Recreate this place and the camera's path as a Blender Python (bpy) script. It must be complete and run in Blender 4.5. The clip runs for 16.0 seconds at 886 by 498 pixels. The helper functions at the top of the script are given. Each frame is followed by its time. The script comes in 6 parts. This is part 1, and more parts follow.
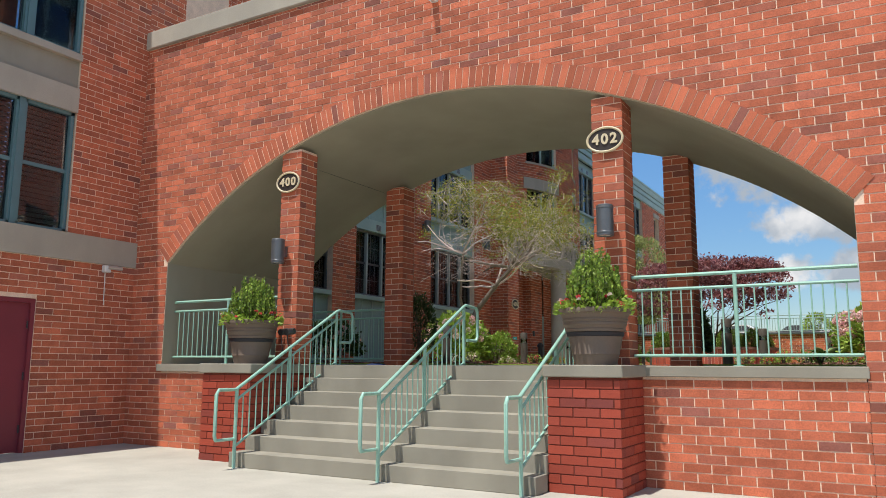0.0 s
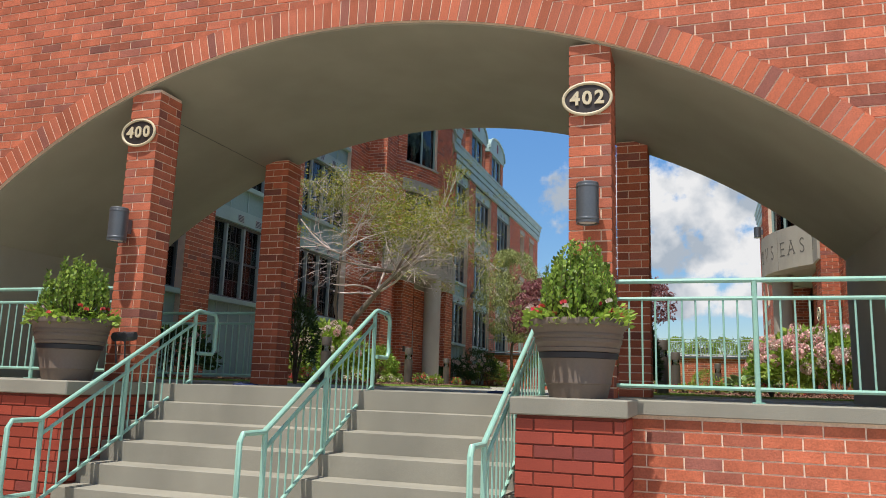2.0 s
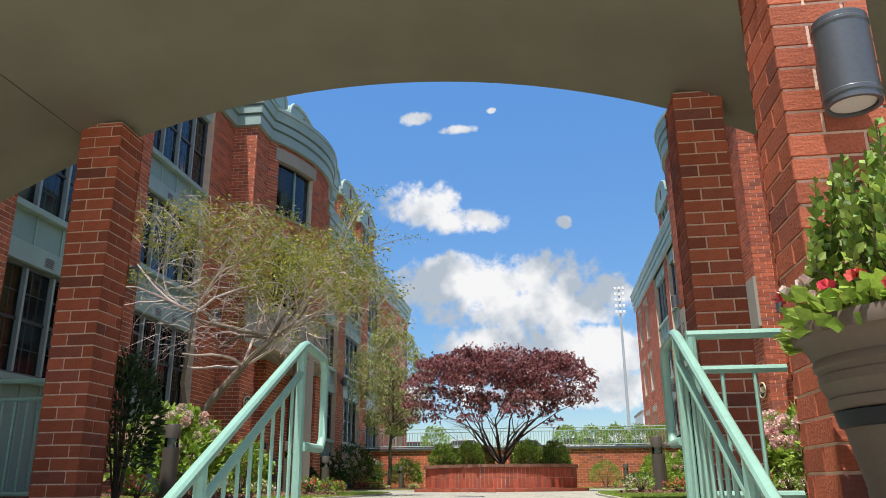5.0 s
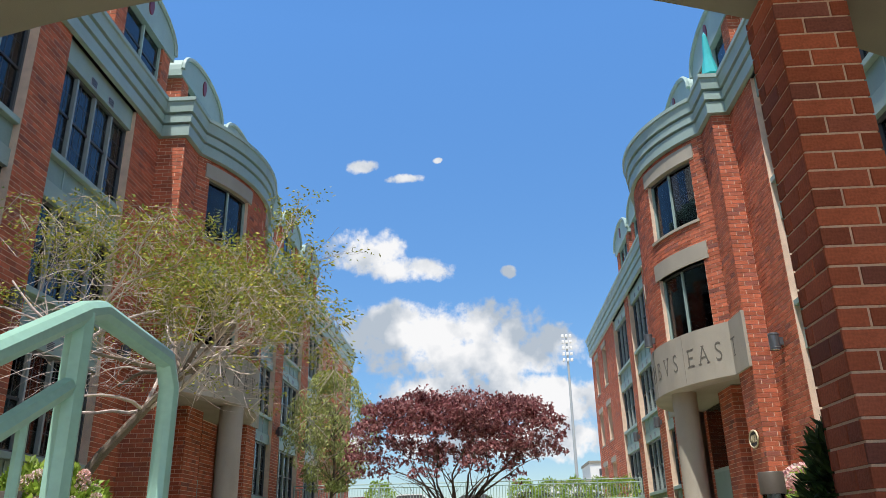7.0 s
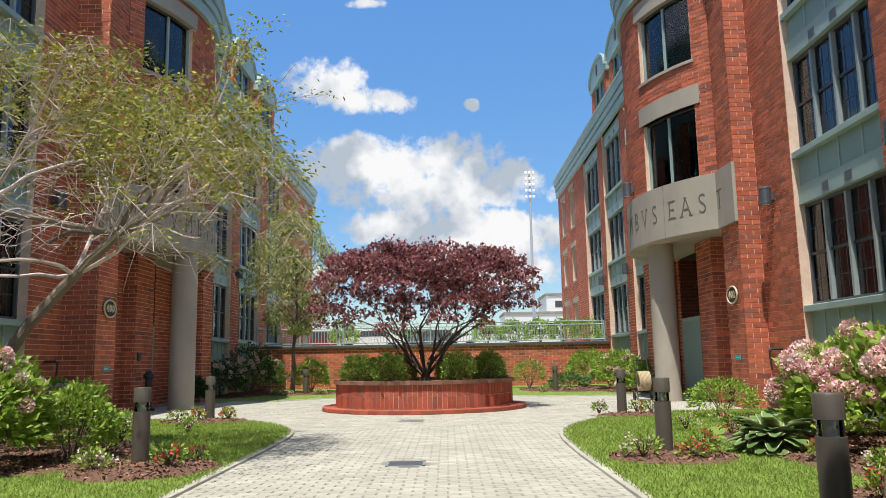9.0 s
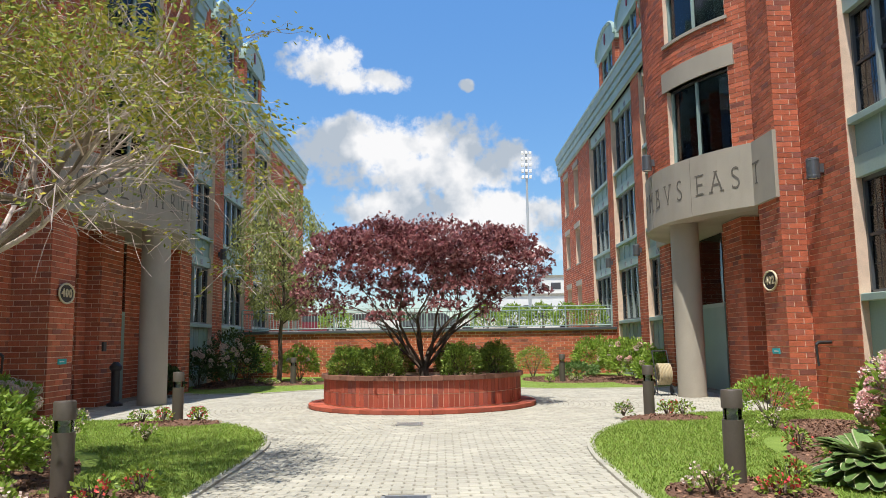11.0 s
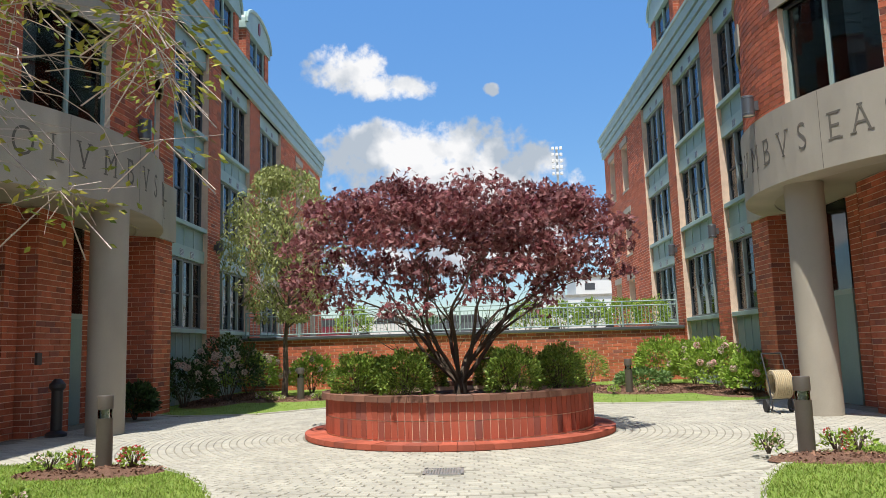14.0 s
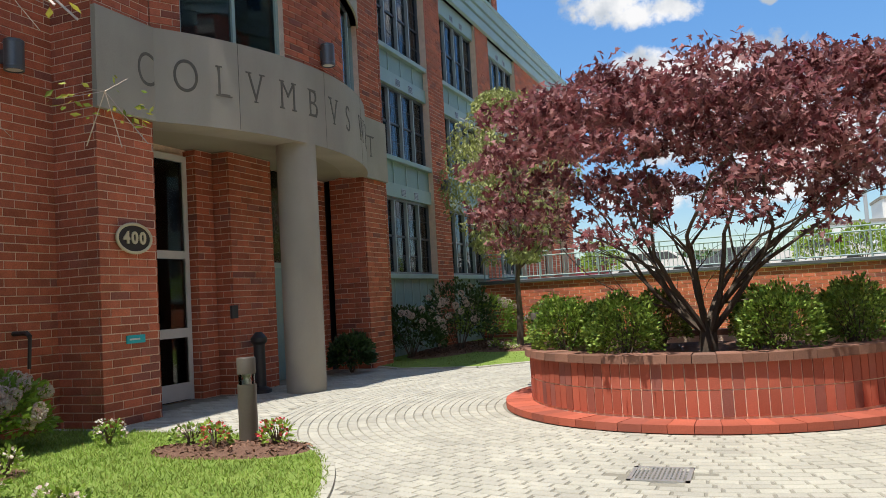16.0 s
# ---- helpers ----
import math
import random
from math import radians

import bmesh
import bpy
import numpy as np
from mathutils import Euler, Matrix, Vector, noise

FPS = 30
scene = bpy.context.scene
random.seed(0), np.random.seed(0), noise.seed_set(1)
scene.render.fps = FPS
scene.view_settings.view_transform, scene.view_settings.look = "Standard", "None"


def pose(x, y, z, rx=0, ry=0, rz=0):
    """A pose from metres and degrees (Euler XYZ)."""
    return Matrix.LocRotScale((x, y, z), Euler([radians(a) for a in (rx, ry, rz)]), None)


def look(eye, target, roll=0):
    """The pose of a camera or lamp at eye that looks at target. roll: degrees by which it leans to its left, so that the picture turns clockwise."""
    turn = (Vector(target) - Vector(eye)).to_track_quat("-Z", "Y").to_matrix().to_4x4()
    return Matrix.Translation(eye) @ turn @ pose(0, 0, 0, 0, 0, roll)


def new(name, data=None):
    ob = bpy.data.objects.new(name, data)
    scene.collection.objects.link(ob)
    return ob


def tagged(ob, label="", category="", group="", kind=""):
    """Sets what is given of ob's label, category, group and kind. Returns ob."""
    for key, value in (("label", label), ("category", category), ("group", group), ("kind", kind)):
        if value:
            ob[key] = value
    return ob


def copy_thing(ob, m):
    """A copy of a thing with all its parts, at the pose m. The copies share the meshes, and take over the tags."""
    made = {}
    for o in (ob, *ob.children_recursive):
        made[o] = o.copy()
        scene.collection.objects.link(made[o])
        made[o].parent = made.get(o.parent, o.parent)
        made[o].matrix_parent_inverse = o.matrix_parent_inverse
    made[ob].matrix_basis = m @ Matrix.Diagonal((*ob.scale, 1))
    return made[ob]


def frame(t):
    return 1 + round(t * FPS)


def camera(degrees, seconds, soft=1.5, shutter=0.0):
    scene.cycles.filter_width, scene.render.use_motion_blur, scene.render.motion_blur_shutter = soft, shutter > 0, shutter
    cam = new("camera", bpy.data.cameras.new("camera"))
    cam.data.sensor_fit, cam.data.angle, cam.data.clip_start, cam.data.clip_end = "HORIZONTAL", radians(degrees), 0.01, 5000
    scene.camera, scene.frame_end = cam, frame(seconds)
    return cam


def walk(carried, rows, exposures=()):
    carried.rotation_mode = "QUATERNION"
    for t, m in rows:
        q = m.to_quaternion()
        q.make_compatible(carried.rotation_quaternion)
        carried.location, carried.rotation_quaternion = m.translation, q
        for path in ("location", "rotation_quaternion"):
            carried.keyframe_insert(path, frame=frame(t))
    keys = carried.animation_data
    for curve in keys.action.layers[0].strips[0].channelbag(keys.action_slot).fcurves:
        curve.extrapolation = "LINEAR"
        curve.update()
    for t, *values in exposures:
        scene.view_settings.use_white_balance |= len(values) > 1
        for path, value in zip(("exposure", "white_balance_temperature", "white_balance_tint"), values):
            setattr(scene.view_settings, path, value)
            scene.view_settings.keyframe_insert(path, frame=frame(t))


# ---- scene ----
cam = camera(60.4, 16.0, soft=0.6)
METRES, EYE, TILT, LEAN, TURN = 20.0, 1.34, 0.0, 0.0, 30.3
ROWS = [
    (0.0, 0.0, 0.0, 0.0, -0.05, 8.8, -0.31),
    (0.5, -0.0085, 0.0317, 0.0011, -3.89, 7.7, -0.84),
    (1.0, -0.0179, 0.0642, 0.005, -7.1, 7.41, -1.66),
    (1.5, -0.0253, 0.0999, 0.0059, -9.64, 8.57, -1.83),
    (2.0, -0.0326, 0.1361, 0.0057, -11.82, 10.02, -1.74),
    (2.5, -0.0371, 0.1742, 0.0062, -14.03, 11.56, -1.58),
    (3.0, -0.0401, 0.215, 0.0078, -16.15, 13.09, -1.35),
    (3.5, -0.0408, 0.2522, 0.0082, -18.18, 14.14, -1.06),
    (4.0, -0.0401, 0.2897, 0.0085, -19.99, 15.02, -0.63),
    (4.5, -0.0347, 0.3263, 0.0091, -21.61, 16.02, -0.07),
    (7.0, 0.0139, 0.4768, 0.0233, -27.02, 20.82, 1.11),
    (7.5, 0.0218, 0.4952, 0.0334, -28.34, 18.68, 1.07),
    (8.0, 0.0246, 0.5079, 0.0424, -29.37, 15.59, 1.02),
    (8.5, 0.0305, 0.5227, 0.0499, -30.03, 11.84, 1.02),
    (9.0, 0.0358, 0.536, 0.0557, -30.0, 8.28, 1.02),
    (11.5, 0.0925, 0.6502, 0.0672, -30.92, 6.84, 0.64),
    (12.0, 0.1096, 0.6826, 0.0673, -31.88, 7.96, 0.73),
    (12.5, 0.1253, 0.7155, 0.0681, -32.41, 8.68, 0.99),
    (13.0, 0.1427, 0.7474, 0.0688, -32.18, 8.81, 1.25),
    (13.5, 0.1563, 0.7762, 0.0674, -30.82, 8.36, 1.51),
    (14.0, 0.1739, 0.8055, 0.0662, -28.25, 7.25, 1.71),
    (14.5, 0.1923, 0.8336, 0.0658, -24.31, 5.71, 2.0),
    (15.0, 0.2143, 0.8587, 0.0661, -19.22, 4.34, 2.42),
    (15.5, 0.2357, 0.8838, 0.0657, -13.48, 3.65, 2.91),
    (16.0, 0.2578, 0.9097, 0.0666, -7.87, 3.7, 3.34),
]
walk(cam, [(t, pose(0, 0, EYE, TILT, LEAN, TURN) @ pose(METRES * x, METRES * y, METRES * z, 90 + pitch, roll, yaw)) for t, x, y, z, yaw, pitch, roll in ROWS], [(0.0, 0.34), (3.0, 0.38), (5.5, 0.5), (16.0, 0.54)])

SUN = Vector((-0.10, -0.36, 1.0)).normalized()
scene.world = bpy.data.worlds.new("world")
scene.world.use_nodes = True


def build_sky():
    nt = scene.world.node_tree
    N, Lk = nt.nodes, nt.links
    N.clear()
    out, bg, sky = N.new("ShaderNodeOutputWorld"), N.new("ShaderNodeBackground"), N.new("ShaderNodeTexSky")
    sky.sky_type, sky.sun_disc = "NISHITA", False
    sky.sun_elevation = math.asin(SUN.z)
    sky.sun_rotation = math.atan2(SUN.x, SUN.y)
    sky.air_density, sky.dust_density, sky.ozone_density = 1.0, 0.0, 4.0
    bg.inputs[1].default_value = SKY_STRENGTH
    coord = N.new("ShaderNodeTexCoord")
    sep = N.new("ShaderNodeSeparateXYZ")
    Lk.new(coord.outputs["Generated"], sep.inputs[0])
    # clouds on a flat layer far overhead
    zc = N.new("ShaderNodeMath"); zc.operation = "ADD"; zc.inputs[1].default_value = 0.22
    Lk.new(sep.outputs[2], zc.inputs[0])
    div = N.new("ShaderNodeVectorMath"); div.operation = "DIVIDE"
    comb = N.new("ShaderNodeCombineXYZ")
    for i in range(3):
        Lk.new(zc.outputs[0], comb.inputs[i])
    Lk.new(coord.outputs["Generated"], div.inputs[0]); Lk.new(comb.outputs[0], div.inputs[1])
    no = N.new("ShaderNodeTexNoise")
    no.inputs["Scale"].default_value, no.inputs["Detail"].default_value, no.inputs["Roughness"].default_value = 24.0, 9.0, 0.55
    Lk.new(coord.outputs["Generated"], no.inputs["Vector"])
    # named cumulus: direction, half width, half height
    total = None
    for (cx, cz, w, h) in CLOUDS:
        # direction coordinates: x/y and z/y, looking along +y
        sx = N.new("ShaderNodeMath"); sx.operation = "DIVIDE"; Lk.new(sep.outputs[0], sx.inputs[0]); Lk.new(sep.outputs[1], sx.inputs[1])
        sz = N.new("ShaderNodeMath"); sz.operation = "DIVIDE"; Lk.new(sep.outputs[2], sz.inputs[0]); Lk.new(sep.outputs[1], sz.inputs[1])
        ax = N.new("ShaderNodeMath"); ax.operation = "SUBTRACT"; ax.inputs[1].default_value = cx; Lk.new(sx.outputs[0], ax.inputs[0])
        az = N.new("ShaderNodeMath"); az.operation = "SUBTRACT"; az.inputs[1].default_value = cz; Lk.new(sz.outputs[0], az.inputs[0])
        ax2 = N.new("ShaderNodeMath"); ax2.operation = "DIVIDE"; ax2.inputs[1].default_value = w; Lk.new(ax.outputs[0], ax2.inputs[0])
        az2 = N.new("ShaderNodeMath"); az2.operation = "DIVIDE"; az2.inputs[1].default_value = h; Lk.new(az.outputs[0], az2.inputs[0])
        px = N.new("ShaderNodeMath"); px.operation = "MULTIPLY"; Lk.new(ax2.outputs[0], px.inputs[0]); Lk.new(ax2.outputs[0], px.inputs[1])
        pz = N.new("ShaderNodeMath"); pz.operation = "MULTIPLY"; Lk.new(az2.outputs[0], pz.inputs[0]); Lk.new(az2.outputs[0], pz.inputs[1])
        r2 = N.new("ShaderNodeMath"); r2.operation = "ADD"; Lk.new(px.outputs[0], r2.inputs[0]); Lk.new(pz.outputs[0], r2.inputs[1])
        f = N.new("ShaderNodeMath"); f.operation = "SUBTRACT"; f.inputs[0].default_value = 1.0; Lk.new(r2.outputs[0], f.inputs[1])
        if total is None:
            total = f
        else:
            m = N.new("ShaderNodeMath"); m.operation = "SMOOTH_MAX"; m.inputs[2].default_value = 0.2
            Lk.new(total.outputs[0], m.inputs[0]); Lk.new(f.outputs[0], m.inputs[1]); total = m
    front = N.new("ShaderNodeMath"); front.operation = "GREATER_THAN"; front.inputs[1].default_value = 0.02
    Lk.new(sep.outputs[1], front.inputs[0])
    nz = N.new("ShaderNodeMath"); nz.operation = "MULTIPLY_ADD"; nz.inputs[1].default_value = 3.0; nz.inputs[2].default_value = -1.42
    Lk.new(no.outputs[0], nz.inputs[0])
    fine = N.new("ShaderNodeTexNoise")
    fine.inputs["Scale"].default_value, fine.inputs["Detail"].default_value, fine.inputs["Roughness"].default_value = 75.0, 6.0, 0.6
    Lk.new(coord.outputs["Generated"], fine.inputs["Vector"])
    fz = N.new("ShaderNodeMath"); fz.operation = "MULTIPLY_ADD"; fz.inputs[1].default_value = 1.1; fz.inputs[2].default_value = -0.56
    Lk.new(fine.outputs[0], fz.inputs[0])
    both = N.new("ShaderNodeMath"); both.operation = "ADD"; Lk.new(nz.outputs[0], both.inputs[0]); Lk.new(fz.outputs[0], both.inputs[1])
    s = N.new("ShaderNodeMath"); s.operation = "ADD"; Lk.new(total.outputs[0], s.inputs[0]); Lk.new(both.outputs[0], s.inputs[1])
    cov = N.new("ShaderNodeMapRange"); cov.interpolation_type = "SMOOTHSTEP"
    cov.inputs["From Min"].default_value, cov.inputs["From Max"].default_value = 0.0, 0.75
    Lk.new(s.outputs[0], cov.inputs["Value"])
    cf = N.new("ShaderNodeMath"); cf.operation = "MULTIPLY"; Lk.new(cov.outputs[0], cf.inputs[0]); Lk.new(front.outputs[0], cf.inputs[1])
    # unseen bright clouds added outside the view to lift the fill light
    wide = N.new("ShaderNodeTexNoise")
    wide.inputs["Scale"].default_value, wide.inputs["Detail"].default_value = 3.2, 7.0
    Lk.new(coord.outputs["Generated"], wide.inputs["Vector"])
    wc = N.new("ShaderNodeMapRange"); wc.interpolation_type = "SMOOTHSTEP"
    wc.inputs["From Min"].default_value, wc.inputs["From Max"].default_value = 0.44, 0.56
    Lk.new(wide.outputs[0], wc.inputs["Value"])
    away = N.new("ShaderNodeMapRange"); away.interpolation_type = "SMOOTHSTEP"
    away.inputs["From Min"].default_value, away.inputs["From Max"].default_value = 0.42, 0.22
    Lk.new(sep.outputs[1], away.inputs["Value"])
    wm = N.new("ShaderNodeMath"); wm.operation = "MULTIPLY"; Lk.new(wc.outputs[0], wm.inputs[0]); Lk.new(away.outputs[0], wm.inputs[1])
    every = N.new("ShaderNodeMath"); every.operation = "MAXIMUM"; Lk.new(cf.outputs[0], every.inputs[0]); Lk.new(wm.outputs[0], every.inputs[1])
    cf = every
    # cloud body shading: grey below, white above
    no2 = N.new("ShaderNodeTexNoise"); no2.inputs["Scale"].default_value = 13.0; no2.inputs["Detail"].default_value = 6.0
    mp = N.new("ShaderNodeMapping"); mp.inputs["Location"].default_value = (0, 0, 0.04); Lk.new(coord.outputs["Generated"], mp.inputs[0]); Lk.new(mp.outputs[0], no2.inputs["Vector"])
    ramp = N.new("ShaderNodeMapRange"); ramp.inputs["From Min"].default_value, ramp.inputs["From Max"].default_value = 0.42, 0.58
    Lk.new(no2.outputs[0], ramp.inputs["Value"])
    cc = N.new("ShaderNodeMix"); cc.data_type = "RGBA"
    cc.inputs["A"].default_value, cc.inputs["B"].default_value = (CLOUD * 0.50, CLOUD * 0.57, CLOUD * 0.66, 1), (CLOUD, CLOUD, CLOUD * 1.01, 1)
    Lk.new(ramp.outputs[0], cc.inputs["Factor"])
    deep = N.new("ShaderNodeHueSaturation"); deep.inputs["Saturation"].default_value = 1.18
    grade = N.new("ShaderNodeMapRange")
    grade.inputs["From Min"].default_value, grade.inputs["From Max"].default_value = 0.05, 0.6
    grade.inputs["To Min"].default_value, grade.inputs["To Max"].default_value = 0.8, 1.75
    Lk.new(sep.outputs[2], grade.inputs["Value"]); Lk.new(grade.outputs[0], deep.inputs["Value"])
    Lk.new(sky.outputs[0], deep.inputs["Color"])
    mix = N.new("ShaderNodeMix"); mix.data_type = "RGBA"
    Lk.new(cf.outputs[0], mix.inputs["Factor"]); Lk.new(deep.outputs[0], mix.inputs["A"]); Lk.new(cc.outputs["Result"], mix.inputs["B"])
    Lk.new(mix.outputs["Result"], bg.inputs[0]); Lk.new(bg.outputs[0], out.inputs[0])


SKY_STRENGTH, CLOUD = 0.1, 6.6
# clouds as (x/y, z/y, half width, half height) of their direction
CLOUDS = [(-0.158, 0.378, 0.062, 0.036), (-0.10, 0.352, 0.065, 0.022), (-0.13, 0.265, 0.07, 0.044), (-0.06, 0.262, 0.075, 0.040), (0.02, 0.265, 0.075, 0.042), (0.085, 0.240, 0.055, 0.030),
          (-0.02, 0.225, 0.16, 0.034), (-0.02, 0.178, 0.13, 0.034), (0.07, 0.165, 0.11, 0.034), (0.03, 0.115, 0.20, 0.028), (0.041, 0.343, 0.012, 0.010), (-0.167, 0.515, 0.026, 0.013), (-0.105, 0.493, 0.032, 0.009), (-0.055, 0.52, 0.008, 0.006),
          (-0.7, 0.3, 0.16, 0.05), (0.55, 0.42, 0.12, 0.05), (0.45, 0.16, 0.2, 0.04), (-0.45, 0.14, 0.2, 0.03)]
build_sky()
sun = new("sun", bpy.data.lights.new("sun", "SUN"))
sun.data.energy, sun.data.angle, sun.data.color = 4.2, radians(0.53), (1.0, 0.955, 0.89)
sun.matrix_world = look(SUN * 80, (0, 0, 0))

# ---- materials ----


def material(name, color, rough=0.7, metal=0.0, var=0.12, scale=6.0, fine=60.0, bump=0.15, island=0.0, color2=None, spec=0.5, dist=0.01, hue=0.0, through_light=0.0, stain=0.0):
    m = bpy.data.materials.new(name)
    m.use_nodes = True
    nt = m.node_tree
    N, Lk = nt.nodes, nt.links
    b = N["Principled BSDF"]
    b.inputs["Roughness"].default_value, b.inputs["Metallic"].default_value = rough, metal
    b.inputs["Specular IOR Level"].default_value = spec
    tc = N.new("ShaderNodeTexCoord")
    n1, n2 = N.new("ShaderNodeTexNoise"), N.new("ShaderNodeTexNoise")
    n1.inputs["Scale"].default_value, n1.inputs["Detail"].default_value = scale, 5
    n2.inputs["Scale"].default_value, n2.inputs["Detail"].default_value = fine, 3
    Lk.new(tc.outputs["Object"], n1.inputs["Vector"]); Lk.new(tc.outputs["Object"], n2.inputs["Vector"])
    add = N.new("ShaderNodeMath"); add.operation = "ADD"
    Lk.new(n1.outputs[0], add.inputs[0]); Lk.new(n2.outputs[0], add.inputs[1])
    mr = N.new("ShaderNodeMapRange")
    mr.inputs["From Min"].default_value, mr.inputs["From Max"].default_value = 0.7, 1.3
    mr.inputs["To Min"].default_value, mr.inputs["To Max"].default_value = 1 - var, 1 + var
    Lk.new(add.outputs[0], mr.inputs["Value"])
    value = mr.outputs[0]
    base = N.new("ShaderNodeMix"); base.data_type = "RGBA"
    base.inputs["A"].default_value, base.inputs["B"].default_value = (*color, 1), (*(color2 or color), 1)
    if island:
        geo, oi = N.new("ShaderNodeNewGeometry"), N.new("ShaderNodeObjectInfo")
        s = N.new("ShaderNodeMath"); s.operation = "ADD"
        Lk.new(geo.outputs["Random Per Island"], s.inputs[0]); Lk.new(oi.outputs["Random"], s.inputs[1])
        fr = N.new("ShaderNodeMath"); fr.operation = "FRACT"; Lk.new(s.outputs[0], fr.inputs[0])
        ir = N.new("ShaderNodeMapRange")
        ir.inputs["To Min"].default_value, ir.inputs["To Max"].default_value = 1 - island, 1 + island
        Lk.new(fr.outputs[0], ir.inputs["Value"])
        mu = N.new("ShaderNodeMath"); mu.operation = "MULTIPLY"; Lk.new(value, mu.inputs[0]); Lk.new(ir.outputs[0], mu.inputs[1])
        value = mu.outputs[0]
        pw = N.new("ShaderNodeMath"); pw.operation = "MULTIPLY"; pw.inputs[1].default_value = 7.31; Lk.new(fr.outputs[0], pw.inputs[0])
        f2 = N.new("ShaderNodeMath"); f2.operation = "FRACT"; Lk.new(pw.outputs[0], f2.inputs[0])
        f3 = N.new("ShaderNodeMath"); f3.operation = "POWER"; f3.inputs[1].default_value = 6.0 if hue else 1.0; Lk.new(f2.outputs[0], f3.inputs[0])
        Lk.new(f3.outputs[0], base.inputs["Factor"])
    else:
        Lk.new(n1.outputs[0], base.inputs["Factor"])
    hsv = N.new("ShaderNodeHueSaturation")
    Lk.new(base.outputs["Result"], hsv.inputs["Color"]); Lk.new(value, hsv.inputs["Value"])
    Lk.new(hsv.outputs[0], b.inputs["Base Color"])
    if bump:
        bp = N.new("ShaderNodeBump"); bp.inputs["Strength"].default_value, bp.inputs["Distance"].default_value = bump, dist
        Lk.new(add.outputs[0], bp.inputs["Height"]); Lk.new(bp.outputs[0], b.inputs["Normal"])
    if stain:
        n3 = N.new("ShaderNodeTexNoise"); n3.inputs["Scale"].default_value = 1.3; n3.inputs["Detail"].default_value = 8
        mp = N.new("ShaderNodeMapping"); mp.inputs["Scale"].default_value = (1, 1, 0.35)
        Lk.new(tc.outputs["Object"], mp.inputs[0]); Lk.new(mp.outputs[0], n3.inputs["Vector"])
        r3 = N.new("ShaderNodeMapRange"); r3.inputs["From Min"].default_value, r3.inputs["From Max"].default_value = 0.35, 0.65
        r3.inputs["To Min"].default_value, r3.inputs["To Max"].default_value = 1 - stain, 1 + stain * 0.4
        Lk.new(n3.outputs[0], r3.inputs["Value"])
        m2 = N.new("ShaderNodeMath"); m2.operation = "MULTIPLY"; Lk.new(value, m2.inputs[0]); Lk.new(r3.outputs[0], m2.inputs[1])
        Lk.new(m2.outputs[0], hsv.inputs["Value"])
    if through_light:
        tr = N.new("ShaderNodeBsdfTranslucent"); Lk.new(hsv.outputs[0], tr.inputs[0])
        ms = N.new("ShaderNodeMixShader"); ms.inputs[0].default_value = through_light
        o = N["Material Output"]
        Lk.new(b.outputs[0], ms.inputs[1]); Lk.new(tr.outputs[0], ms.inputs[2]); Lk.new(ms.outputs[0], o.inputs[0])
    return m


BRICK = material("brick", (0.49, 0.138, 0.072), 0.85, var=0.24, scale=5, fine=70, bump=0.5, island=0.24, color2=(0.27, 0.10, 0.075), hue=1, spec=0.25)
BRICK_PAINT = material("glazed_brick", (0.34, 0.058, 0.032), 0.6, var=0.16, scale=3, fine=90, bump=0.3, island=0.14, color2=(0.22, 0.05, 0.04), hue=1, spec=0.35)
MORTAR_PAINT = material("painted_mortar", (0.15, 0.035, 0.022), 0.8, var=0.2, bump=0.3, spec=0.3)
MORTAR = material("mortar", (0.78, 0.58, 0.44), 0.95, var=0.15, bump=0.4, spec=0.15)
CONCRETE = material("concrete", (0.30, 0.28, 0.225), 0.9, var=0.1, scale=1.6, fine=120, bump=0.2, stain=0.15, spec=0.2)
SLAB = material("cast_stone", (0.42, 0.38, 0.31), 0.85, var=0.08, scale=1.5, fine=90, bump=0.15, stain=0.12, spec=0.2)
STUCCO = material("vault_stucco", (0.36, 0.33, 0.25), 0.92, var=0.06, scale=0.8, fine=180, bump=0.25, stain=0.08, spec=0.15)
TEAL = material("teal_panel", (0.25, 0.36, 0.33), 0.55, var=0.07, scale=2, fine=30, bump=0.05, stain=0.08)
TEAL_TRIM = material("teal_trim", (0.33, 0.44, 0.40), 0.5, var=0.07, scale=2, fine=30, bump=0.05, stain=0.08)
RAIL = material("mint_enamel", (0.30, 0.52, 0.42), 0.35, var=0.08, scale=8, fine=60, bump=0.05)
COPPER = material("patina_roof", (0.30, 0.44, 0.37), 0.5, var=0.1, scale=1.5, fine=20, bump=0.05, stain=0.1)
DARKMETAL = material("dark_metal", (0.035, 0.035, 0.037), 0.4, var=0.1, bump=0.03)
GREYMETAL = material("grey_metal", (0.13, 0.14, 0.15), 0.35, metal=0.4, var=0.08, bump=0.03)
ALUMINIUM = material("aluminium", (0.5, 0.5, 0.48), 0.4, metal=0.6, var=0.05, bump=0.02)
FRAMEPAINT = material("pale_door_frame", (0.62, 0.61, 0.57), 0.4, var=0.05, bump=0.02)
POT = material("taupe_pot", (0.15, 0.112, 0.085), 0.6, var=0.08, scale=3, fine=50, bump=0.06)
POTBAND = material("pot_band", (0.012, 0.013, 0.02), 0.5, var=0.1, bump=0.03)
BOLLARD = material("bronze_paint", (0.10, 0.085, 0.07), 0.45, var=0.08, scale=5, bump=0.03)
GOLD = material("cream_letters", (0.62, 0.52, 0.34), 0.5, var=0.05, bump=0.03)
PLAQUE = material("dark_plaque", (0.03, 0.02, 0.016), 0.55, var=0.1, bump=0.03)
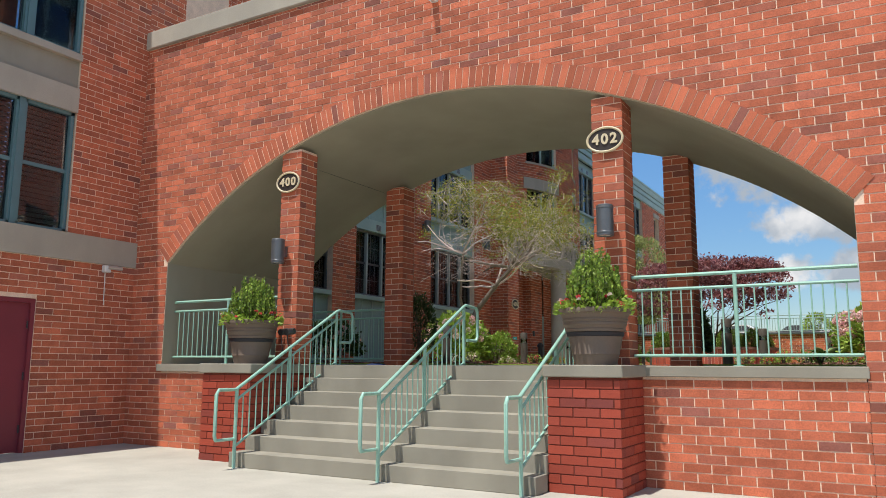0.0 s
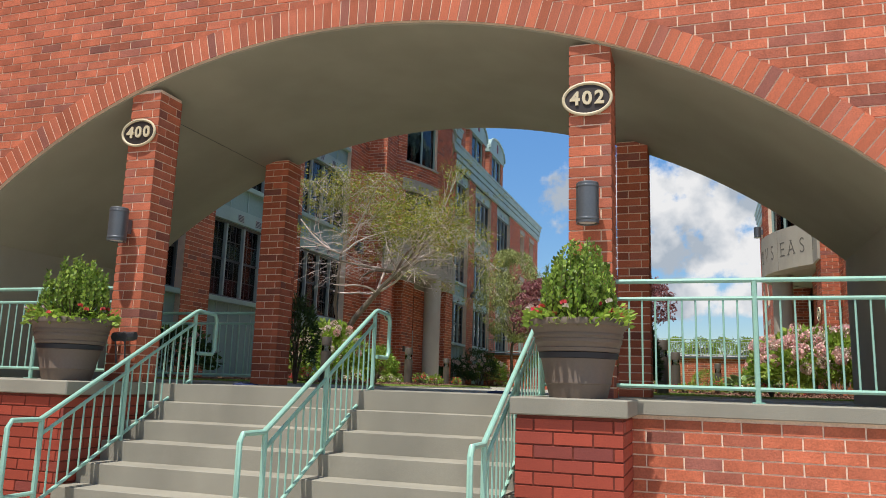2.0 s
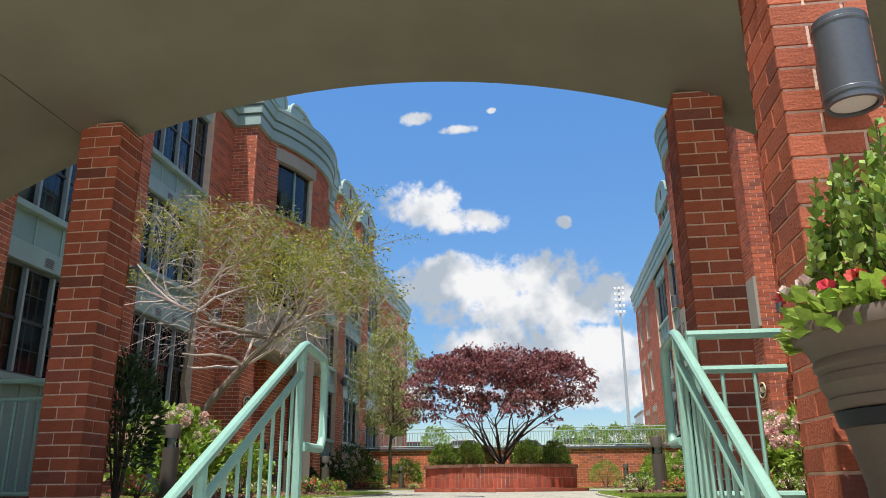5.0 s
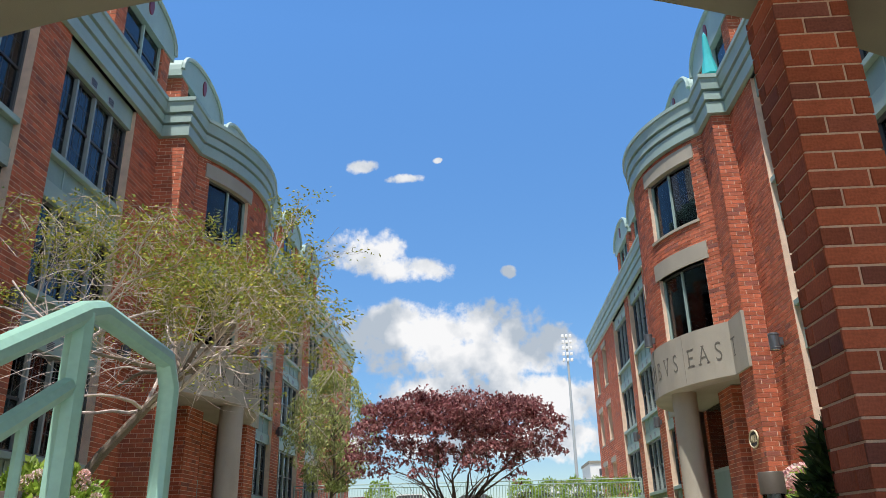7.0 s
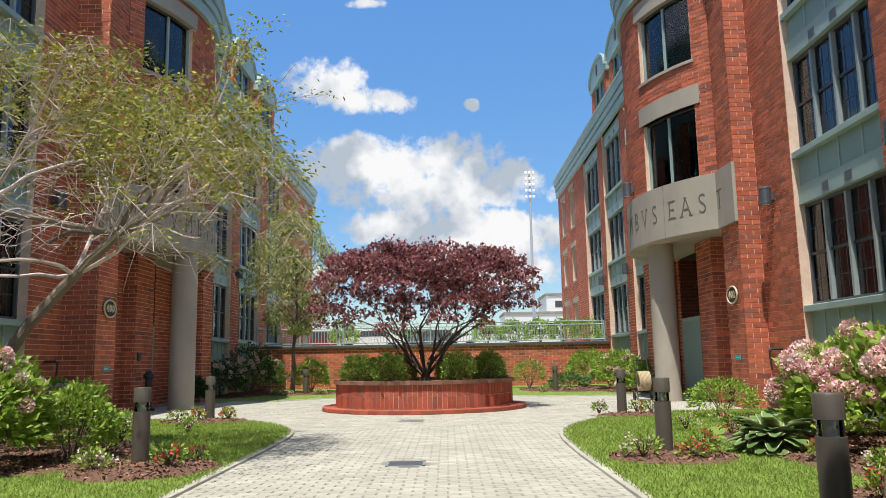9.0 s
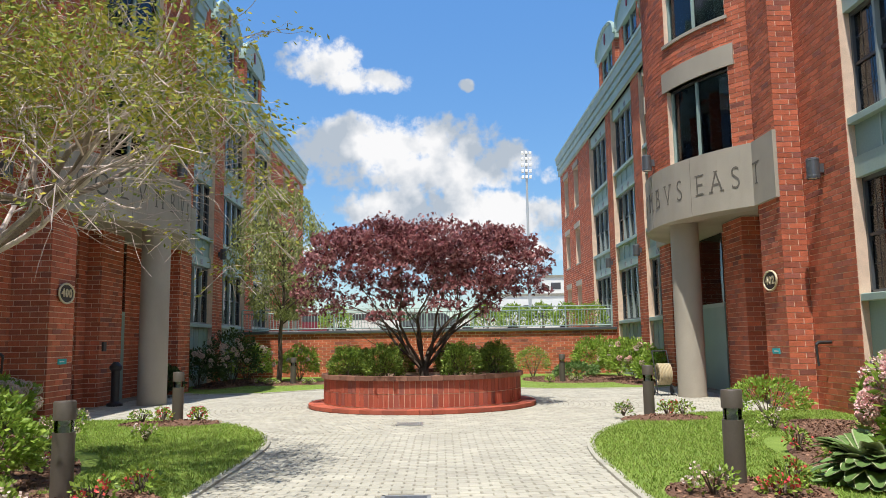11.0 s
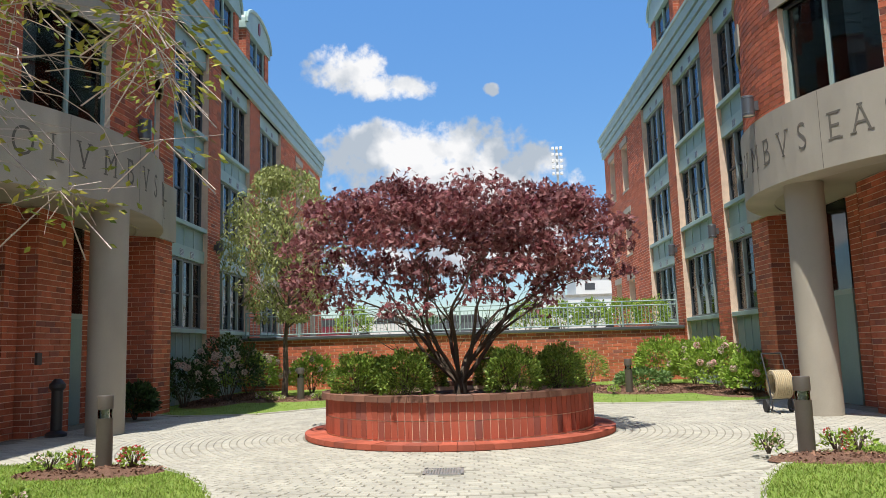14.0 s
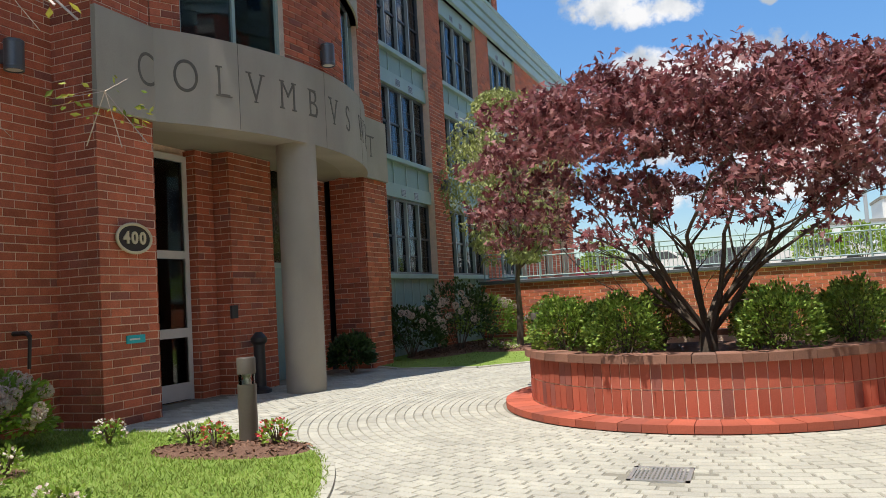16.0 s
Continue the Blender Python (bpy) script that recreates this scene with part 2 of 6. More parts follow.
PAVER = material("granite_sett", (0.45, 0.43, 0.355), 0.9, var=0.14, scale=2, fine=80, bump=0.3, island=0.06, color2=(0.39, 0.37, 0.31), spec=0.2)
SAND = material("joint_sand", (0.25, 0.235, 0.19), 0.95, var=0.2, scale=4, fine=90, bump=0.3, spec=0.1)
PAVEMENT = material("pale_pavement", (0.42, 0.40, 0.34), 0.9, var=0.08, scale=0.7, fine=40, bump=0.15, stain=0.12, spec=0.2)
SOIL = material("bark_mulch", (0.28, 0.16, 0.11), 0.95, var=0.4, scale=14, fine=90, bump=0.8, color2=(0.13, 0.075, 0.055), dist=0.03, spec=0.1)
GRASSBED = material("lawn", (0.20, 0.32, 0.06), 0.95, var=0.25, scale=3, fine=120, bump=0.7, color2=(0.22, 0.27, 0.07), dist=0.02, spec=0.1)
BLADE = material("grass_blade", (0.24, 0.38, 0.06), 0.7, var=0.2, scale=3, fine=40, bump=0, island=0.3, color2=(0.30, 0.34, 0.09), through_light=0.4, spec=0.2)
BARK = material("bark", (0.17, 0.13, 0.10), 0.9, var=0.25, scale=10, fine=90, bump=0.6, color2=(0.10, 0.08, 0.06), spec=0.1)
TWIG = material("pale_twig", (0.60, 0.50, 0.46), 0.85, var=0.2, scale=10, bump=0.1, island=0.25, spec=0.1)
PALE_BARK = material("pale_bark", (0.34, 0.27, 0.22), 0.9, var=0.3, scale=6, fine=60, bump=0.5, color2=(0.2, 0.16, 0.13), spec=0.1)
# paler second colour, spread at random over leaves, paints in their sheen
LEAF_RED = material("maple_leaf", (0.15, 0.032, 0.038), 0.45, var=0.2, bump=0, island=0.45, color2=(0.36, 0.17, 0.16), through_light=0.35, spec=0.3)
COPING_BRICK = material("coping_brick", (0.25, 0.125, 0.085), 0.85, var=0.2, scale=4, fine=90, bump=0.35, island=0.22, color2=(0.16, 0.10, 0.075), hue=1, spec=0.25)
PLANTER_BRICK = material("planter_brick", (0.41, 0.105, 0.062), 0.8, var=0.15, scale=3, fine=90, bump=0.3, island=0.18, color2=(0.24, 0.09, 0.07), hue=1, spec=0.25)
LEAF_OLIVE = material("olive_leaf", (0.19, 0.26, 0.045), 0.6, var=0.15, bump=0, island=0.35, color2=(0.44, 0.38, 0.06), through_light=0.3, spec=0.3)
LEAF_WILLOW = material("grey_green_leaf", (0.33, 0.37, 0.11), 0.6, var=0.15, bump=0, island=0.35, color2=(0.34, 0.36, 0.16), through_light=0.3, spec=0.3)
LEAF_BOX = material("boxwood_leaf", (0.10, 0.19, 0.025), 0.5, var=0.2, bump=0, island=0.4, color2=(0.34, 0.45, 0.08), through_light=0.22, spec=0.4)
# naturally dark foliage, and hydrangea leaves with shade put into their colour
LEAF_DARK_OR_SHADED = material("dark_or_shaded_leaf", (0.035, 0.07, 0.02), 0.45, var=0.2, bump=0, island=0.4, color2=(0.07, 0.12, 0.03), through_light=0.2, spec=0.4)
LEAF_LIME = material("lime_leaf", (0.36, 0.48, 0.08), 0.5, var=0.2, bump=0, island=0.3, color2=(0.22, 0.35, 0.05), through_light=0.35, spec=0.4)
HOSTA_EDGE = material("hosta_margin", (0.55, 0.58, 0.36), 0.5, var=0.1, bump=0, island=0.15, through_light=0.2, spec=0.4)
HOSTA = material("hosta_leaf", (0.15, 0.26, 0.07), 0.45, var=0.2, bump=0, island=0.25, color2=(0.16, 0.26, 0.08), through_light=0.2, spec=0.4)
PINK = material("pink_petal", (0.80, 0.42, 0.46), 0.7, var=0.1, bump=0, island=0.12, color2=(0.85, 0.70, 0.60), through_light=0.2, spec=0.2)
RED = material("red_petal", (0.62, 0.05, 0.09), 0.6, var=0.1, bump=0, island=0.3, color2=(0.7, 0.15, 0.1), through_light=0.2, spec=0.2)
WHITE = material("white_petal", (0.75, 0.68, 0.6), 0.7, var=0.05, bump=0, island=0.15, color2=(0.7, 0.5, 0.45), through_light=0.2, spec=0.2)
DOOR_RED = material("red_door", (0.20, 0.03, 0.045), 0.45, var=0.08, scale=2, bump=0.05)
CURTAIN = material("curtain", (0.32, 0.31, 0.31), 0.9, var=0.1, bump=0.1)
# near-black colour that stands for the shade of unlit interiors
INSIDE_SHADE = material("inside_shade", (0.06, 0.062, 0.067), 0.8, var=0.2, bump=0)
WHITEPAINT = material("white_paint", (0.72, 0.71, 0.68), 0.5, var=0.05, bump=0.03)
TURQ = material("turquoise_cloth", (0.03, 0.42, 0.45), 0.8, var=0.1, bump=0.1)
HOSE = material("cream_hose", (0.55, 0.45, 0.28), 0.5, var=0.1, bump=0.05)
RUBBER = material("rubber", (0.02, 0.02, 0.02), 0.7, var=0.1, bump=0.05)
BLUECLOTH = material("blue_cloth", (0.015, 0.025, 0.08), 0.85, var=0.2, bump=0.2)


def glass_material(name, tint, rough=0.03):
    m = bpy.data.materials.new(name)
    m.use_nodes = True
    nt = m.node_tree
    N, Lk = nt.nodes, nt.links
    N.clear()
    out, mix, gl, tr, fr = [N.new("ShaderNode" + k) for k in ("OutputMaterial", "MixShader", "BsdfGlossy", "BsdfTransparent", "Fresnel")]
    fr.inputs[0].default_value = 1.6
    gl.inputs["Roughness"].default_value = rough
    tr.inputs[0].default_value = (*tint, 1)
    gl.inputs[0].default_value = (0.9, 0.93, 0.95, 1)
    tc, no, bp = N.new("ShaderNodeTexCoord"), N.new("ShaderNodeTexNoise"), N.new("ShaderNodeBump")
    no.inputs["Scale"].default_value = 1.2
    bp.inputs["Strength"].default_value, bp.inputs["Distance"].default_value = 0.06, 0.05
    Lk.new(tc.outputs["Object"], no.inputs[0]); Lk.new(no.outputs[0], bp.inputs["Height"]); Lk.new(bp.outputs[0], gl.inputs["Normal"])
    Lk.new(fr.outputs[0], mix.inputs[0]); Lk.new(tr.outputs[0], mix.inputs[1]); Lk.new(gl.outputs[0], mix.inputs[2]); Lk.new(mix.outputs[0], out.inputs[0])
    return m


GLASS = glass_material("window_glass", (0.55, 0.6, 0.64))
CLEAR = glass_material("clear_glass", (0.85, 0.88, 0.88))

# ---- mesh helpers ----


def empty(name, at=(0, 0, 0), label="", category="", group="", kind="", parent=None):
    ob = new(name)
    ob.location = at
    ob.empty_display_size = 0.1
    if parent:
        ob.parent = parent
        ob.matrix_parent_inverse = Matrix.Translation(Vector(world_at(parent))).inverted()
    return tagged(ob, label, category, group, kind)


def world_at(ob):
    v = Vector(ob.location)
    if ob.parent and not ob.get("_abs"):
        pass
    return v


def mesh_object(name, verts, faces, mat, parent=None, label="", smooth=False, category="", group="", kind=""):
    """A mesh object; coordinates are those of its parent, if it has one."""
    me = bpy.data.meshes.new(name)
    me.from_pydata([tuple(v) for v in verts], [], [tuple(f) for f in faces])
    me.materials.append(mat)
    if smooth:
        me.shade_smooth()
    ob = new(name, me)
    if parent:
        ob.parent = parent
    return tagged(ob, label, category, group, kind)


def part(name, bm, mat, parent=None, label="", smooth=False, category="", group="", kind=""):
    bmesh.ops.recalc_face_normals(bm, faces=bm.faces)
    me = bpy.data.meshes.new(name)
    bm.to_mesh(me)
    bm.free()
    me.materials.append(mat)
    if smooth:
        me.shade_smooth()
        me.set_sharp_from_angle(angle=radians(35))
    ob = new(name, me)
    if parent:
        ob.parent = parent
    return tagged(ob, label, category, group, kind)


def add_box(bm, x0, x1, y0, y1, z0, z1, bevel=0.0):
    x0, x1, y0, y1, z0, z1 = min(x0, x1), max(x0, x1), min(y0, y1), max(y0, y1), min(z0, z1), max(z0, z1)
    v = [bm.verts.new(p) for p in ((x0, y0, z0), (x1, y0, z0), (x1, y1, z0), (x0, y1, z0), (x0, y0, z1), (x1, y0, z1), (x1, y1, z1), (x0, y1, z1))]
    fs = [bm.faces.new([v[i] for i in f]) for f in ((0, 3, 2, 1), (4, 5, 6, 7), (0, 1, 5, 4), (1, 2, 6, 5), (2, 3, 7, 6), (3, 0, 4, 7))]
    if bevel:
        bmesh.ops.bevel(bm, geom=list({e for f in fs for e in f.edges}), offset=bevel, segments=1, affect="EDGES")


def box(name, x0, x1, y0, y1, z0, z1, mat, parent=None, bevel=0.0, **k):
    bm = bmesh.new()
    add_box(bm, x0, x1, y0, y1, z0, z1, bevel)
    return part(name, bm, mat, parent, **k)


def boxes(name, rows, mat, parent=None, bevel=0.0, **k):
    bm = bmesh.new()
    for r in rows:
        add_box(bm, *r)
    if bevel:
        bmesh.ops.bevel(bm, geom=bm.edges[:], offset=bevel, segments=1, affect="EDGES")
    return part(name, bm, mat, parent, **k)


def add_lathe(bm, profile, at=(0, 0, 0), seg=32):
    """profile: (radius, z) from the bottom to the top; radius 0 closes it."""
    rings = []
    for r, z in profile:
        if r < 1e-5:
            rings.append([bm.verts.new((at[0], at[1], at[2] + z))])
        else:
            rings.append([bm.verts.new((at[0] + r * math.cos(2 * math.pi * i / seg), at[1] + r * math.sin(2 * math.pi * i / seg), at[2] + z)) for i in range(seg)])
    for a, b in zip(rings, rings[1:]):
        for i in range(seg):
            j = (i + 1) % seg
            q = [a[i % len(a)], a[j % len(a)], b[j % len(b)], b[i % len(b)]]
            q = list(dict.fromkeys(q))
            if len(q) > 2:
                bm.faces.new(q)


def add_tube(bm, pts, r, seg=8, r1=None):
    """A round bar along points, closed at both ends."""
    pts = [Vector(p) for p in pts]
    n = len(pts)
    rings, side = [], None
    for i, p in enumerate(pts):
        d = (pts[min(i + 1, n - 1)] - pts[max(i - 1, 0)]).normalized()
        if side is None:
            side = d.orthogonal().normalized()
        side = (side - d * side.dot(d)).normalized()
        up = d.cross(side)
        rr = r if r1 is None else r + (r1 - r) * i / (n - 1)
        rings.append([bm.verts.new(p + (side * math.cos(a) + up * math.sin(a)) * rr) for a in (2 * math.pi * k / seg for k in range(seg))])
    for a, b in zip(rings, rings[1:]):
        for i in range(seg):
            bm.faces.new((a[i], a[(i + 1) % seg], b[(i + 1) % seg], b[i]))
    bm.faces.new(rings[0][::-1])
    bm.faces.new(rings[-1])


def tube(name, pts, r, mat, parent=None, seg=8, r1=None, **k):
    bm = bmesh.new()
    add_tube(bm, pts, r, seg, r1)
    return part(name, bm, mat, parent, smooth=True, **k)


BL, BH, JOINT = 0.305, 0.1016, 0.011
BRICK_FACES = ((0, 1, 2, 3), (0, 4, 5, 1), (1, 5, 6, 2), (2, 6, 7, 3), (3, 7, 4, 0))
brick_jobs = []


def brick_face(place, u0, u1, v0, v1, parent, mat=BRICK, hole=None, out=0.007, shift=0, near=0, L=BL, H=BH):
    """Courses of running bond over a stretch of wall. place(u, v, d) gives the point d in front of the wall. The bricks come last in the file."""
    brick_jobs.append((place, u0, u1, v0, v1, parent, mat, hole, out, shift, near, L, H))


def lay_bricks():
    rng = random.Random(5)
    joined = {}
    for place, u0, u1, v0, v1, parent, mat, hole, out, shift, near, L, H in brick_jobs:
        verts, faces = joined.setdefault((parent, mat), ([], []))
        singles = 0
        for row in range(int(math.ceil((v1 - v0) / H - 1e-6))):
            a, b = v0 + row * H, min(v0 + (row + 1) * H, v1) - JOINT
            if b - a < 0.02:
                continue
            u = u0 - ((row + shift) % 2) * L / 2
            spans = hole(a, b) if hole else ()
            while u < u1 - 0.02:
                p, q = max(u, u0), min(u + L, u1)
                q -= JOINT if q < u1 - 1e-6 else 0
                u += L
                for h0, h1 in spans:
                    if h0 <= p and q <= h1:
                        q = p
                    elif h0 < q and p < h0:
                        q = h0
                    elif p < h1 < q and h0 <= p:
                        p = h1
                if q - p < 0.03:
                    continue
                o = out + rng.uniform(-0.0015, 0.0015)
                e = 0.003
                pts = [place(p + e, a + e, o), place(q - e, a + e, o), place(q - e, b - e, o), place(p + e, b - e, o),
                       place(p, a, -0.002), place(q, a, -0.002), place(q, b, -0.002), place(p, b, -0.002)]
                if near and singles < near:
                    singles += 1
                    c = Vector(pts[0])
                    ob = mesh_object("brick", [Vector(x) - c for x in pts], BRICK_FACES, mat, parent)
                    ob.location = c
                else:
                    n = len(verts)
                    verts.extend(pts)
                    faces.extend([tuple(n + i for i in f) for f in BRICK_FACES])
    for (parent, mat), (verts, faces) in joined.items():
        if verts:
            mesh_object("brickwork", verts, faces, mat, parent, kind="stuff")


def on_y(y, s=-1):
    """A wall facing along y: u is x."""
    return lambda u, v, d: (u, y + s * d, v)


def on_x(x, s=1):
    """A wall facing along x: u is y."""
    return lambda u, v, d: (x + s * d, u, v)


def brick_box(name, x0, x1, y0, y1, z0, z1, parent=None, sides="nsew", mat=BRICK, near=0, joint=None, **k):
    """A brick pier with its courses on the sides named: s faces -y, n +y, w -x, e +x."""
    g = 0.012
    ob = box(name, x0 + g, x1 - g, y0 + g, y1 - g, z0, z1, joint or MORTAR, parent, **k)
    if "s" in sides:
        brick_face(on_y(y0 + g, -1), x0, x1, z0, z1, ob, mat, near=near)
    if "n" in sides:
        brick_face(on_y(y1 - g, 1), x0, x1, z0, z1, ob, mat)
    if "w" in sides:
        brick_face(on_x(x0 + g, -1), y0 + g, y1 - g, z0, z1, ob, mat, shift=1, near=near)
    if "e" in sides:
        brick_face(on_x(x1 - g, 1), y0 + g, y1 - g, z0, z1, ob, mat, shift=1, near=near)
    return ob

# ---- the courtyard: ground ----
PZ = 1.36
mesh_object("ground", [(-400, -300, 0), (400, -300, 0), (400, 900, 0), (-400, 900, 0)], [(0, 1, 2, 3)], PAVEMENT, kind="structure", label="pale concrete forecourt in full sun")
box("plaza_base", -12.9, 2.05, 9.45, 40.6, 0.02, PZ - 0.009, SAND, kind="structure", label="raised base under the courtyard")
box("arcade_floor", -10.75, -0.22, 9.62, 12.3, PZ - 0.008, PZ + 0.001, CONCRETE, kind="structure", label="concrete landing under the arch")

CX = -5.2
PLANTER = (-5.33, 27.7)


def lawn(name, pts, z, mat, label, h=0.1, kind="structure"):
    """A flat bed with a plan outline."""
    bm = bmesh.new()
    top = [bm.verts.new((x, y, z)) for x, y in pts]
    low = [bm.verts.new((x, y, z - h)) for x, y in pts]
    f = bm.faces.new(top)
    for i in range(len(pts)):
        j = (i + 1) % len(pts)
        bm.faces.new((top[i], low[i], low[j], top[j]))
    return part(name, bm, mat, kind=kind, label=label)


def arc_pts(cx, cy, r, a0, a1, n=14):
    return [(cx + r * math.cos(radians(a0 + (a1 - a0) * i / n)), cy + r * math.sin(radians(a0 + (a1 - a0) * i / n))) for i in range(n + 1)]


# paved walk widening to the round place
def rounded(pts, times=3):
    """Corners cut again and again into an even curve; the ends stay."""
    for _ in range(times):
        out = [pts[0]]
        for (a, b), (c, d) in zip(pts, pts[1:]):
            out += [(0.75 * a + 0.25 * c, 0.75 * b + 0.25 * d), (0.25 * a + 0.75 * c, 0.25 * b + 0.75 * d)]
        pts = out + [pts[-1]]
    return pts


BED_W = [(-12.6, 13.6), (-7.12, 13.6)] + rounded([(-7.12, 18.5), (-7.12, 20.6), (-7.25, 22.0), (-7.75, 23.3), (-8.6, 24.5), (-9.8, 25.0), (-11.2, 25.0)]) + [(-12.6, 25.0)]
BED_E = [(1.75, 24.95)] + rounded([(0.9, 24.95), (-0.7, 24.9), (-2.0, 23.8), (-2.8, 22.3), (-3.2, 20.8), (-3.27, 18.5)]) + [(-3.27, 13.5), (1.75, 13.5)]
BED_NW = [(-12.6, 40.5), (-12.6, 32.6), (-11.2, 31.6), (-9.6, 31.6), (-8.6, 32.6), (-7.0, 33.6), (-5.4, 34.0), (-5.4, 40.5)]
BED_NE = [(1.75, 40.5), (-5.4, 40.5), (-5.4, 34.0), (-4.2, 33.6), (-3.2, 32.6), (-2.2, 31.9), (0.6, 31.6), (1.75, 32.2)]
lawn("lawn_southwest", BED_W, PZ + 0.02, GRASSBED, "green lawn with mulch beds beside the walk")
lawn("lawn_southeast", BED_E, PZ + 0.02, GRASSBED, "green lawn with mulch beds beside the walk")
lawn("lawn_northwest", BED_NW, PZ + 0.02, GRASSBED, "shaded lawn before the garden wall")
lawn("lawn_northeast", BED_NE, PZ + 0.02, GRASSBED, "sunlit lawn before the garden wall")

# ---- gatehouse ----
AX, AR, AZ = -5.485, 7.64, -2.43
GY0, GY1 = 8.9, 12.32
JW, JE = -10.75, -0.22
gate = empty("gatehouse", label="red brick gatehouse with a wide shallow arch", category="gatehouse")


def arch_z(x, r=AR):
    return AZ + math.sqrt(max(r * r - (x - AX) ** 2, 0))


def arch_wall(name, y0, y1, top, x0, x1, mat, parent):
    """A wall with the wide arch cut through it."""
    n = 48
    xs = [JW + (JE - JW) * i / n for i in range(n + 1)]
    bm = bmesh.new()

    def quad(a, b, zs0, zs1):
        pts = [(a, zs0[0]), (b, zs0[1]), (b, zs1[1]), (a, zs1[0])]
        f = [bm.verts.new((x, y0, z)) for x, z in pts]
        g = [bm.verts.new((x, y1, z)) for x, z in pts]
        bm.faces.new(f); bm.faces.new(g[::-1])
        bm.faces.new((f[0], g[0], g[1], f[1]))
        bm.faces.new((f[3], f[2], g[2], g[3]))
    for a, b in zip(xs, xs[1:]):
        quad(a, b, (arch_z(a), arch_z(b)), (top, top))
    add_box(bm, x0, JW, y0, y1, 0.0, top)
    add_box(bm, JE, x1, y0, y1, 0.0, top)
    bmesh.ops.remove_doubles(bm, verts=bm.verts, dist=0.0005)
    return part(name, bm, mat, parent)


front = arch_wall("front_wall", GY0 + 0.012, GY0 + 0.35, 7.16, -11.66, 4.2, MORTAR, gate)
arch_wall("back_wall", GY1 - 0.3, GY1, 7.16, -12.6, 4.2, STUCCO, gate)


def vault():
    n = 64
    bm = bmesh.new()
    rows = []
    for y in (GY0 + 0.05, GY1):
        rows.append([bm.verts.new((JW + (JE - JW) * i / n, y, arch_z(JW + (JE - JW) * i / n) - 0.02)) for i in range(n + 1)])
        rows.append([bm.verts.new((JW + (JE - JW) * i / n, y, arch_z(JW + (JE - JW) * i / n) + 0.15)) for i in range(n + 1)])
    a, a2, b, b2 = rows
    for i in range(n):
        bm.faces.new((a[i], b[i], b[i + 1], a[i + 1]))
        bm.faces.new((a2[i], a2[i + 1], b2[i + 1], b2[i]))
        bm.faces.new((a[i], a[i + 1], a2[i + 1], a2[i]))
        bm.faces.new((b[i], b2[i], b2[i + 1], b[i + 1]))
    return part("vault", bm, STUCCO, gate, "grey-beige plastered barrel vault", smooth=True)


vault()
boxes("vault_joint", [(JW + 2.5, JW + 2.503, GY0 + 0.4, GY1, 4.66, 4.664)], DARKMETAL, gate)
box("jamb_lining", JW - 0.01, JW + 0.004, GY0 + 0.02, GY0 + 0.4, 1.37, 3.12, STUCCO, gate)
box("jamb_lining", JE - 0.004, JE + 0.01, GY0 + 0.02, GY0 + 0.4, 1.37, 3.12, STUCCO, gate)
box("jamb_wall", JW - 0.3, JW, GY0 + 0.35, GY1 - 0.3, PZ, 3.2, STUCCO, gate)
box("jamb_wall", JE, JE + 0.3, GY0 + 0.35, GY1 - 0.3, PZ, 3.2, STUCCO, gate)
box("roof", -11.66, 4.2, GY0 + 0.35, GY1 - 0.3, 6.9, 7.16, CONCRETE, gate)
box("coping", -11.72, 4.2, GY0 - 0.06, GY0 + 0.5, 7.16, 7.5, SLAB, gate, bevel=0.015, label="grey cast stone coping")


def gate_hole(a, b):
    m = (a + b) / 2
    if m < 3.0:
        return [(JW, JE)]
    w0 = (AR + 0.13) ** 2 - (m - AZ) ** 2
    if w0 <= 0:
        return []
    w = math.sqrt(w0)
    lo, hi = AX - w, AX + w
    if m < 3.28:
        k = (m - 3.0) / 0.2
        lo, hi = max(lo, JW - 0.2 * k), min(hi, JE + 0.2 * k)
    return [(lo, hi)]


brick_face(on_y(GY0 + 0.012), -11.66, 4.2, 0, 7.16, front, hole=gate_hole, near=300)


def soldier_ring():
    # mortar bed behind the ring
    n = 60
    V = []
    a0, a1 = math.acos((JE - AX) / AR), math.acos((JW - AX) / AR)
    for i in range(n + 1):
        a = a0 + (a1 - a0) * i / n
        for r in (AR, AR + 0.29):
            for d in (GY0 + 0.002, GY0 + 0.011):
                V.append((AX + r * math.cos(a), d, AZ + r * math.sin(a)))
    F = []
    for i in range(n):
        k = 4 * i
        F += [(k, k + 4, k + 6, k + 2), (k, k + 1, k + 5, k + 4), (k + 2, k + 6, k + 7, k + 3)]
    mesh_object("arch_mortar", V, F, MORTAR, front)
    a0 = math.acos((JE - AX) / AR)
    a1 = math.acos((JW - AX) / AR)
    n = int((a1 - a0) * (AR + 0.1) / 0.1035)
    for i in range(n):
        p, q = a0 + (a1 - a0) * i / n, a0 + (a1 - a0) * (i + 1) / n - 0.0016
        vs = []
        for d in (GY0 - 0.004, GY0 + 0.004):
            for a, r in ((p, AR - 0.0), (q, AR - 0.0), (q, AR + 0.297), (p, AR + 0.297)):
                vs.append((AX + r * math.cos(a), d, AZ + r * math.sin(a)))
        c = Vector(vs[0])
        mesh_object("arch_brick", [Vector(v) - c for v in vs], ((0, 3, 2, 1), (0, 1, 5, 4), (1, 2, 6, 5), (2, 3, 7, 6), (3, 0, 4, 7)), BRICK, front).location = c


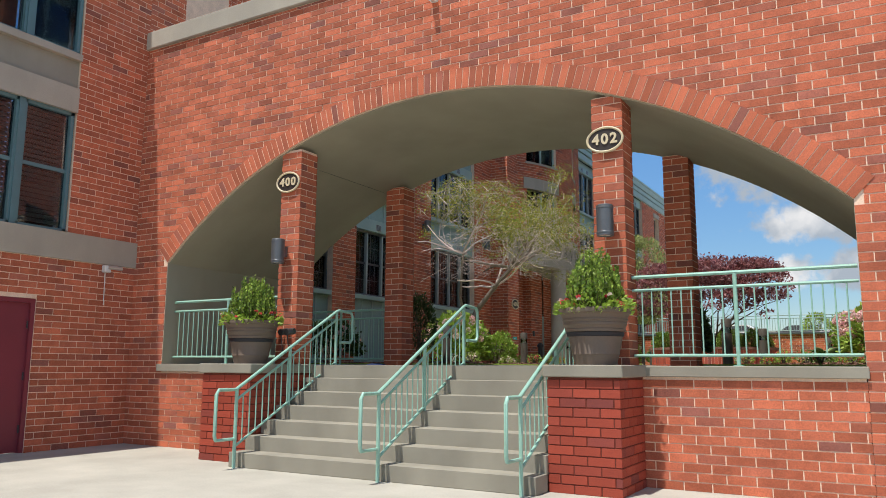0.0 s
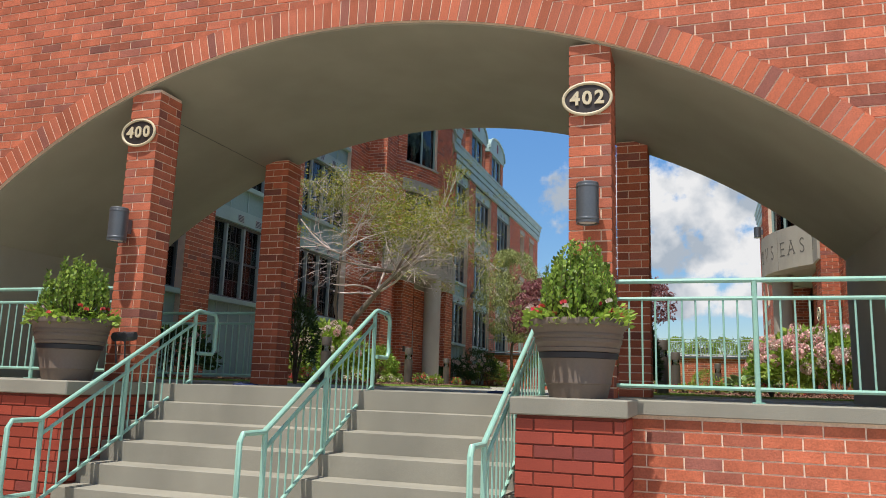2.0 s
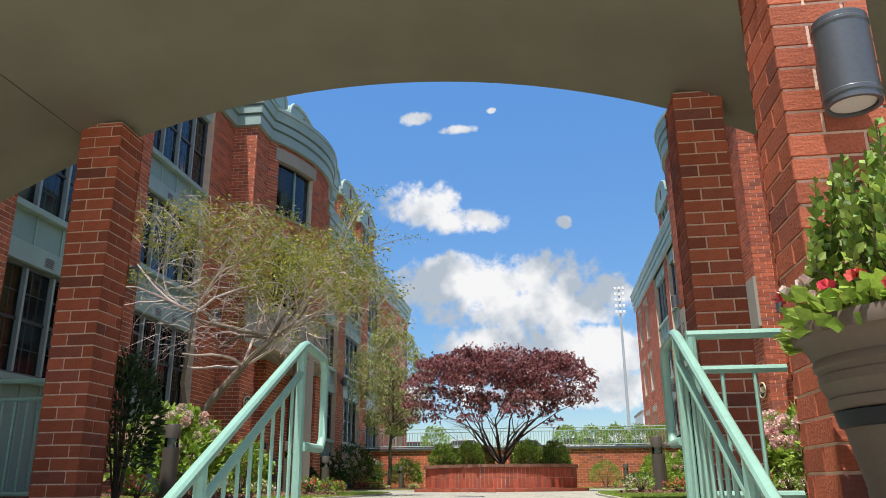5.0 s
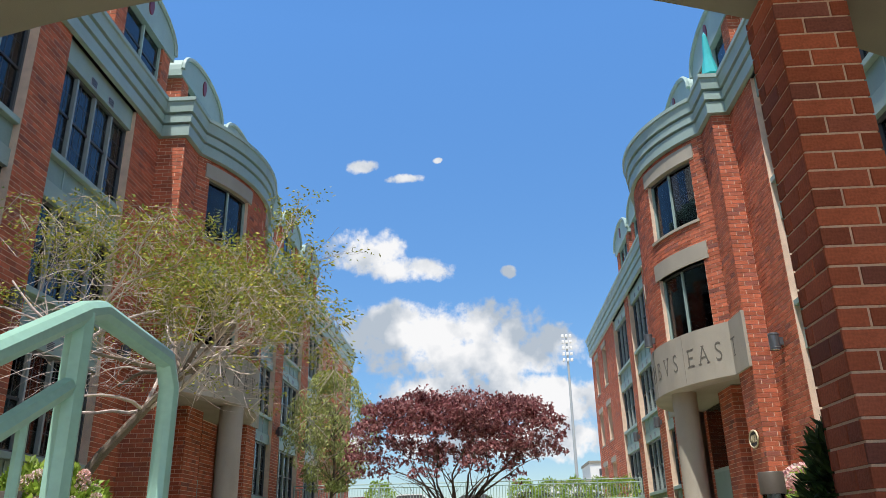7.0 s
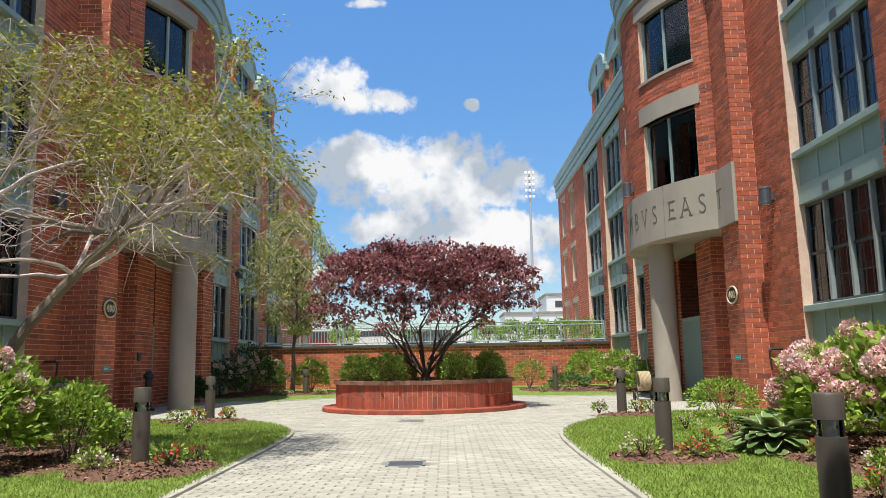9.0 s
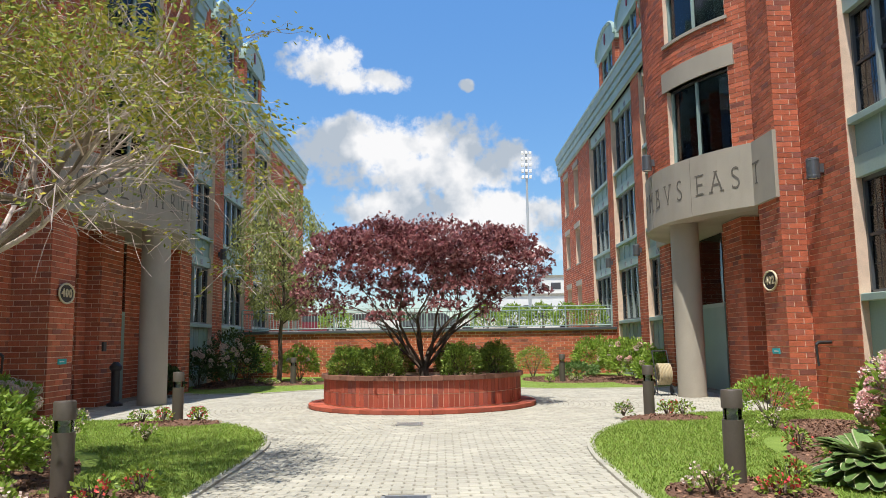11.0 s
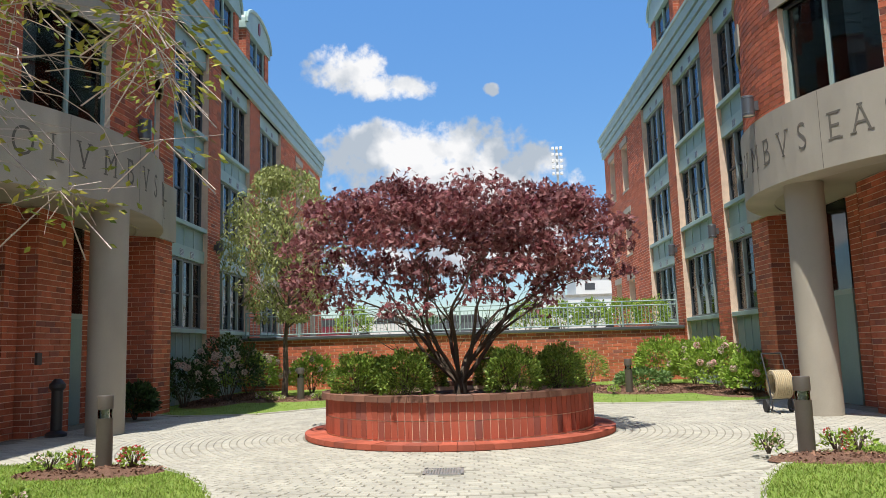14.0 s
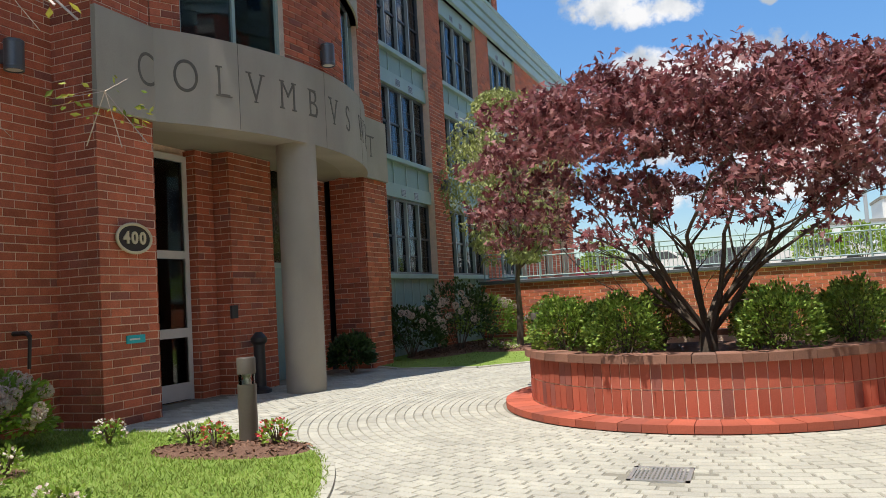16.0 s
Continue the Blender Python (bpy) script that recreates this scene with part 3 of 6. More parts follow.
# low walls with caps each side of the steps, and the piers that carry the pots
low_w = brick_box("low_wall", JW, -8.2, GY0 + 0.002, GY0 + 0.36, 0, 1.24, None, "s", kind="structure", label="red brick low wall under the west railing")
low_e = brick_box("low_wall", -3.0, JE, GY0 + 0.002, GY0 + 0.36, 0, 1.24, None, "s", kind="structure", label="red brick low wall under the east railing")
box("wall_cap", JW - 0.08, -8.5, GY0 - 0.035, GY0 + 0.62, 1.24, 1.365, CONCRETE, bevel=0.008, kind="structure", label="grey concrete cap on the low wall")
box("wall_cap", -2.72, JE + 0.02, GY0 - 0.035, GY0 + 0.62, 1.24, 1.365, CONCRETE, bevel=0.008, kind="structure", label="grey concrete cap on the low wall")
PIERS = ((-8.75, -7.80), (-3.33, -2.50))
for a, b in PIERS:
    p = brick_box("stair_pier", a, b, 8.0, 9.5, 0, 1.235, None, "sew", BRICK_PAINT, joint=MORTAR_PAINT, kind="structure", label="glossy dark red painted brick pier beside the steps", near=60)
    box("pier_cap", a - 0.04, b + 0.04, 7.965, 9.55, 1.235, 1.37, CONCRETE, bevel=0.01, kind="structure", label="grey concrete cap with chipped edges")

# steps
NOSE = 7.66
steps = empty("steps", (0, 0, 0), "seven worn grey concrete steps up to the courtyard", kind="structure")
for i in range(7):
    z1 = PZ * (i + 1) / 7
    y0 = NOSE + 0.295 * i
    box("step", -7.80, -3.33, y0, 9.6 if i == 6 else y0 + 0.33, max(z1 - PZ / 7 - 0.02, 0), z1, CONCRETE, steps, bevel=0.006)
box("landing_edge", -7.80, -3.33, 9.3, 9.6, 0.9, PZ - 0.002, CONCRETE, kind="structure")


def gate_column(x, y, base, top, label):
    c = brick_box("gate_column", x, x + 0.4, y, y + 0.4, base, top, None, "nsew", category="column", label=label, near=120, group="gate columns")
    return c


for x, y, txt in ((-8.23, 8.95, "front"), (-3.07, 8.95, "front"), (-8.22, 11.88, "rear"), (-2.92, 11.88, "rear")):
    gate_column(x, y, PZ + (0.005 if y < 10 else 0), arch_z(x + 0.2) - 0.03, "square red brick column carrying the arch" if y < 10 else "square red brick column at the courtyard side of the arch")

# ---- wings around the courtyard ----
LEVELS = ((3.32, 5.2), (6.2, 8.0), (8.95, 10.98))
CORNICE = [(0.0, 11.48), (0.10, 11.50), (0.10, 11.80), (0.04, 11.81), (0.04, 11.85), (0.14, 11.86), (0.14, 12.08), (0.08, 12.09), (0.08, 12.13), (0.18, 12.14), (0.20, 12.42), (0.24, 12.44), (0.24, 12.54), (0.0, 12.58)]


def wing(name, xf, s, b0, b1, BULGE, SAG, windows, yend, ends, dormers, words):
    w = empty(name, label="four-storey red brick wing with teal window bays", category="building")

    def X(d):
        return xf + s * d
    out = -s

    def slab_box(pname, d0, d1, y0, y1, z0, z1, mat, parent=w, bevel=0.0, **k):
        return box(pname, X(d0), X(d1), y0, y1, z0, z1, mat, parent, bevel, **k)

    # solid core, coloured near black as the gloom inside the wing
    slab_box("core", 0.62, 9.0, 12.4, yend, 0.0, 12.3, INSIDE_SHADE)
    ARC0, ARC1 = b0 + 0.95, b1 - 0.95
    # piers between the window bays
    edges = [12.4]
    for a, b in windows:
        edges += [a, b]
    edges += [yend]
    for a, b in zip(edges[::2], edges[1::2]):
        if a < b0 < b:
            spans = ((a, b0 + 0.1), (b1 - 0.1, b))
        else:
            spans = ((a, b),)
        for p, q in spans:
            holes = None
            if ends and p >= ends[0][0] - 3 and q > ends[-1][1]:
                holes = ends
            rects = [(p, q, PZ - 0.3, 11.49)]
            if holes:
                cuts = [p] + [e for h in holes for e in h] + [q]
                rects = [(c, d, PZ - 0.3, 11.49) for c, d in zip(cuts[::2], cuts[1::2])]
                zs = [PZ - 0.3] + [e for z in LEVELS for e in z] + [11.49]
                rects += [(h[0], h[1], c, d) for h in holes for c, d in zip(zs[::2], zs[1::2])]
            pier = boxes("pier", [(X(0.012), X(0.6), *r) for r in rects], MORTAR, w)
            f = (lambda lo, hi, H=holes: [h for h in H if any(z0 < (lo + hi) / 2 < z1 + 0.25 for z0, z1 in LEVELS)]) if holes else None
            brick_face(on_x(X(0.012), out), p, q, PZ - 0.1, 11.48, pier, hole=f)
            for a2, b2 in holes or ():
                for z0, z1 in LEVELS:
                    punched_window(w, X, s, a2, b2, z0, z1)
    for a, b in windows:
        window_bay(w, X, s, a, b)
    # the curved entrance bay
    c0, c1 = (ARC0 + ARC1) / 2, (ARC1 - ARC0) / 2
    R = (c1 * c1 + SAG * SAG) / (2 * SAG)
    half = math.asin(c1 / R)
    total = 2 * half * R

    def arc_place(extra=0.0):
        def place(u, v, d):
            a = -half + u / R
            r = R + d + extra
            return (X(-BULGE - (r * math.cos(a) - R * math.cos(half))), c0 + r * math.sin(a), v)
        return place
    place = arc_place()

    def u_of(y):
        return (math.asin((y - c0) / R) + half) * R

    def arc_panel(pname, u0, u1, z0, z1, d0, d1, mat, parent=w, **k):
        n = max(int((u1 - u0) / 0.25), 2)
        bm = bmesh.new()
        cols = []
        for i in range(n + 1):
            u = u0 + (u1 - u0) * i / n
            cols.append([bm.verts.new(place(u, z, d)) for z, d in ((z0, d0), (z0, d1), (z1, d1), (z1, d0))])
        for a, b in zip(cols, cols[1:]):
            for i in range(4):
                j = (i + 1) % 4
                bm.faces.new((a[i], b[i], b[j], a[j]))
        bm.faces.new(cols[0]); bm.faces.new(cols[-1][::-1])
        return part(pname, bm, mat, parent, **k)
    wins = [(u_of(b0 + 1.3), u_of(b0 + 2.95)), (u_of(b1 - 2.95), u_of(b1 - 1.3))]
    floors = ((6.42, 8.17, 8.17, 8.62), (9.25, 10.95, 10.95, 11.35))
    us = [0, wins[0][0], wins[0][1], wins[1][0], wins[1][1], total]
    wall = arc_panel("bay_wall", us[2], us[3], 6.35, 11.49, -0.35, -0.01, MORTAR)
    for i in (0, 4):
        arc_panel("bay_wall", us[i], us[i + 1], 6.35, 11.49, -0.35, -0.01, MORTAR)
    for a, b in wins:
        arc_panel("bay_wall", a, b, 8.17, 9.25, -0.35, -0.01, MORTAR)
        for z0, z1, l0, l1 in floors:
            arc_panel("lintel", a - 0.15, b + 0.15, l0, l1, -0.2, 0.03, SLAB, label="cast stone lintel")
            arc_panel("window_sill", a - 0.06, b + 0.06, z0 - 0.07, z0, -0.25, 0.04, SLAB)
            win = arc_panel("window", a, b, z0, z0 + 0.05, -0.2, -0.12, DARKMETAL)
            arc_panel("window_frame", a, b, z1 - 0.05, z1, -0.2, -0.12, GREYMETAL, win)
            for u in (a, (a + b) / 2 - 0.02, b - 0.05):
                arc_panel("mullion", u, u + 0.05, z0 + 0.05, z1 - 0.05, -0.2, -0.11, TEAL_TRIM, win)
            for p, q in ((a + 0.05, (a + b) / 2 - 0.02), ((a + b) / 2 + 0.03, b - 0.05)):
                arc_panel("pane", p, q, z0 + 0.05, z1 - 0.05, -0.165, -0.16, GLASS, win)
            arc_panel("blind", a + 0.05, b - 0.05, z0 + 0.05, z1 - 0.05, -0.4, -0.38, CURTAIN, win)

    def bay_hole(lo, hi):
        m, found = (lo + hi) / 2, []
        for a, b in wins:
            for z0, z1, l0, l1 in floors:
                if l0 < m < l1:
                    found.append((a - 0.15, b + 0.15))
                elif z0 - 0.07 < m < l0:
                    found.append((a, b))
        return found
    brick_face(arc_place(-0.012), 0, total, 6.35, 11.48, wall, hole=bay_hole, out=0.012)
    # pilasters at the bay's corners
    for p, q in ((b0, b0 + 0.95), (b1 - 0.95, b1)):
        xa, xb = sorted((X(-BULGE), X(0.1)))
        brick_box("pilaster", xa, xb, p, q, PZ - 0.1, 11.48, w, "nsew")
    # the cast stone band; thin dark letters stand for the shade in its cut name
    band = arc_panel("name_band", -0.001, total + 0.001, 5.2, 6.46, -0.45, 0.07, SLAB, label="pale cast stone band with cut letters")
    for p, q in ((b0 - 0.03, ARC0 + 0.002), (ARC1 - 0.002, b1 + 0.03)):
        slab_box("name_band", -BULGE - 0.07, -BULGE + 0.001, p, q, 5.2, 6.46, SLAB)
    if s < 0:
        spots = (25.88, 26.42, 26.9, 27.4, 28.0, 28.58, 29.2, 29.76, 0, 30.62, 31.2, 31.65, 32.1)
    else:
        spots = (31.2, 30.7, 30.2, 29.75, 29.2, 28.7, 28.2, 27.75, 0, 27.18, 26.8, 26.44, 25.97)
    base = 5.64 if s < 0 else 5.6
    for x in ((27.13, 28.92, 30.6) if s < 0 else (27.4, 29.1, 30.8)):
        arc_panel("band_joint", u_of(x), u_of(x) + 0.008, 5.21, 6.45, 0.06, 0.0712, LETTER)
    for i, ch in enumerate(words):
        if ch == " ":
            continue
        ly = spots[i]
        if ARC0 < ly < ARC1:
            u = u_of(ly)
            a = -half + u / R
            px, py, pz = place(u, base, 0.071)
        else:
            a, (px, py, pz) = 0.0, (X(-BULGE - 0.071), ly, base)
        cu = bpy.data.curves.new("letter", "FONT")
        cu.body, cu.size, cu.extrude, cu.offset, cu.align_x = ch, 0.66, 0.004, -0.009, "CENTER"
        tmp = new("tmp", cu)
        me = bpy.data.meshes.new_from_object(tmp.evaluated_get(bpy.context.evaluated_depsgraph_get()))
        bpy.data.objects.remove(tmp)
        # serifs at the ends of the narrow strokes
        bm = bmesh.new()
        bm.from_mesh(me)
        ys = [v.co.y for v in bm.verts]
        for edge, sy in ((min(ys), 1), (max(ys), -1)):
            if ch in "CO" or ch == "S":
                break
            xs = sorted(v.co.x for v in bm.verts if abs(v.co.y - edge) < 0.01)
            runs = [[xs[0], xs[0]]]
            for q in xs[1:]:
                if q - runs[-1][1] < 0.12:
                    runs[-1][1] = q
                else:
                    runs.append([q, q])
            for p, q in runs:
                if q - p < 0.13:
                    add_box(bm, p - 0.045, q + 0.045, min(edge, edge + sy * 0.02), max(edge, edge + sy * 0.02), -0.003, 0.0045)
        bm.to_mesh(me)
        bm.free()
        me.materials.clear(); me.materials.append(LETTER)
        ob = new("letter", me)
        n = Vector((out * math.cos(a), math.sin(a), 0)) if True else None
        right = Vector((0, 0, 1)).cross(n)
        m = Matrix((right, Vector((0, 0, 1)), n)).transposed().to_4x4()
        m.translation = (px, py, pz)
        ob.parent = w
        ob.matrix_basis = m @ Matrix.Diagonal((0.72, 1, 1, 1))
    # soffit, back of the portico, column, door
    bm = bmesh.new()
    lo = [bm.verts.new(place(total * i / 16, 5.22, -0.4)) for i in range(17)]
    lo += [bm.verts.new((X(0.6), ARC1 + 0.3, 5.22)), bm.verts.new((X(0.6), ARC0 - 0.3, 5.22))]
    up = [bm.verts.new(v.co + Vector((0, 0, 1.0))) for v in lo]
    bm.faces.new(lo); bm.faces.new(up[::-1])
    for i in range(len(lo)):
        j = (i + 1) % len(lo)
        bm.faces.new((lo[i], up[i], up[j], lo[j]))
    part("portico_ceiling", bm, STUCCO, w, "painted plaster ceiling with a small downlight")
    D = 0.25
    back = slab_box("portico_wall", D + 0.012, 0.62, b0 + 0.9, b1 - 0.9, PZ - 0.1, 5.22, MORTAR)
    dy0, dy1 = b0 + 1.6, b0 + 2.6

    g0, g1 = (b0 + 4.4, b0 + 5.5) if s < 0 else (b0 + 4.8, b0 + 6.4)
    def back_hole(lo, hi):
        return [(dy0, dy1), (g0, g1)] if s < 0 else [(g0, g1)]
    brick_face(on_x(X(D + 0.012), out), b0 + 0.9, b1 - 0.9, PZ, 5.2, back, hole=back_hole)
    xa, xb = sorted((X(-0.25), X(D)))
    brick_box("portico_pier", xa, xb, *((b0 + 3.05, b0 + 4.2) if s < 0 else (b0 + 2.3, b0 + 3.4)), PZ - 0.1, 5.21, w, "nsew")
    if s < 0:
        xa, xb = sorted((X(0.05), X(D)))
        brick_box("portico_pier", xa, xb, b0 + 2.62, b0 + 3.04, PZ - 0.1, 5.21, w, "nsew")
    if s < 0:
        door = slab_box("door", D - 0.05, D + 0.01, dy0, dy0 + 0.09, PZ, 5.1, FRAMEPAINT, label="aluminium framed glass entrance door with transom")
        slab_box("door_frame", D - 0.05, D + 0.01, dy1 - 0.09, dy1, PZ, 5.1, FRAMEPAINT, door)
        for z, h in ((PZ + 0.02, 0.25), (PZ + 0.95, 0.14), (3.5, 0.12), (5.0, 0.1)):
            slab_box("door_rail", D - 0.05, D + 0.01, dy0 + 0.09, dy1 - 0.09, z, z + h, FRAMEPAINT, door)
        for z0, z1 in ((PZ + 0.27, PZ + 0.95), (PZ + 1.09, 3.5), (3.62, 5.0)):
            slab_box("pane", D - 0.03, D - 0.02, dy0 + 0.09, dy1 - 0.09, z0, z1, GLASS, door)
        # near-black sheet on the wall: the unlit hall behind the door glass
        slab_box("door_back", D + 0.012 - 0.006, D + 0.011, dy0, dy1, PZ, 5.1, INSIDE_SHADE, door)
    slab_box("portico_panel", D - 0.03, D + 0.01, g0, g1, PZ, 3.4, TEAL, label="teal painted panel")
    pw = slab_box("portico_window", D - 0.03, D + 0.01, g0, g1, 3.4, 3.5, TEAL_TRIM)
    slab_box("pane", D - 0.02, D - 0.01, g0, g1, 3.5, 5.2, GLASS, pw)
    # dark sheet painted as interior shade behind the portico pane
    slab_box("portico_backing", D + 0.0, D + 0.011, g0, g1, 3.5, 5.2, INSIDE_SHADE, pw)
    bm = bmesh.new()
    add_lathe(bm, [(0.0, PZ), (0.31, PZ), (0.31, 5.21), (0, 5.21)], (X(-1.3 if s < 0 else -1.12), b0 + 3.4, 0), 40)
    part("column", bm, SLAB, w, "round grey concrete column", smooth=True)
    # cornice swept along the front
    path = [(0, 12.4), (0, b0), (-BULGE, b0), (-BULGE, ARC0)]
    for i in range(1, 16):
        p = place(total * i / 16, 0, 0)
        path.append(((p[0] - xf) * s, p[1]))
    path += [(-BULGE, ARC1), (-BULGE, b1), (0, b1), (0, yend), (6, yend)]
    bm = bmesh.new()
    rows = []
    for i, p in enumerate(path):
        p = Vector(p)
        def nrm(a, b):
            t = (Vector(b) - Vector(a)).normalized()
            return Vector((-t.y, t.x))
        ns = []
        if i > 0:
            ns.append(nrm(path[i - 1], path[i]))
        if i < len(path) - 1:
            ns.append(nrm(path[i], path[i + 1]))
        n = (ns[0] + ns[-1]).normalized()
        k = 1 / max(n.dot(ns[0]), 0.4)
        rows.append([bm.verts.new((X(p.x + n.x * o * k), p.y + n.y * o * k, z)) for o, z in CORNICE])
    for a, b in zip(rows, rows[1:]):
        for i in range(len(CORNICE) - 1):
            bm.faces.new((a[i], b[i], b[i + 1], a[i + 1]))
    part("cornice", bm, TEAL_TRIM, w, "stepped grey-green metal cornice")
    bm = bmesh.new()
    deck = [bm.verts.new((X(d), y, 12.56)) for d, y in path[:-1]] + [bm.verts.new((X(6), yend, 12.56)), bm.verts.new((X(6), 12.4, 12.56))]
    bm.faces.new(deck)
    part("roof_deck", bm, COPPER, w)
    # mansard with a hipped end and dormers
    ym, top = dormers[-1] + 3.6, 16.4
    bm = bmesh.new()
    ring0 = [(0.55, 12.4, 12.5), (0.55, ym, 12.5), (6, ym, 12.5), (6, 12.4, 12.5)]
    ring1 = [(1.75, 12.4, top), (1.75, ym - 1.4, top), (6, ym - 1.4, top), (6, 12.4, top)]
    v0 = [bm.verts.new((X(a), b, c)) for a, b, c in ring0]
    v1 = [bm.verts.new((X(a), b, c)) for a, b, c in ring1]
    bm.faces.new(v1)
    for i in range(4):
        j = (i + 1) % 4
        bm.faces.new((v0[i], v0[j], v1[j], v1[i]))
    mans = part("mansard", bm, COPPER, w, "pale green standing seam mansard roof")
    bm = bmesh.new()
    y = 12.7
    while y < ym - 1.2:
        if not any(abs(y - c) < 1.75 for c in dormers):
            dz = 0
            add_tube(bm, [(X(0.54), y, 12.55), (X(1.74), y, top)], 0.02, 4)
        y += 0.4
    for i in range(10):
        d = 0.8 + i * 0.5
        add_tube(bm, [(X(d), ym + 0.01, 12.55), (X(d + 0.9), ym - 1.38, top)], 0.02, 4)
    part("seam", bm, COPPER, mans, kind="stuff")
    for c in dormers:
        dormer(w, X, s, c)
    return w


def punched_window(w, X, s, a, b, z0, z1):
    win = box("window", X(0.3), X(-0.03), a, b, z0, z0 + 0.08, SLAB, w)
    box("window_frame", X(0.3), X(0.2), a, b, z1 - 0.06, z1, TEAL_TRIM, win)
    box("mullion", X(0.3), X(0.2), (a + b) / 2 - 0.03, (a + b) / 2 + 0.03, z0 + 0.08, z1 - 0.06, TEAL_TRIM, win)
    box("pane", X(0.26), X(0.255), a, b, z0 + 0.08, z1 - 0.06, GLASS, win)
    # dark panel in place of a shaded room
    box("room", X(0.58), X(0.5), a, b, z0, z1, INSIDE_SHADE, win)
    box("lintel", X(0.03), X(-0.03), a - 0.12, b + 0.12, z1, z1 + 0.25, SLAB, win)


def battens(rows, parent):
    for r in rows:
        box("batten", *r, TEAL_TRIM, parent)


def window_bay(w, X, s, a, b):
    """One bay between the piers: base panel, three windows, panels between them."""
    # base panel
    base = box("base_panel", X(0.22), X(0.15), a, b, PZ - 0.1, 3.2, TEAL, w)
    n = 6
    battens( [(X(0.15), X(0.135), a + (b - a) * i / n - 0.02, a + (b - a) * i / n + 0.02, PZ, 3.2) for i in range(1, n)], base)
    box("sill", X(0.2), X(0.02), a, b, 3.2, 3.32, TEAL_TRIM, w, bevel=0.01)
    for k, (z0, z1) in enumerate(LEVELS):
        above = LEVELS[k + 1][0] if k < 2 else 11.5
        sp = box("spandrel", X(0.22), X(0.1), a, b, z1, z1 + (0.34 if k < 2 else 0.52), TEAL_TRIM, w)
        for f in (0.36, 0.62):
            vy = a + (b - a) * f
            v = boxes("vent", [(X(0.1), X(0.085), vy, vy + 0.22, z1 + 0.06 + 0.035 * i, z1 + 0.08 + 0.035 * i) for i in range(5)], GREYMETAL, sp)
            box("vent_box", X(0.12), X(0.094), vy - 0.02, vy + 0.24, z1 + 0.045, z1 + 0.235, ALUMINIUM, sp)
        if k < 2:
            pn = box("panel", X(0.22), X(0.15), a, b, z1 + 0.34, above - 0.12, TEAL, w)
            battens( [(X(0.15), X(0.13), a + (b - a) * i / 4 - 0.02, a + (b - a) * i / 4 + 0.02, z1 + 0.34, above - 0.12) for i in range(5) if 0 < i < 4], pn)
            box("sill", X(0.2), X(0.03), a, b, above - 0.12, above, TEAL_TRIM, w, bevel=0.01)
        win = box("window", X(0.3), X(0.2), a, b, z0, z0 + 0.06, GREYMETAL, w)
        boxes("window_frame", [(X(0.3), X(0.2), a, b, z1 - 0.06, z1), (X(0.3), X(0.2), a, a + 0.05, z0, z1), (X(0.3), X(0.2), b - 0.05, b, z0, z1)], GREYMETAL, win)
        m = (b - a) / 4
        for i in (1, 2, 3):
            box("mullion", X(0.3), X(0.17), a + m * i - 0.03, a + m * i + 0.03, z0 + 0.06, z1 - 0.06, MULLION, win)
        zm = (z0 + z1) / 2
        bars = []
        for i in range(4):
            p, q = a + m * i + 0.04, a + m * (i + 1) - 0.04
            bars.append((X(0.28), X(0.22), p, q, zm - 0.025, zm + 0.025))
            for f in (1 / 3, 2 / 3):
                bars.append((X(0.262), X(0.25), p + (q - p) * f - 0.009, p + (q - p) * f + 0.009, z0, z1))
            for f in (0.25, 0.75):
                bars.append((X(0.262), X(0.25), p, q, z0 + (z1 - z0) * f - 0.009, z0 + (z1 - z0) * f + 0.009))
        boxes("sash_bar", bars, DARKMETAL, win)
        for i in range(4):
            box("pane", X(0.256), X(0.253), a + m * i + 0.03, a + m * (i + 1) - 0.03, z0 + 0.06, z1 - 0.06, GLASS, win)
        rng = random.Random(int(a * 100) + k)
        for i in range(4):
            if rng.random() < 0.88:
                h = rng.choice((0.05, 0.05, 0.5, 0.9)) * (z1 - z0)
                wv = []
                y0, y1 = a + m * i + 0.04, a + m * (i + 1) - 0.04
                N = 16
                verts = [(X(0.40 + 0.025 * math.sin(j * 1.9)), y0 + (y1 - y0) * j / N, z) for j in range(N + 1) for z in (z0 + h, z1 - 0.02)]
                mesh_object("curtain", verts, [(2 * j, 2 * j + 2, 2 * j + 3, 2 * j + 1) for j in range(N)], CURTAIN, win)


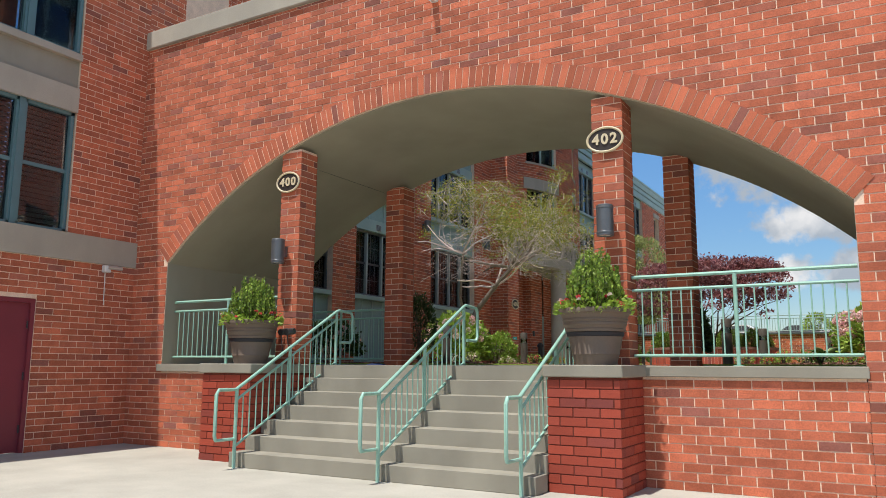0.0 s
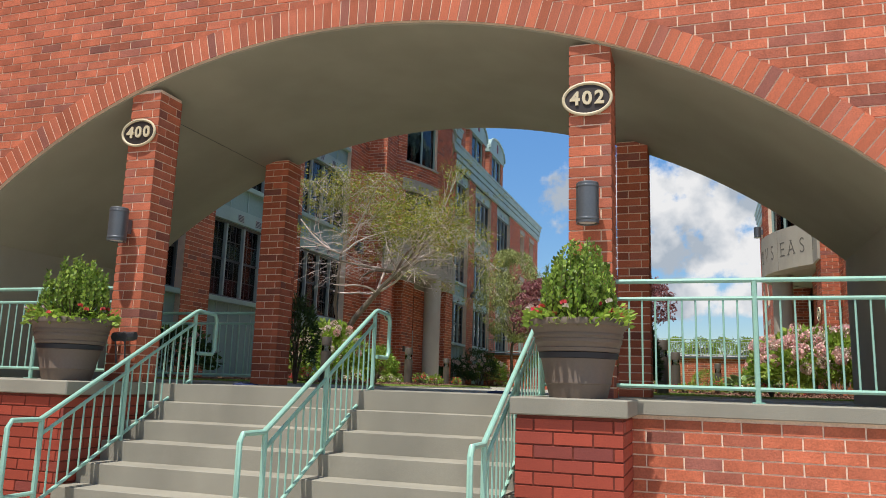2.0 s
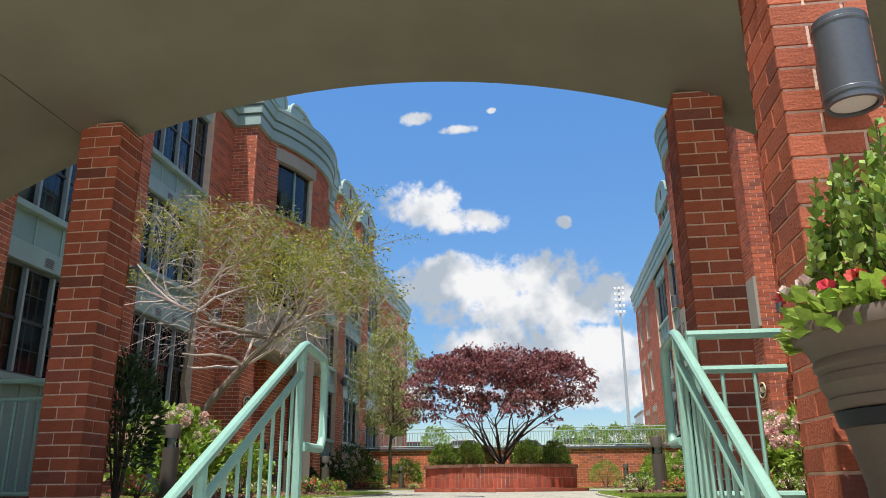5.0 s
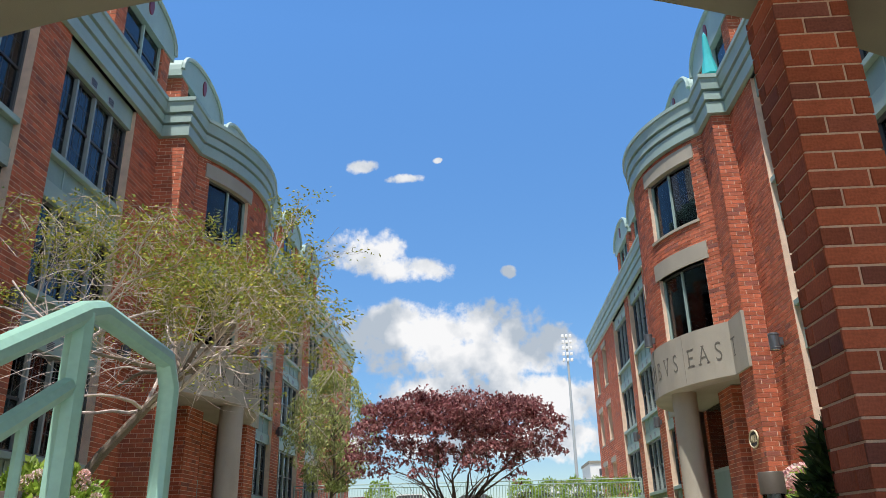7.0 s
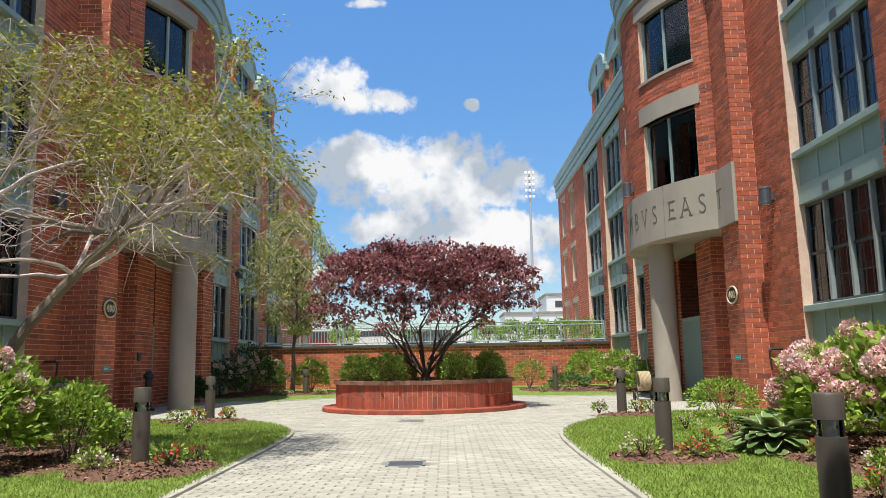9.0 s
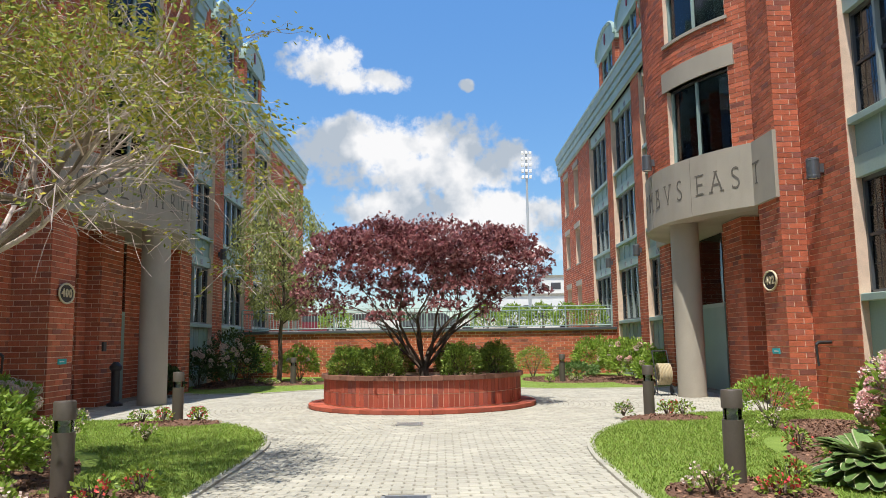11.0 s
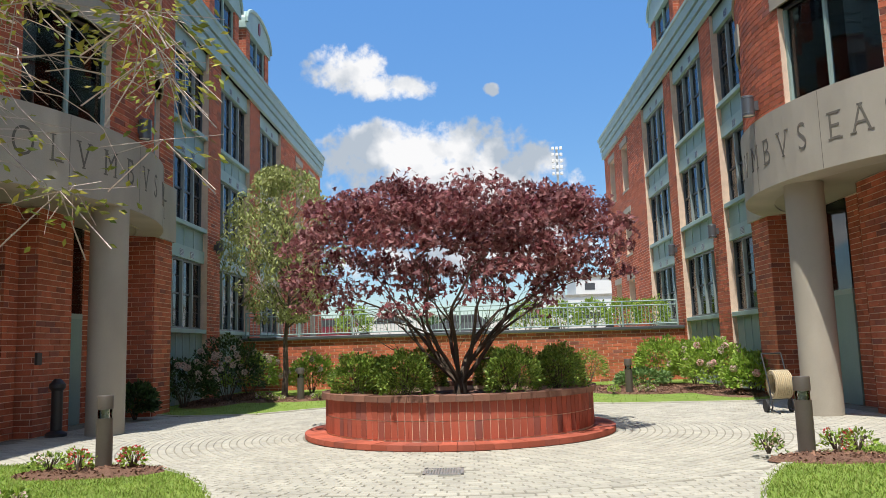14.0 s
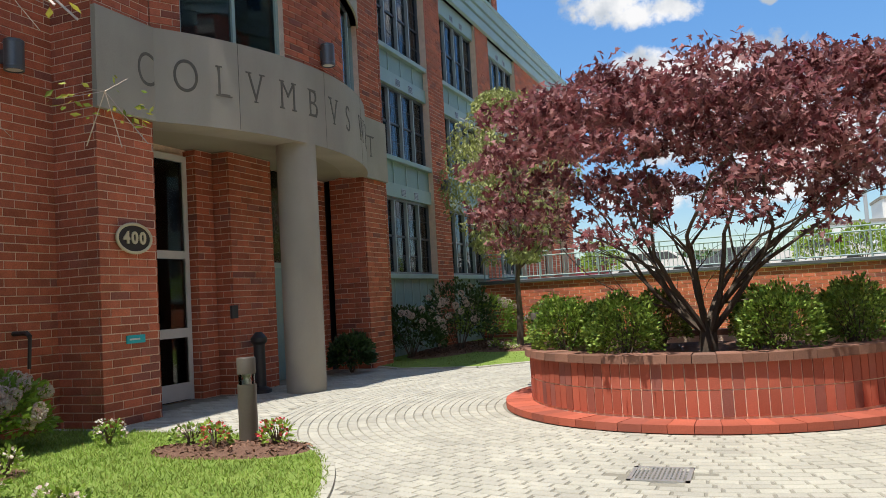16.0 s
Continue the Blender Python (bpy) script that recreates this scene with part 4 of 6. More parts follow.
def dormer(w, X, s, c):
    y0, y1, z0, z1 = c - 1.55, c + 1.55, 12.5, 14.75
    # arched head
    bm = bmesh.new()
    n = 20
    prof = [(c + 1.7 * math.cos(math.pi * i / n), 14.75 + 0.85 * math.sin(math.pi * i / n) ** 0.85) for i in range(n + 1)]
    prof = [(c + 1.7, 14.55)] + prof + [(c - 1.7, 14.55)]
    f = [bm.verts.new((X(0.38), y, z)) for y, z in prof]
    g = [bm.verts.new((X(3.0), y, z)) for y, z in prof]
    bm.faces.new(f); bm.faces.new(g[::-1])
    for i in range(len(f)):
        j = (i + 1) % len(f)
        bm.faces.new((f[i], g[i], g[j], f[j]))
    d = part("dormer", bm, TEAL_TRIM, w, "arched dormer with teal head and red brick jambs")
    # raised rim of the head
    bm = bmesh.new()
    add_tube(bm, [(X(0.36), y, z) for y, z in prof[1:-1]], 0.07, 6)
    part("rim", bm, TEAL_TRIM, d)
    bm = bmesh.new()
    add_lathe(bm, [(0, -0.02), (0.13, -0.02), (0.13, 0.02), (0, 0.02)], seg=20)
    bmesh.ops.transform(bm, matrix=Matrix.Translation((X(0.37), c, 15.15)) @ Matrix.Rotation(radians(90), 4, "Y") @ Matrix.Diagonal((2.0, 1, 1, 1)), verts=bm.verts)
    part("oval_vent", bm, DOOR_RED, d)
    for a, b in ((y0, y0 + 0.5), (y1 - 0.5, y1)):
        xa, xb = sorted((X(0.42), X(2.4)))
        brick_box("jamb", xa, xb, a, b, 12.5, 14.57, d, "nsw" if s > 0 else "nse")
    box("dormer_panel", X(0.5), X(0.6), y0 + 0.5, y1 - 0.5, 12.5, 13.02, TEAL, d)
    win = d
    box("window_frame", X(0.5), X(0.58), y0 + 0.5, y1 - 0.5, 13.02, 13.1, TEAL_TRIM, win)
    for y in (y0 + 0.5, c - 0.03, y1 - 0.56):
        box("mullion", X(0.48), X(0.58), y, y + 0.06, 13.1, 14.57, TEAL_TRIM, win)
    box("pane", X(0.54), X(0.545), y0 + 0.56, y1 - 0.56, 13.1, 14.57, GLASS, win)
    box("sash_bar", X(0.52), X(0.55), y0 + 0.56, y1 - 0.56, 13.8, 13.85, DARKMETAL, win)
    # near-black panel gives the dormer its unlit inside
    box("room", X(0.9), X(0.95), y0 + 0.5, y1 - 0.5, 12.5, 14.57, INSIDE_SHADE, win)


MULLION = material("mullion_paint", (0.30, 0.34, 0.33), 0.45, var=0.05, bump=0.02)
# dark tone: shade of the cut letters, and the band's joints
LETTER = material("letter_shade_and_joint", (0.15, 0.135, 0.11), 0.95, var=0.15, bump=0.1)
west = wing("wing_west", -12.6, -1, 25.1, 32.8, 0.7, 0.85, ((12.8, 15.8), (16.8, 19.8), (20.8, 23.8), (34.3, 37.2), (38.3, 41.4), (42.7, 45.8)), 54.0,
            ((48.5, 49.7), (51.3, 52.5)), (16.3, 20.4, 24.5, 28.5, 32.3, 36.1, 39.9, 43.9), "COLVMBVS WEST")
east = wing("wing_east", 1.75, 1, 25.2, 32.9, 0.45, 1.15, ((12.7, 15.6), (16.65, 19.6), (20.65, 23.62), (33.0, 36.0), (37.0, 40.2), (41.1, 44.5)), 52.5,
            ((47.3, 48.5), (50.1, 51.3)), (15.2, 19.1, 23.0, 26.9, 30.8, 34.6, 38.4, 42.2), "COLVMBVS EAST")

# garden wall at the far end and the terrace behind it
gw = brick_box("garden_wall", -12.6, 1.75, 40.5, 40.9, PZ - 0.2, 3.0, None, "s", kind="structure", label="red brick garden wall with a dark coping")
box("wall_coping", -12.6, 1.75, 40.42, 41.0, 3.0, 3.1, GREYMETAL, bevel=0.01, kind="structure")
box("terrace", -60, 60, 41.0, 140, 2.6, 2.95, PAVEMENT, kind="structure", label="raised parking terrace behind the garden wall")

# round planter
bm = bmesh.new()
add_lathe(bm, [(0, PZ - 0.06), (2.04, PZ - 0.06), (2.04, PZ + 0.58), (1.8, PZ + 0.58), (1.8, PZ + 0.4), (0, PZ + 0.4)], (*PLANTER, 0), 72)
planter = part("planter_core", bm, MORTAR)
planter.name = "round_planter"
tagged(planter, "round raised planter of upright red bricks with brick coping", "planter")
bm = bmesh.new()
add_lathe(bm, [(0, PZ + 0.44), (1.0, PZ + 0.56), (1.82, PZ + 0.5)], (*PLANTER, 0), 48)
part("soil", bm, SOIL, planter, "dark bark mulch")


def ring_bricks(name, parent, r0, r1, z0, z1, n, mat=BRICK, gap=0.0035, jitter=0.003):
    rng = random.Random(n)
    for i in range(n):
        a, b = 2 * math.pi * i / n, 2 * math.pi * (i + 1) / n - gap
        j = rng.uniform(-jitter, jitter)
        vs = []
        for z in (z0, z1 + j):
            for r, t in ((r0, a), (r1 + j, a), (r1 + j, b), (r0, b)):
                vs.append((PLANTER[0] + r * math.cos(t), PLANTER[1] + r * math.sin(t), z))
        c = Vector(vs[1])
        mesh_object(name, [Vector(v) - c for v in vs], ((4, 5, 6, 7), (0, 1, 5, 4), (1, 2, 6, 5), (2, 3, 7, 6), (3, 0, 4, 7)), mat, parent).location = c


# floodlight mast on the sports ground beyond
def floodlight():
    f = empty("floodlight_mast", (9.3, 132.0, 2.9), "tall grey steel floodlight mast", "floodlight")
    tube("pole", [(0, 0, 0), (0, 0, 30)], 0.28, ALUMINIUM, f, r1=0.16)
    for i in range(5):
        for k in (-1, 0, 1):
            box("lamp_head", 0.62 * k - 0.22, 0.62 * k + 0.22, -0.4, 0.1, 25.5 + i, 25.95 + i, WHITEPAINT, f, bevel=0.05)


floodlight()

# ---- front building beside the gatehouse ----
fb = empty("corner_building", label="red brick corner building with grey belt course and teal windows", category="building")
FX = -11.6
xs0, xs1 = FX - 0.35, FX - 0.012
wallb = boxes("wall", [(xs0, xs1, -8, 5.98, 0, 3.05), (xs0, xs1, 7.14, 12.6, 0, 3.05), (xs0, xs1, 5.98, 7.14, 2.37, 3.05),
                       (xs0, xs1, 7.57, 8.9, 3.5, 8.6), (xs0, xs1, 8.9, 12.6, 3.5, 13), (xs0, xs1, -8, 3.4, 3.5, 9.3), (xs0, xs1, 3.4, 7.57, 9.0, 9.3)], MORTAR, fb)
brick_face(on_x(xs1, 1), -4, 8.95, 0, 3.05, wallb, hole=lambda a, b: [(5.98, 7.14)] if a < 2.37 else [], L=0.305)
brick_face(on_x(xs1, 1), 7.57, 8.9, 3.5, 8.6, wallb)
brick_face(on_x(xs1, 1), 8.9, 12.6, 7.0, 13, wallb, hole=lambda a, b: [(9.7, 10.8)] if 7.7 < a < 10.2 else [])
box("belt_course", FX - 0.3, FX + 0.03, -8, 8.93, 3.05, 3.5, SLAB, fb)
box("lintel_band", FX - 0.3, FX + 0.015, 3.4, 7.57, 5.55, 5.97, SLAB, fb)
box("panel", FX - 0.3, FX - 0.06, 3.4, 7.57, 5.97, 6.46, CONCRETE, fb)
box("sill", FX - 0.3, FX + 0.03, 3.4, 7.57, 6.46, 6.58, SLAB, fb)
TEALBLUE = material("teal_window_paint", (0.10, 0.19, 0.21), 0.4, var=0.06, bump=0.03)
BLIND = material("venetian_blind", (0.42, 0.44, 0.40), 0.7, var=0.05, bump=0.02)
for z0, z1 in ((3.5, 5.55), (6.58, 9.0)):
    for i, (a, b) in enumerate(((6.68, 7.55), (5.75, 6.62), (4.8, 5.69), (3.42, 4.74))):
        win = box("window", FX - 0.16, FX - 0.05, a, b, z0, z0 + 0.05, TEALBLUE, fb)
        boxes("window_frame", [(FX - 0.16, FX - 0.05, a, b, z1 - 0.06, z1), (FX - 0.16, FX - 0.05, a, a + 0.06, z0, z1), (FX - 0.16, FX - 0.05, b - 0.06, b, z0, z1),
                               (FX - 0.15, FX - 0.08, a, b, (z0 + z1) / 2 - 0.03, (z0 + z1) / 2 + 0.03)], TEALBLUE, win)
        box("pane", FX - 0.12, FX - 0.115, a + 0.05, b - 0.05, z0 + 0.05, z1 - 0.05, GLASS, win)
        if z0 < 4:
            for k in range(24):
                zz = z0 + 0.12 + k * 0.08
                box("blind_slat", FX - 0.23, FX - 0.19, a + 0.07, b - 0.07, zz, zz + 0.055, BLIND, win)
        # dark panel behind the blinds, coloured as room shade
        box("room", FX - 0.45, FX - 0.4, a, b, z0, z1, INSIDE_SHADE, win)
    box("mullion", FX - 0.17, FX - 0.03, 6.6, 6.7, z0, z1, TEALBLUE, fb)
wn = box("window", FX - 0.2, FX - 0.1, 9.7, 10.8, 7.8, 10.2, GLASS, fb)
rd = box("service_door", FX - 0.14, FX - 0.08, 6.05, 7.07, 0.01, 2.3, DOOR_RED, None, label="dark red steel service door in the corner building", category="door")
boxes("door_frame", [(FX - 0.2, FX - 0.03, 7.07, 7.14, 0.0, 2.37), (FX - 0.2, FX - 0.03, 5.98, 6.05, 0.0, 2.37), (FX - 0.2, FX - 0.03, 6.05, 7.07, 2.3, 2.37)], DOOR_RED, rd)
for z in (0.3, 1.1, 1.9):
    tube("hinge", [(FX - 0.07, 7.06, z), (FX - 0.07, 7.06, z + 0.12)], 0.012, DARKMETAL, rd)
box("latch", FX - 0.085, FX - 0.06, 6.1, 6.25, 1.3, 1.33, DARKMETAL, rd)
fl = empty("wall_spotlight", (FX, 8.3, 2.97), "small white twin wall light with hanging cord", "wall light")
box("mount", 0, 0.1, -0.06, 0.06, -0.06, 0.06, WHITEPAINT, fl, bevel=0.01)
tube("lamp_head", [(0.1, 0.0, 0.03), (0.14, 0.24, 0.02)], 0.035, ALUMINIUM, fl)
tube("cord", [(0.02, 0, -0.05), (0.02, 0.01, -0.62)], 0.008, WHITEPAINT, fl)

# ---- metal railings ----


def rail_panel(name, x0, x1, y, zb, posts, label, h=1.06, step=0.115):
    r = empty(name, (x0, y, zb), label, "railing", group="railings")
    L = x1 - x0
    for z, rr in ((h, 0.022), (h - 0.16, 0.018), (0.12, 0.018)):
        tube("rail", [(0, 0, z), (L, 0, z)], rr, RAIL, r)
    for p in posts:
        tube("post", [(p - x0, 0, 0), (p - x0, 0, h - 0.01)], 0.024, RAIL, r)
        box("foot_plate", p - x0 - 0.05, p - x0 + 0.05, -0.05, 0.05, 0, 0.012, RAIL, r)
    n = int(L / step)
    bal = None
    for i in range(1, n):
        x = L * i / n
        if any(abs(x - (p - x0)) < 0.03 for p in posts):
            continue
        if bal is None:
            bm = bmesh.new()
            add_tube(bm, [(0, 0, 0.12), (0, 0, h - 0.16)], 0.009, 6)
            bal = part("baluster", bm, RAIL, r)
            bal.location.x = x
        else:
            o = new("baluster", bal.data)
            o.parent, o.location = r, (x, 0, 0)
    return r


rail_panel("railing", JW + 0.02, -8.25, 9.12, 1.365, (-9.45,), "mint green painted steel railing on the low wall")
rail_panel("railing", -2.66, JE - 0.02, 9.12, 1.365, (-1.48,), "mint green painted steel railing on the low wall")
rail_panel("railing", -3.44, -3.02, 9.55, PZ, (-3.42,), "short mint green steel railing between the stair rail and the column", h=0.82)
rail_panel("railing", JW + 0.02, -8.3, 12.15, 1.365, (-9.45,), "mint green painted steel railing behind the arch")


def stair_rail(x, label):
    r = empty("stair_railing", (x, NOSE, 0.0), label, "handrail", group="stair railings")
    k = (PZ / 7) / 0.295
    y0, y1, H = -0.1, 2.02, 0.93

    def line(y, h):
        return (0, y, max(y, -0.0) * k + (PZ / 7 if y > 0 else PZ / 7) + h - 0.05)
    a, b = Vector(line(y0, H - 0.05)), Vector(line(y1, H - 0.2))
    pts = [(0, y0 - 0.32, 0.38), (0, y0 - 0.34, 0.44), (0, y0 - 0.34, a.z - 0.06), (0, y0 - 0.30, a.z), (0, y0 - 0.1, a.z), tuple(a), tuple(b),
           (0, y1 + 0.06, b.z + 0.02), (0, y1 + 0.38, b.z), (0, y1 + 0.42, b.z - 0.06), (0, y1 + 0.42, PZ + 0.42), (0, y1 + 0.37, PZ + 0.36), (0, y1 + 0.1, PZ + 0.36)]
    tube("handrail", pts, 0.023, RAIL, r, seg=10)
    tube("loop", [(0, y0 - 0.32, 0.38), (0, y0 + 0.02, 0.38)], 0.02, RAIL, r)
    a2, b2 = a + Vector((0, 0.03, -0.13)), b + Vector((0, 0, -0.13))
    a3, b3 = Vector((0, y0 + 0.02, 0.28)), Vector((0, y1, b.z - 0.80))
    tube("upper_rail", [a2, b2], 0.018, RAIL, r)
    tube("lower_rail", [a3, b3], 0.018, RAIL, r)
    for y, g in ((y0 + 0.02, 0), (0.95, PZ / 7 * 4), (y1, PZ)):
        f = (y - y0) / (y1 - y0)
        tube("post", [(0, y, g), (0, y, a.z + (b.z - a.z) * f)], 0.024, RAIL, r)
    n = 17
    for i in range(1, n):
        f = i / n
        if abs(f - 0.5) < 0.02:
            continue
        p, q = a3.lerp(b3, f), a2.lerp(b2, f)
        tube("baluster", [(0, p.y, p.z), (0, p.y, q.z)], 0.009, RAIL, r, seg=6)


stair_rail(-7.62, "mint green steel stair handrail along the west pier")
stair_rail(-5.30, "mint green steel stair handrail up the middle of the steps")
stair_rail(-3.46, "mint green steel stair handrail along the east pier")

# ---- signs and lamps ----


def text_mesh(body, size, depth, bold=0.0):
    cu = bpy.data.curves.new("text", "FONT")
    cu.body, cu.size, cu.extrude, cu.offset, cu.align_x, cu.align_y = body, size, depth, bold, "CENTER", "CENTER"
    tmp = new("tmp", cu)
    me = bpy.data.meshes.new_from_object(tmp.evaluated_get(bpy.context.evaluated_depsgraph_get()))
    bpy.data.objects.remove(tmp)
    return me


def oval_sign(m, body, w, h, label):
    """An oval plaque whose face looks along the pose's z axis."""
    s = empty("number_sign", (0, 0, 0), label, "sign", group="number signs")
    s.matrix_basis = m
    bm = bmesh.new()
    add_lathe(bm, [(0, 0), (0.5, 0), (0.5, 0.02), (0, 0.02)], seg=48)
    bmesh.ops.transform(bm, matrix=Matrix.Diagonal((w, h, 1, 1)), verts=bm.verts)
    part("plaque", bm, PLAQUE, s)
    bm = bmesh.new()
    ring = [(0.5 * w * math.cos(a), 0.5 * h * math.sin(a), 0.02) for a in (2 * math.pi * i / 48 for i in range(49))]
    add_tube(bm, ring, w * 0.036, 8)
    part("rim", bm, GOLD, s, "raised cream rim", smooth=True)
    for i, ch in enumerate(body):
        me = text_mesh(ch, h * 0.58, 0.009, h * 0.018)
        me.materials.clear(); me.materials.append(GOLD)
        t = new("numeral", me)
        t.parent, t.location = s, ((i - 1) * h * 0.37, 0, 0.024)
        t.scale = (1.02, 1, 1)
    return s


FACE_S = pose(0, 0, 0, 90, 0, 0)
oval_sign(Matrix.Translation((-8.07, 8.945, 4.22)) @ FACE_S, "400", 0.45, 0.31, "oval dark plaque with cream numerals on a brick column")
oval_sign(Matrix.Translation((-2.89, 8.945, 4.15)) @ FACE_S, "402", 0.45, 0.31, "oval dark plaque with cream numerals on a brick column")
LX, RX = -12.6 + 0.7, 1.75 - 0.45
oval_sign(Matrix.Translation((LX + 0.02, 25.62, 3.64)) @ pose(0, 0, 0, 90, 0, 90), "400", 0.56, 0.36, "oval dark plaque with cream numerals on the entrance pier")
oval_sign(Matrix.Translation((RX - 0.02, 25.72, 3.70)) @ pose(0, 0, 0, 90, 0, -90), "402", 0.56, 0.36, "oval dark plaque with cream numerals on the entrance pier")
for x, y, sgn in ((LX, 25.62, 1), (RX, 25.72, -1)):
    t = box("door_plate", x + sgn * 0.002, x + sgn * 0.02, y - 0.15, y + 0.15, 2.34, 2.44, TURQ, label="small green direction plate on the entrance pier", category="sign")
    box("lettering", x + sgn * 0.02, x + sgn * 0.023, y - 0.11, y + 0.06, 2.38, 2.40, WHITEPAINT, t)


def wall_lamp(m, label, r=0.102, h=0.38):
    """A cylinder lamp; the wall is behind it along y."""
    s = empty("wall_lamp", (0, 0, 0), label, "wall lamp", group="wall lamps")
    s.matrix_basis = m
    bm = bmesh.new()
    add_lathe(bm, [(0, h / 2), (r - 0.01, h / 2), (r, h / 2 - 0.01), (r, h / 2 - 0.03), (r + 0.004, h / 2 - 0.034), (r + 0.004, h / 2 - 0.045), (r, h / 2 - 0.05), (r, -h / 2 + 0.05),
                   (r + 0.004, -h / 2 + 0.045), (r + 0.004, -h / 2 + 0.03), (r, -h / 2 + 0.025), (r, -h / 2), (r - 0.015, -h / 2), (r - 0.015, -h / 2 + 0.03), (0, -h / 2 + 0.03)], (0, -r - 0.06, 0), 32)
    part("housing", bm, GREYMETAL, s, smooth=True)
    bm = bmesh.new()
    add_lathe(bm, [(0, -h / 2 + 0.012), (r - 0.02, -h / 2 + 0.012), (r - 0.02, -h / 2 + 0.02), (0, -h / 2 + 0.02)], (0, -r - 0.06, 0), 24)
    part("lens", bm, WHITEPAINT, s)
    box("bracket", -0.05, 0.05, -0.09, 0.0, -0.08, 0.08, GREYMETAL, s)
    return s


wall_lamp(Matrix.Translation((-8.10, 8.95, 3.10)), "charcoal cylinder wall lamp on the brick column")
wall_lamp(Matrix.Translation((-2.87, 8.95, 3.10)), "charcoal cylinder wall lamp on the brick column")
EASTW, WESTW = pose(0, 0, 0, 0, 0, -90), pose(0, 0, 0, 0, 0, 90)
for y in (24.45, 16.1, 20.1, 36.5, 40.7):
    wall_lamp(Matrix.Translation((1.75, y, 5.55)) @ EASTW, "grey square-armed wall lamp on a brick pier of the east wing", 0.11, 0.36)
for y in (24.45, 20.3, 37.75, 42.05):
    wall_lamp(Matrix.Translation((-12.6, y, 5.75)) @ WESTW, "dark cylinder wall lamp on a brick pier of the west wing", 0.11, 0.36)
wall_lamp(Matrix.Translation((-12.6 + 1.5, 29.0, 6.75)) @ WESTW, "dark cylinder wall lamp on the curved bay", 0.11, 0.36)
wall_lamp(Matrix.Translation((1.75 - 1.6, 29.05, 6.75)) @ EASTW, "grey cylinder wall lamp on the curved bay", 0.11, 0.36)
# security camera on the gatehouse
sc = empty("security_camera", (-5.36, 8.9, 6.62), "small white security camera above the arch", "camera")
box("bracket", -0.05, 0.05, -0.09, 0.012, -0.05, 0.05, WHITEPAINT, sc, bevel=0.01)
tube("body", [(0, -0.08, -0.02), (0.02, -0.17, -0.05)], 0.045, WHITEPAINT, sc)
# fire department inlet behind the west pot
fi = empty("fire_inlet", (-7.95, 8.95, 1.86), "dark iron twin fire hose inlet on the brick column", "hydrant")
tube("pipe", [(0, 0, 0), (-0.0, -0.12, 0.0), (0.05, -0.14, 0.0), (0.22, -0.14, 0.01)], 0.035, DARKMETAL, fi)
for dx in (0.05, 0.17):
    tube("coupling", [(dx, -0.10, 0.0), (dx, -0.26, -0.02)], 0.05, DARKMETAL, fi)
    tube("chain", [(dx, -0.24, -0.04), (dx + 0.02, -0.22, -0.3)], 0.008, DARKMETAL, fi)

# ---- leaves, flowers and trees ----


def leaf_mesh(name, items, mat, parent=None, kind="", lobes=1, label="", width=0.5, category="", cup=0.15):
    """items: (place, direction, size). Each leaf is a small folded blade, or several from one stalk."""
    rng = random.Random(len(items))
    V, F = [], []
    for p, d, size in items:
        d = Vector(d)
        if d.length < 1e-4:
            d = Vector((0, 0, 1))
        d.normalize()
        side = d.cross(Vector((rng.uniform(-1, 1), rng.uniform(-1, 1), rng.uniform(-1, 1))))
        if side.length < 1e-3:
            side = d.orthogonal()
        side.normalize()
        nrm = d.cross(side)
        p = Vector(p)
        base = len(V)
        for k in range(lobes):
            a = (k - (lobes - 1) / 2) * 0.75
            e = d * math.cos(a) + side * math.sin(a)
            s2 = nrm.cross(e)
            sz = size * (1 if k == (lobes - 1) / 2 else 0.8)
            n = len(V)
            w = width * sz * 0.5 * (1 if lobes == 1 else 0.6)
            V.extend([p, p + e * sz * 0.5 + s2 * w - nrm * cup * w, p + e * sz, p + e * sz * 0.5 - s2 * w - nrm * cup * w, p + e * sz * 0.5])
            if lobes == 1:
                F.extend([(n, n + 1, n + 4), (n + 1, n + 2, n + 4), (n + 2, n + 3, n + 4), (n + 3, n, n + 4)])
            else:
                if k:
                    n0 = base
                else:
                    n0 = n
                F.extend([(n0, n + 1, n + 2), (n0, n + 2, n + 3)])
    return mesh_object(name, V, F, mat, parent, label, kind=kind, category=category)


def grow(p, d, length, r, depth, rng, out, tips, spread=0.6, bend=0.25, lift=0.05, kids=(2, 4), shrink=0.68, seg=5):
    """Branches as (points, first radius, last radius); tips collect the outer stretches."""
    pts = [Vector(p)]
    d = Vector(d).normalized()
    for _ in range(seg):
        d = (d + Vector((rng.gauss(0, bend), rng.gauss(0, bend), rng.gauss(0, bend) + lift)) * 0.5).normalized()
        pts.append(pts[-1] + d * (length / seg))
    r1 = r * 0.55
    out.append((pts, r, r1))
    if depth <= 0:
        tips.extend((q, d) for q in pts[1:])
        return
    n = rng.randint(*kids)
    for i in range(n):
        f = rng.uniform(0.35, 1.0) if i else 1.0
        q = pts[min(int(f * seg), seg)]
        axis = Vector((rng.gauss(0, 1), rng.gauss(0, 1), rng.gauss(0, 0.7)))
        nd = (d + axis.normalized() * spread * rng.uniform(0.6, 1.3)).normalized()
        grow(q, nd, length * shrink * rng.uniform(0.75, 1.15), r1 * (0.95 if i == 0 else 0.75), depth - 1, rng, out, tips, spread, bend, lift, kids, shrink, seg)


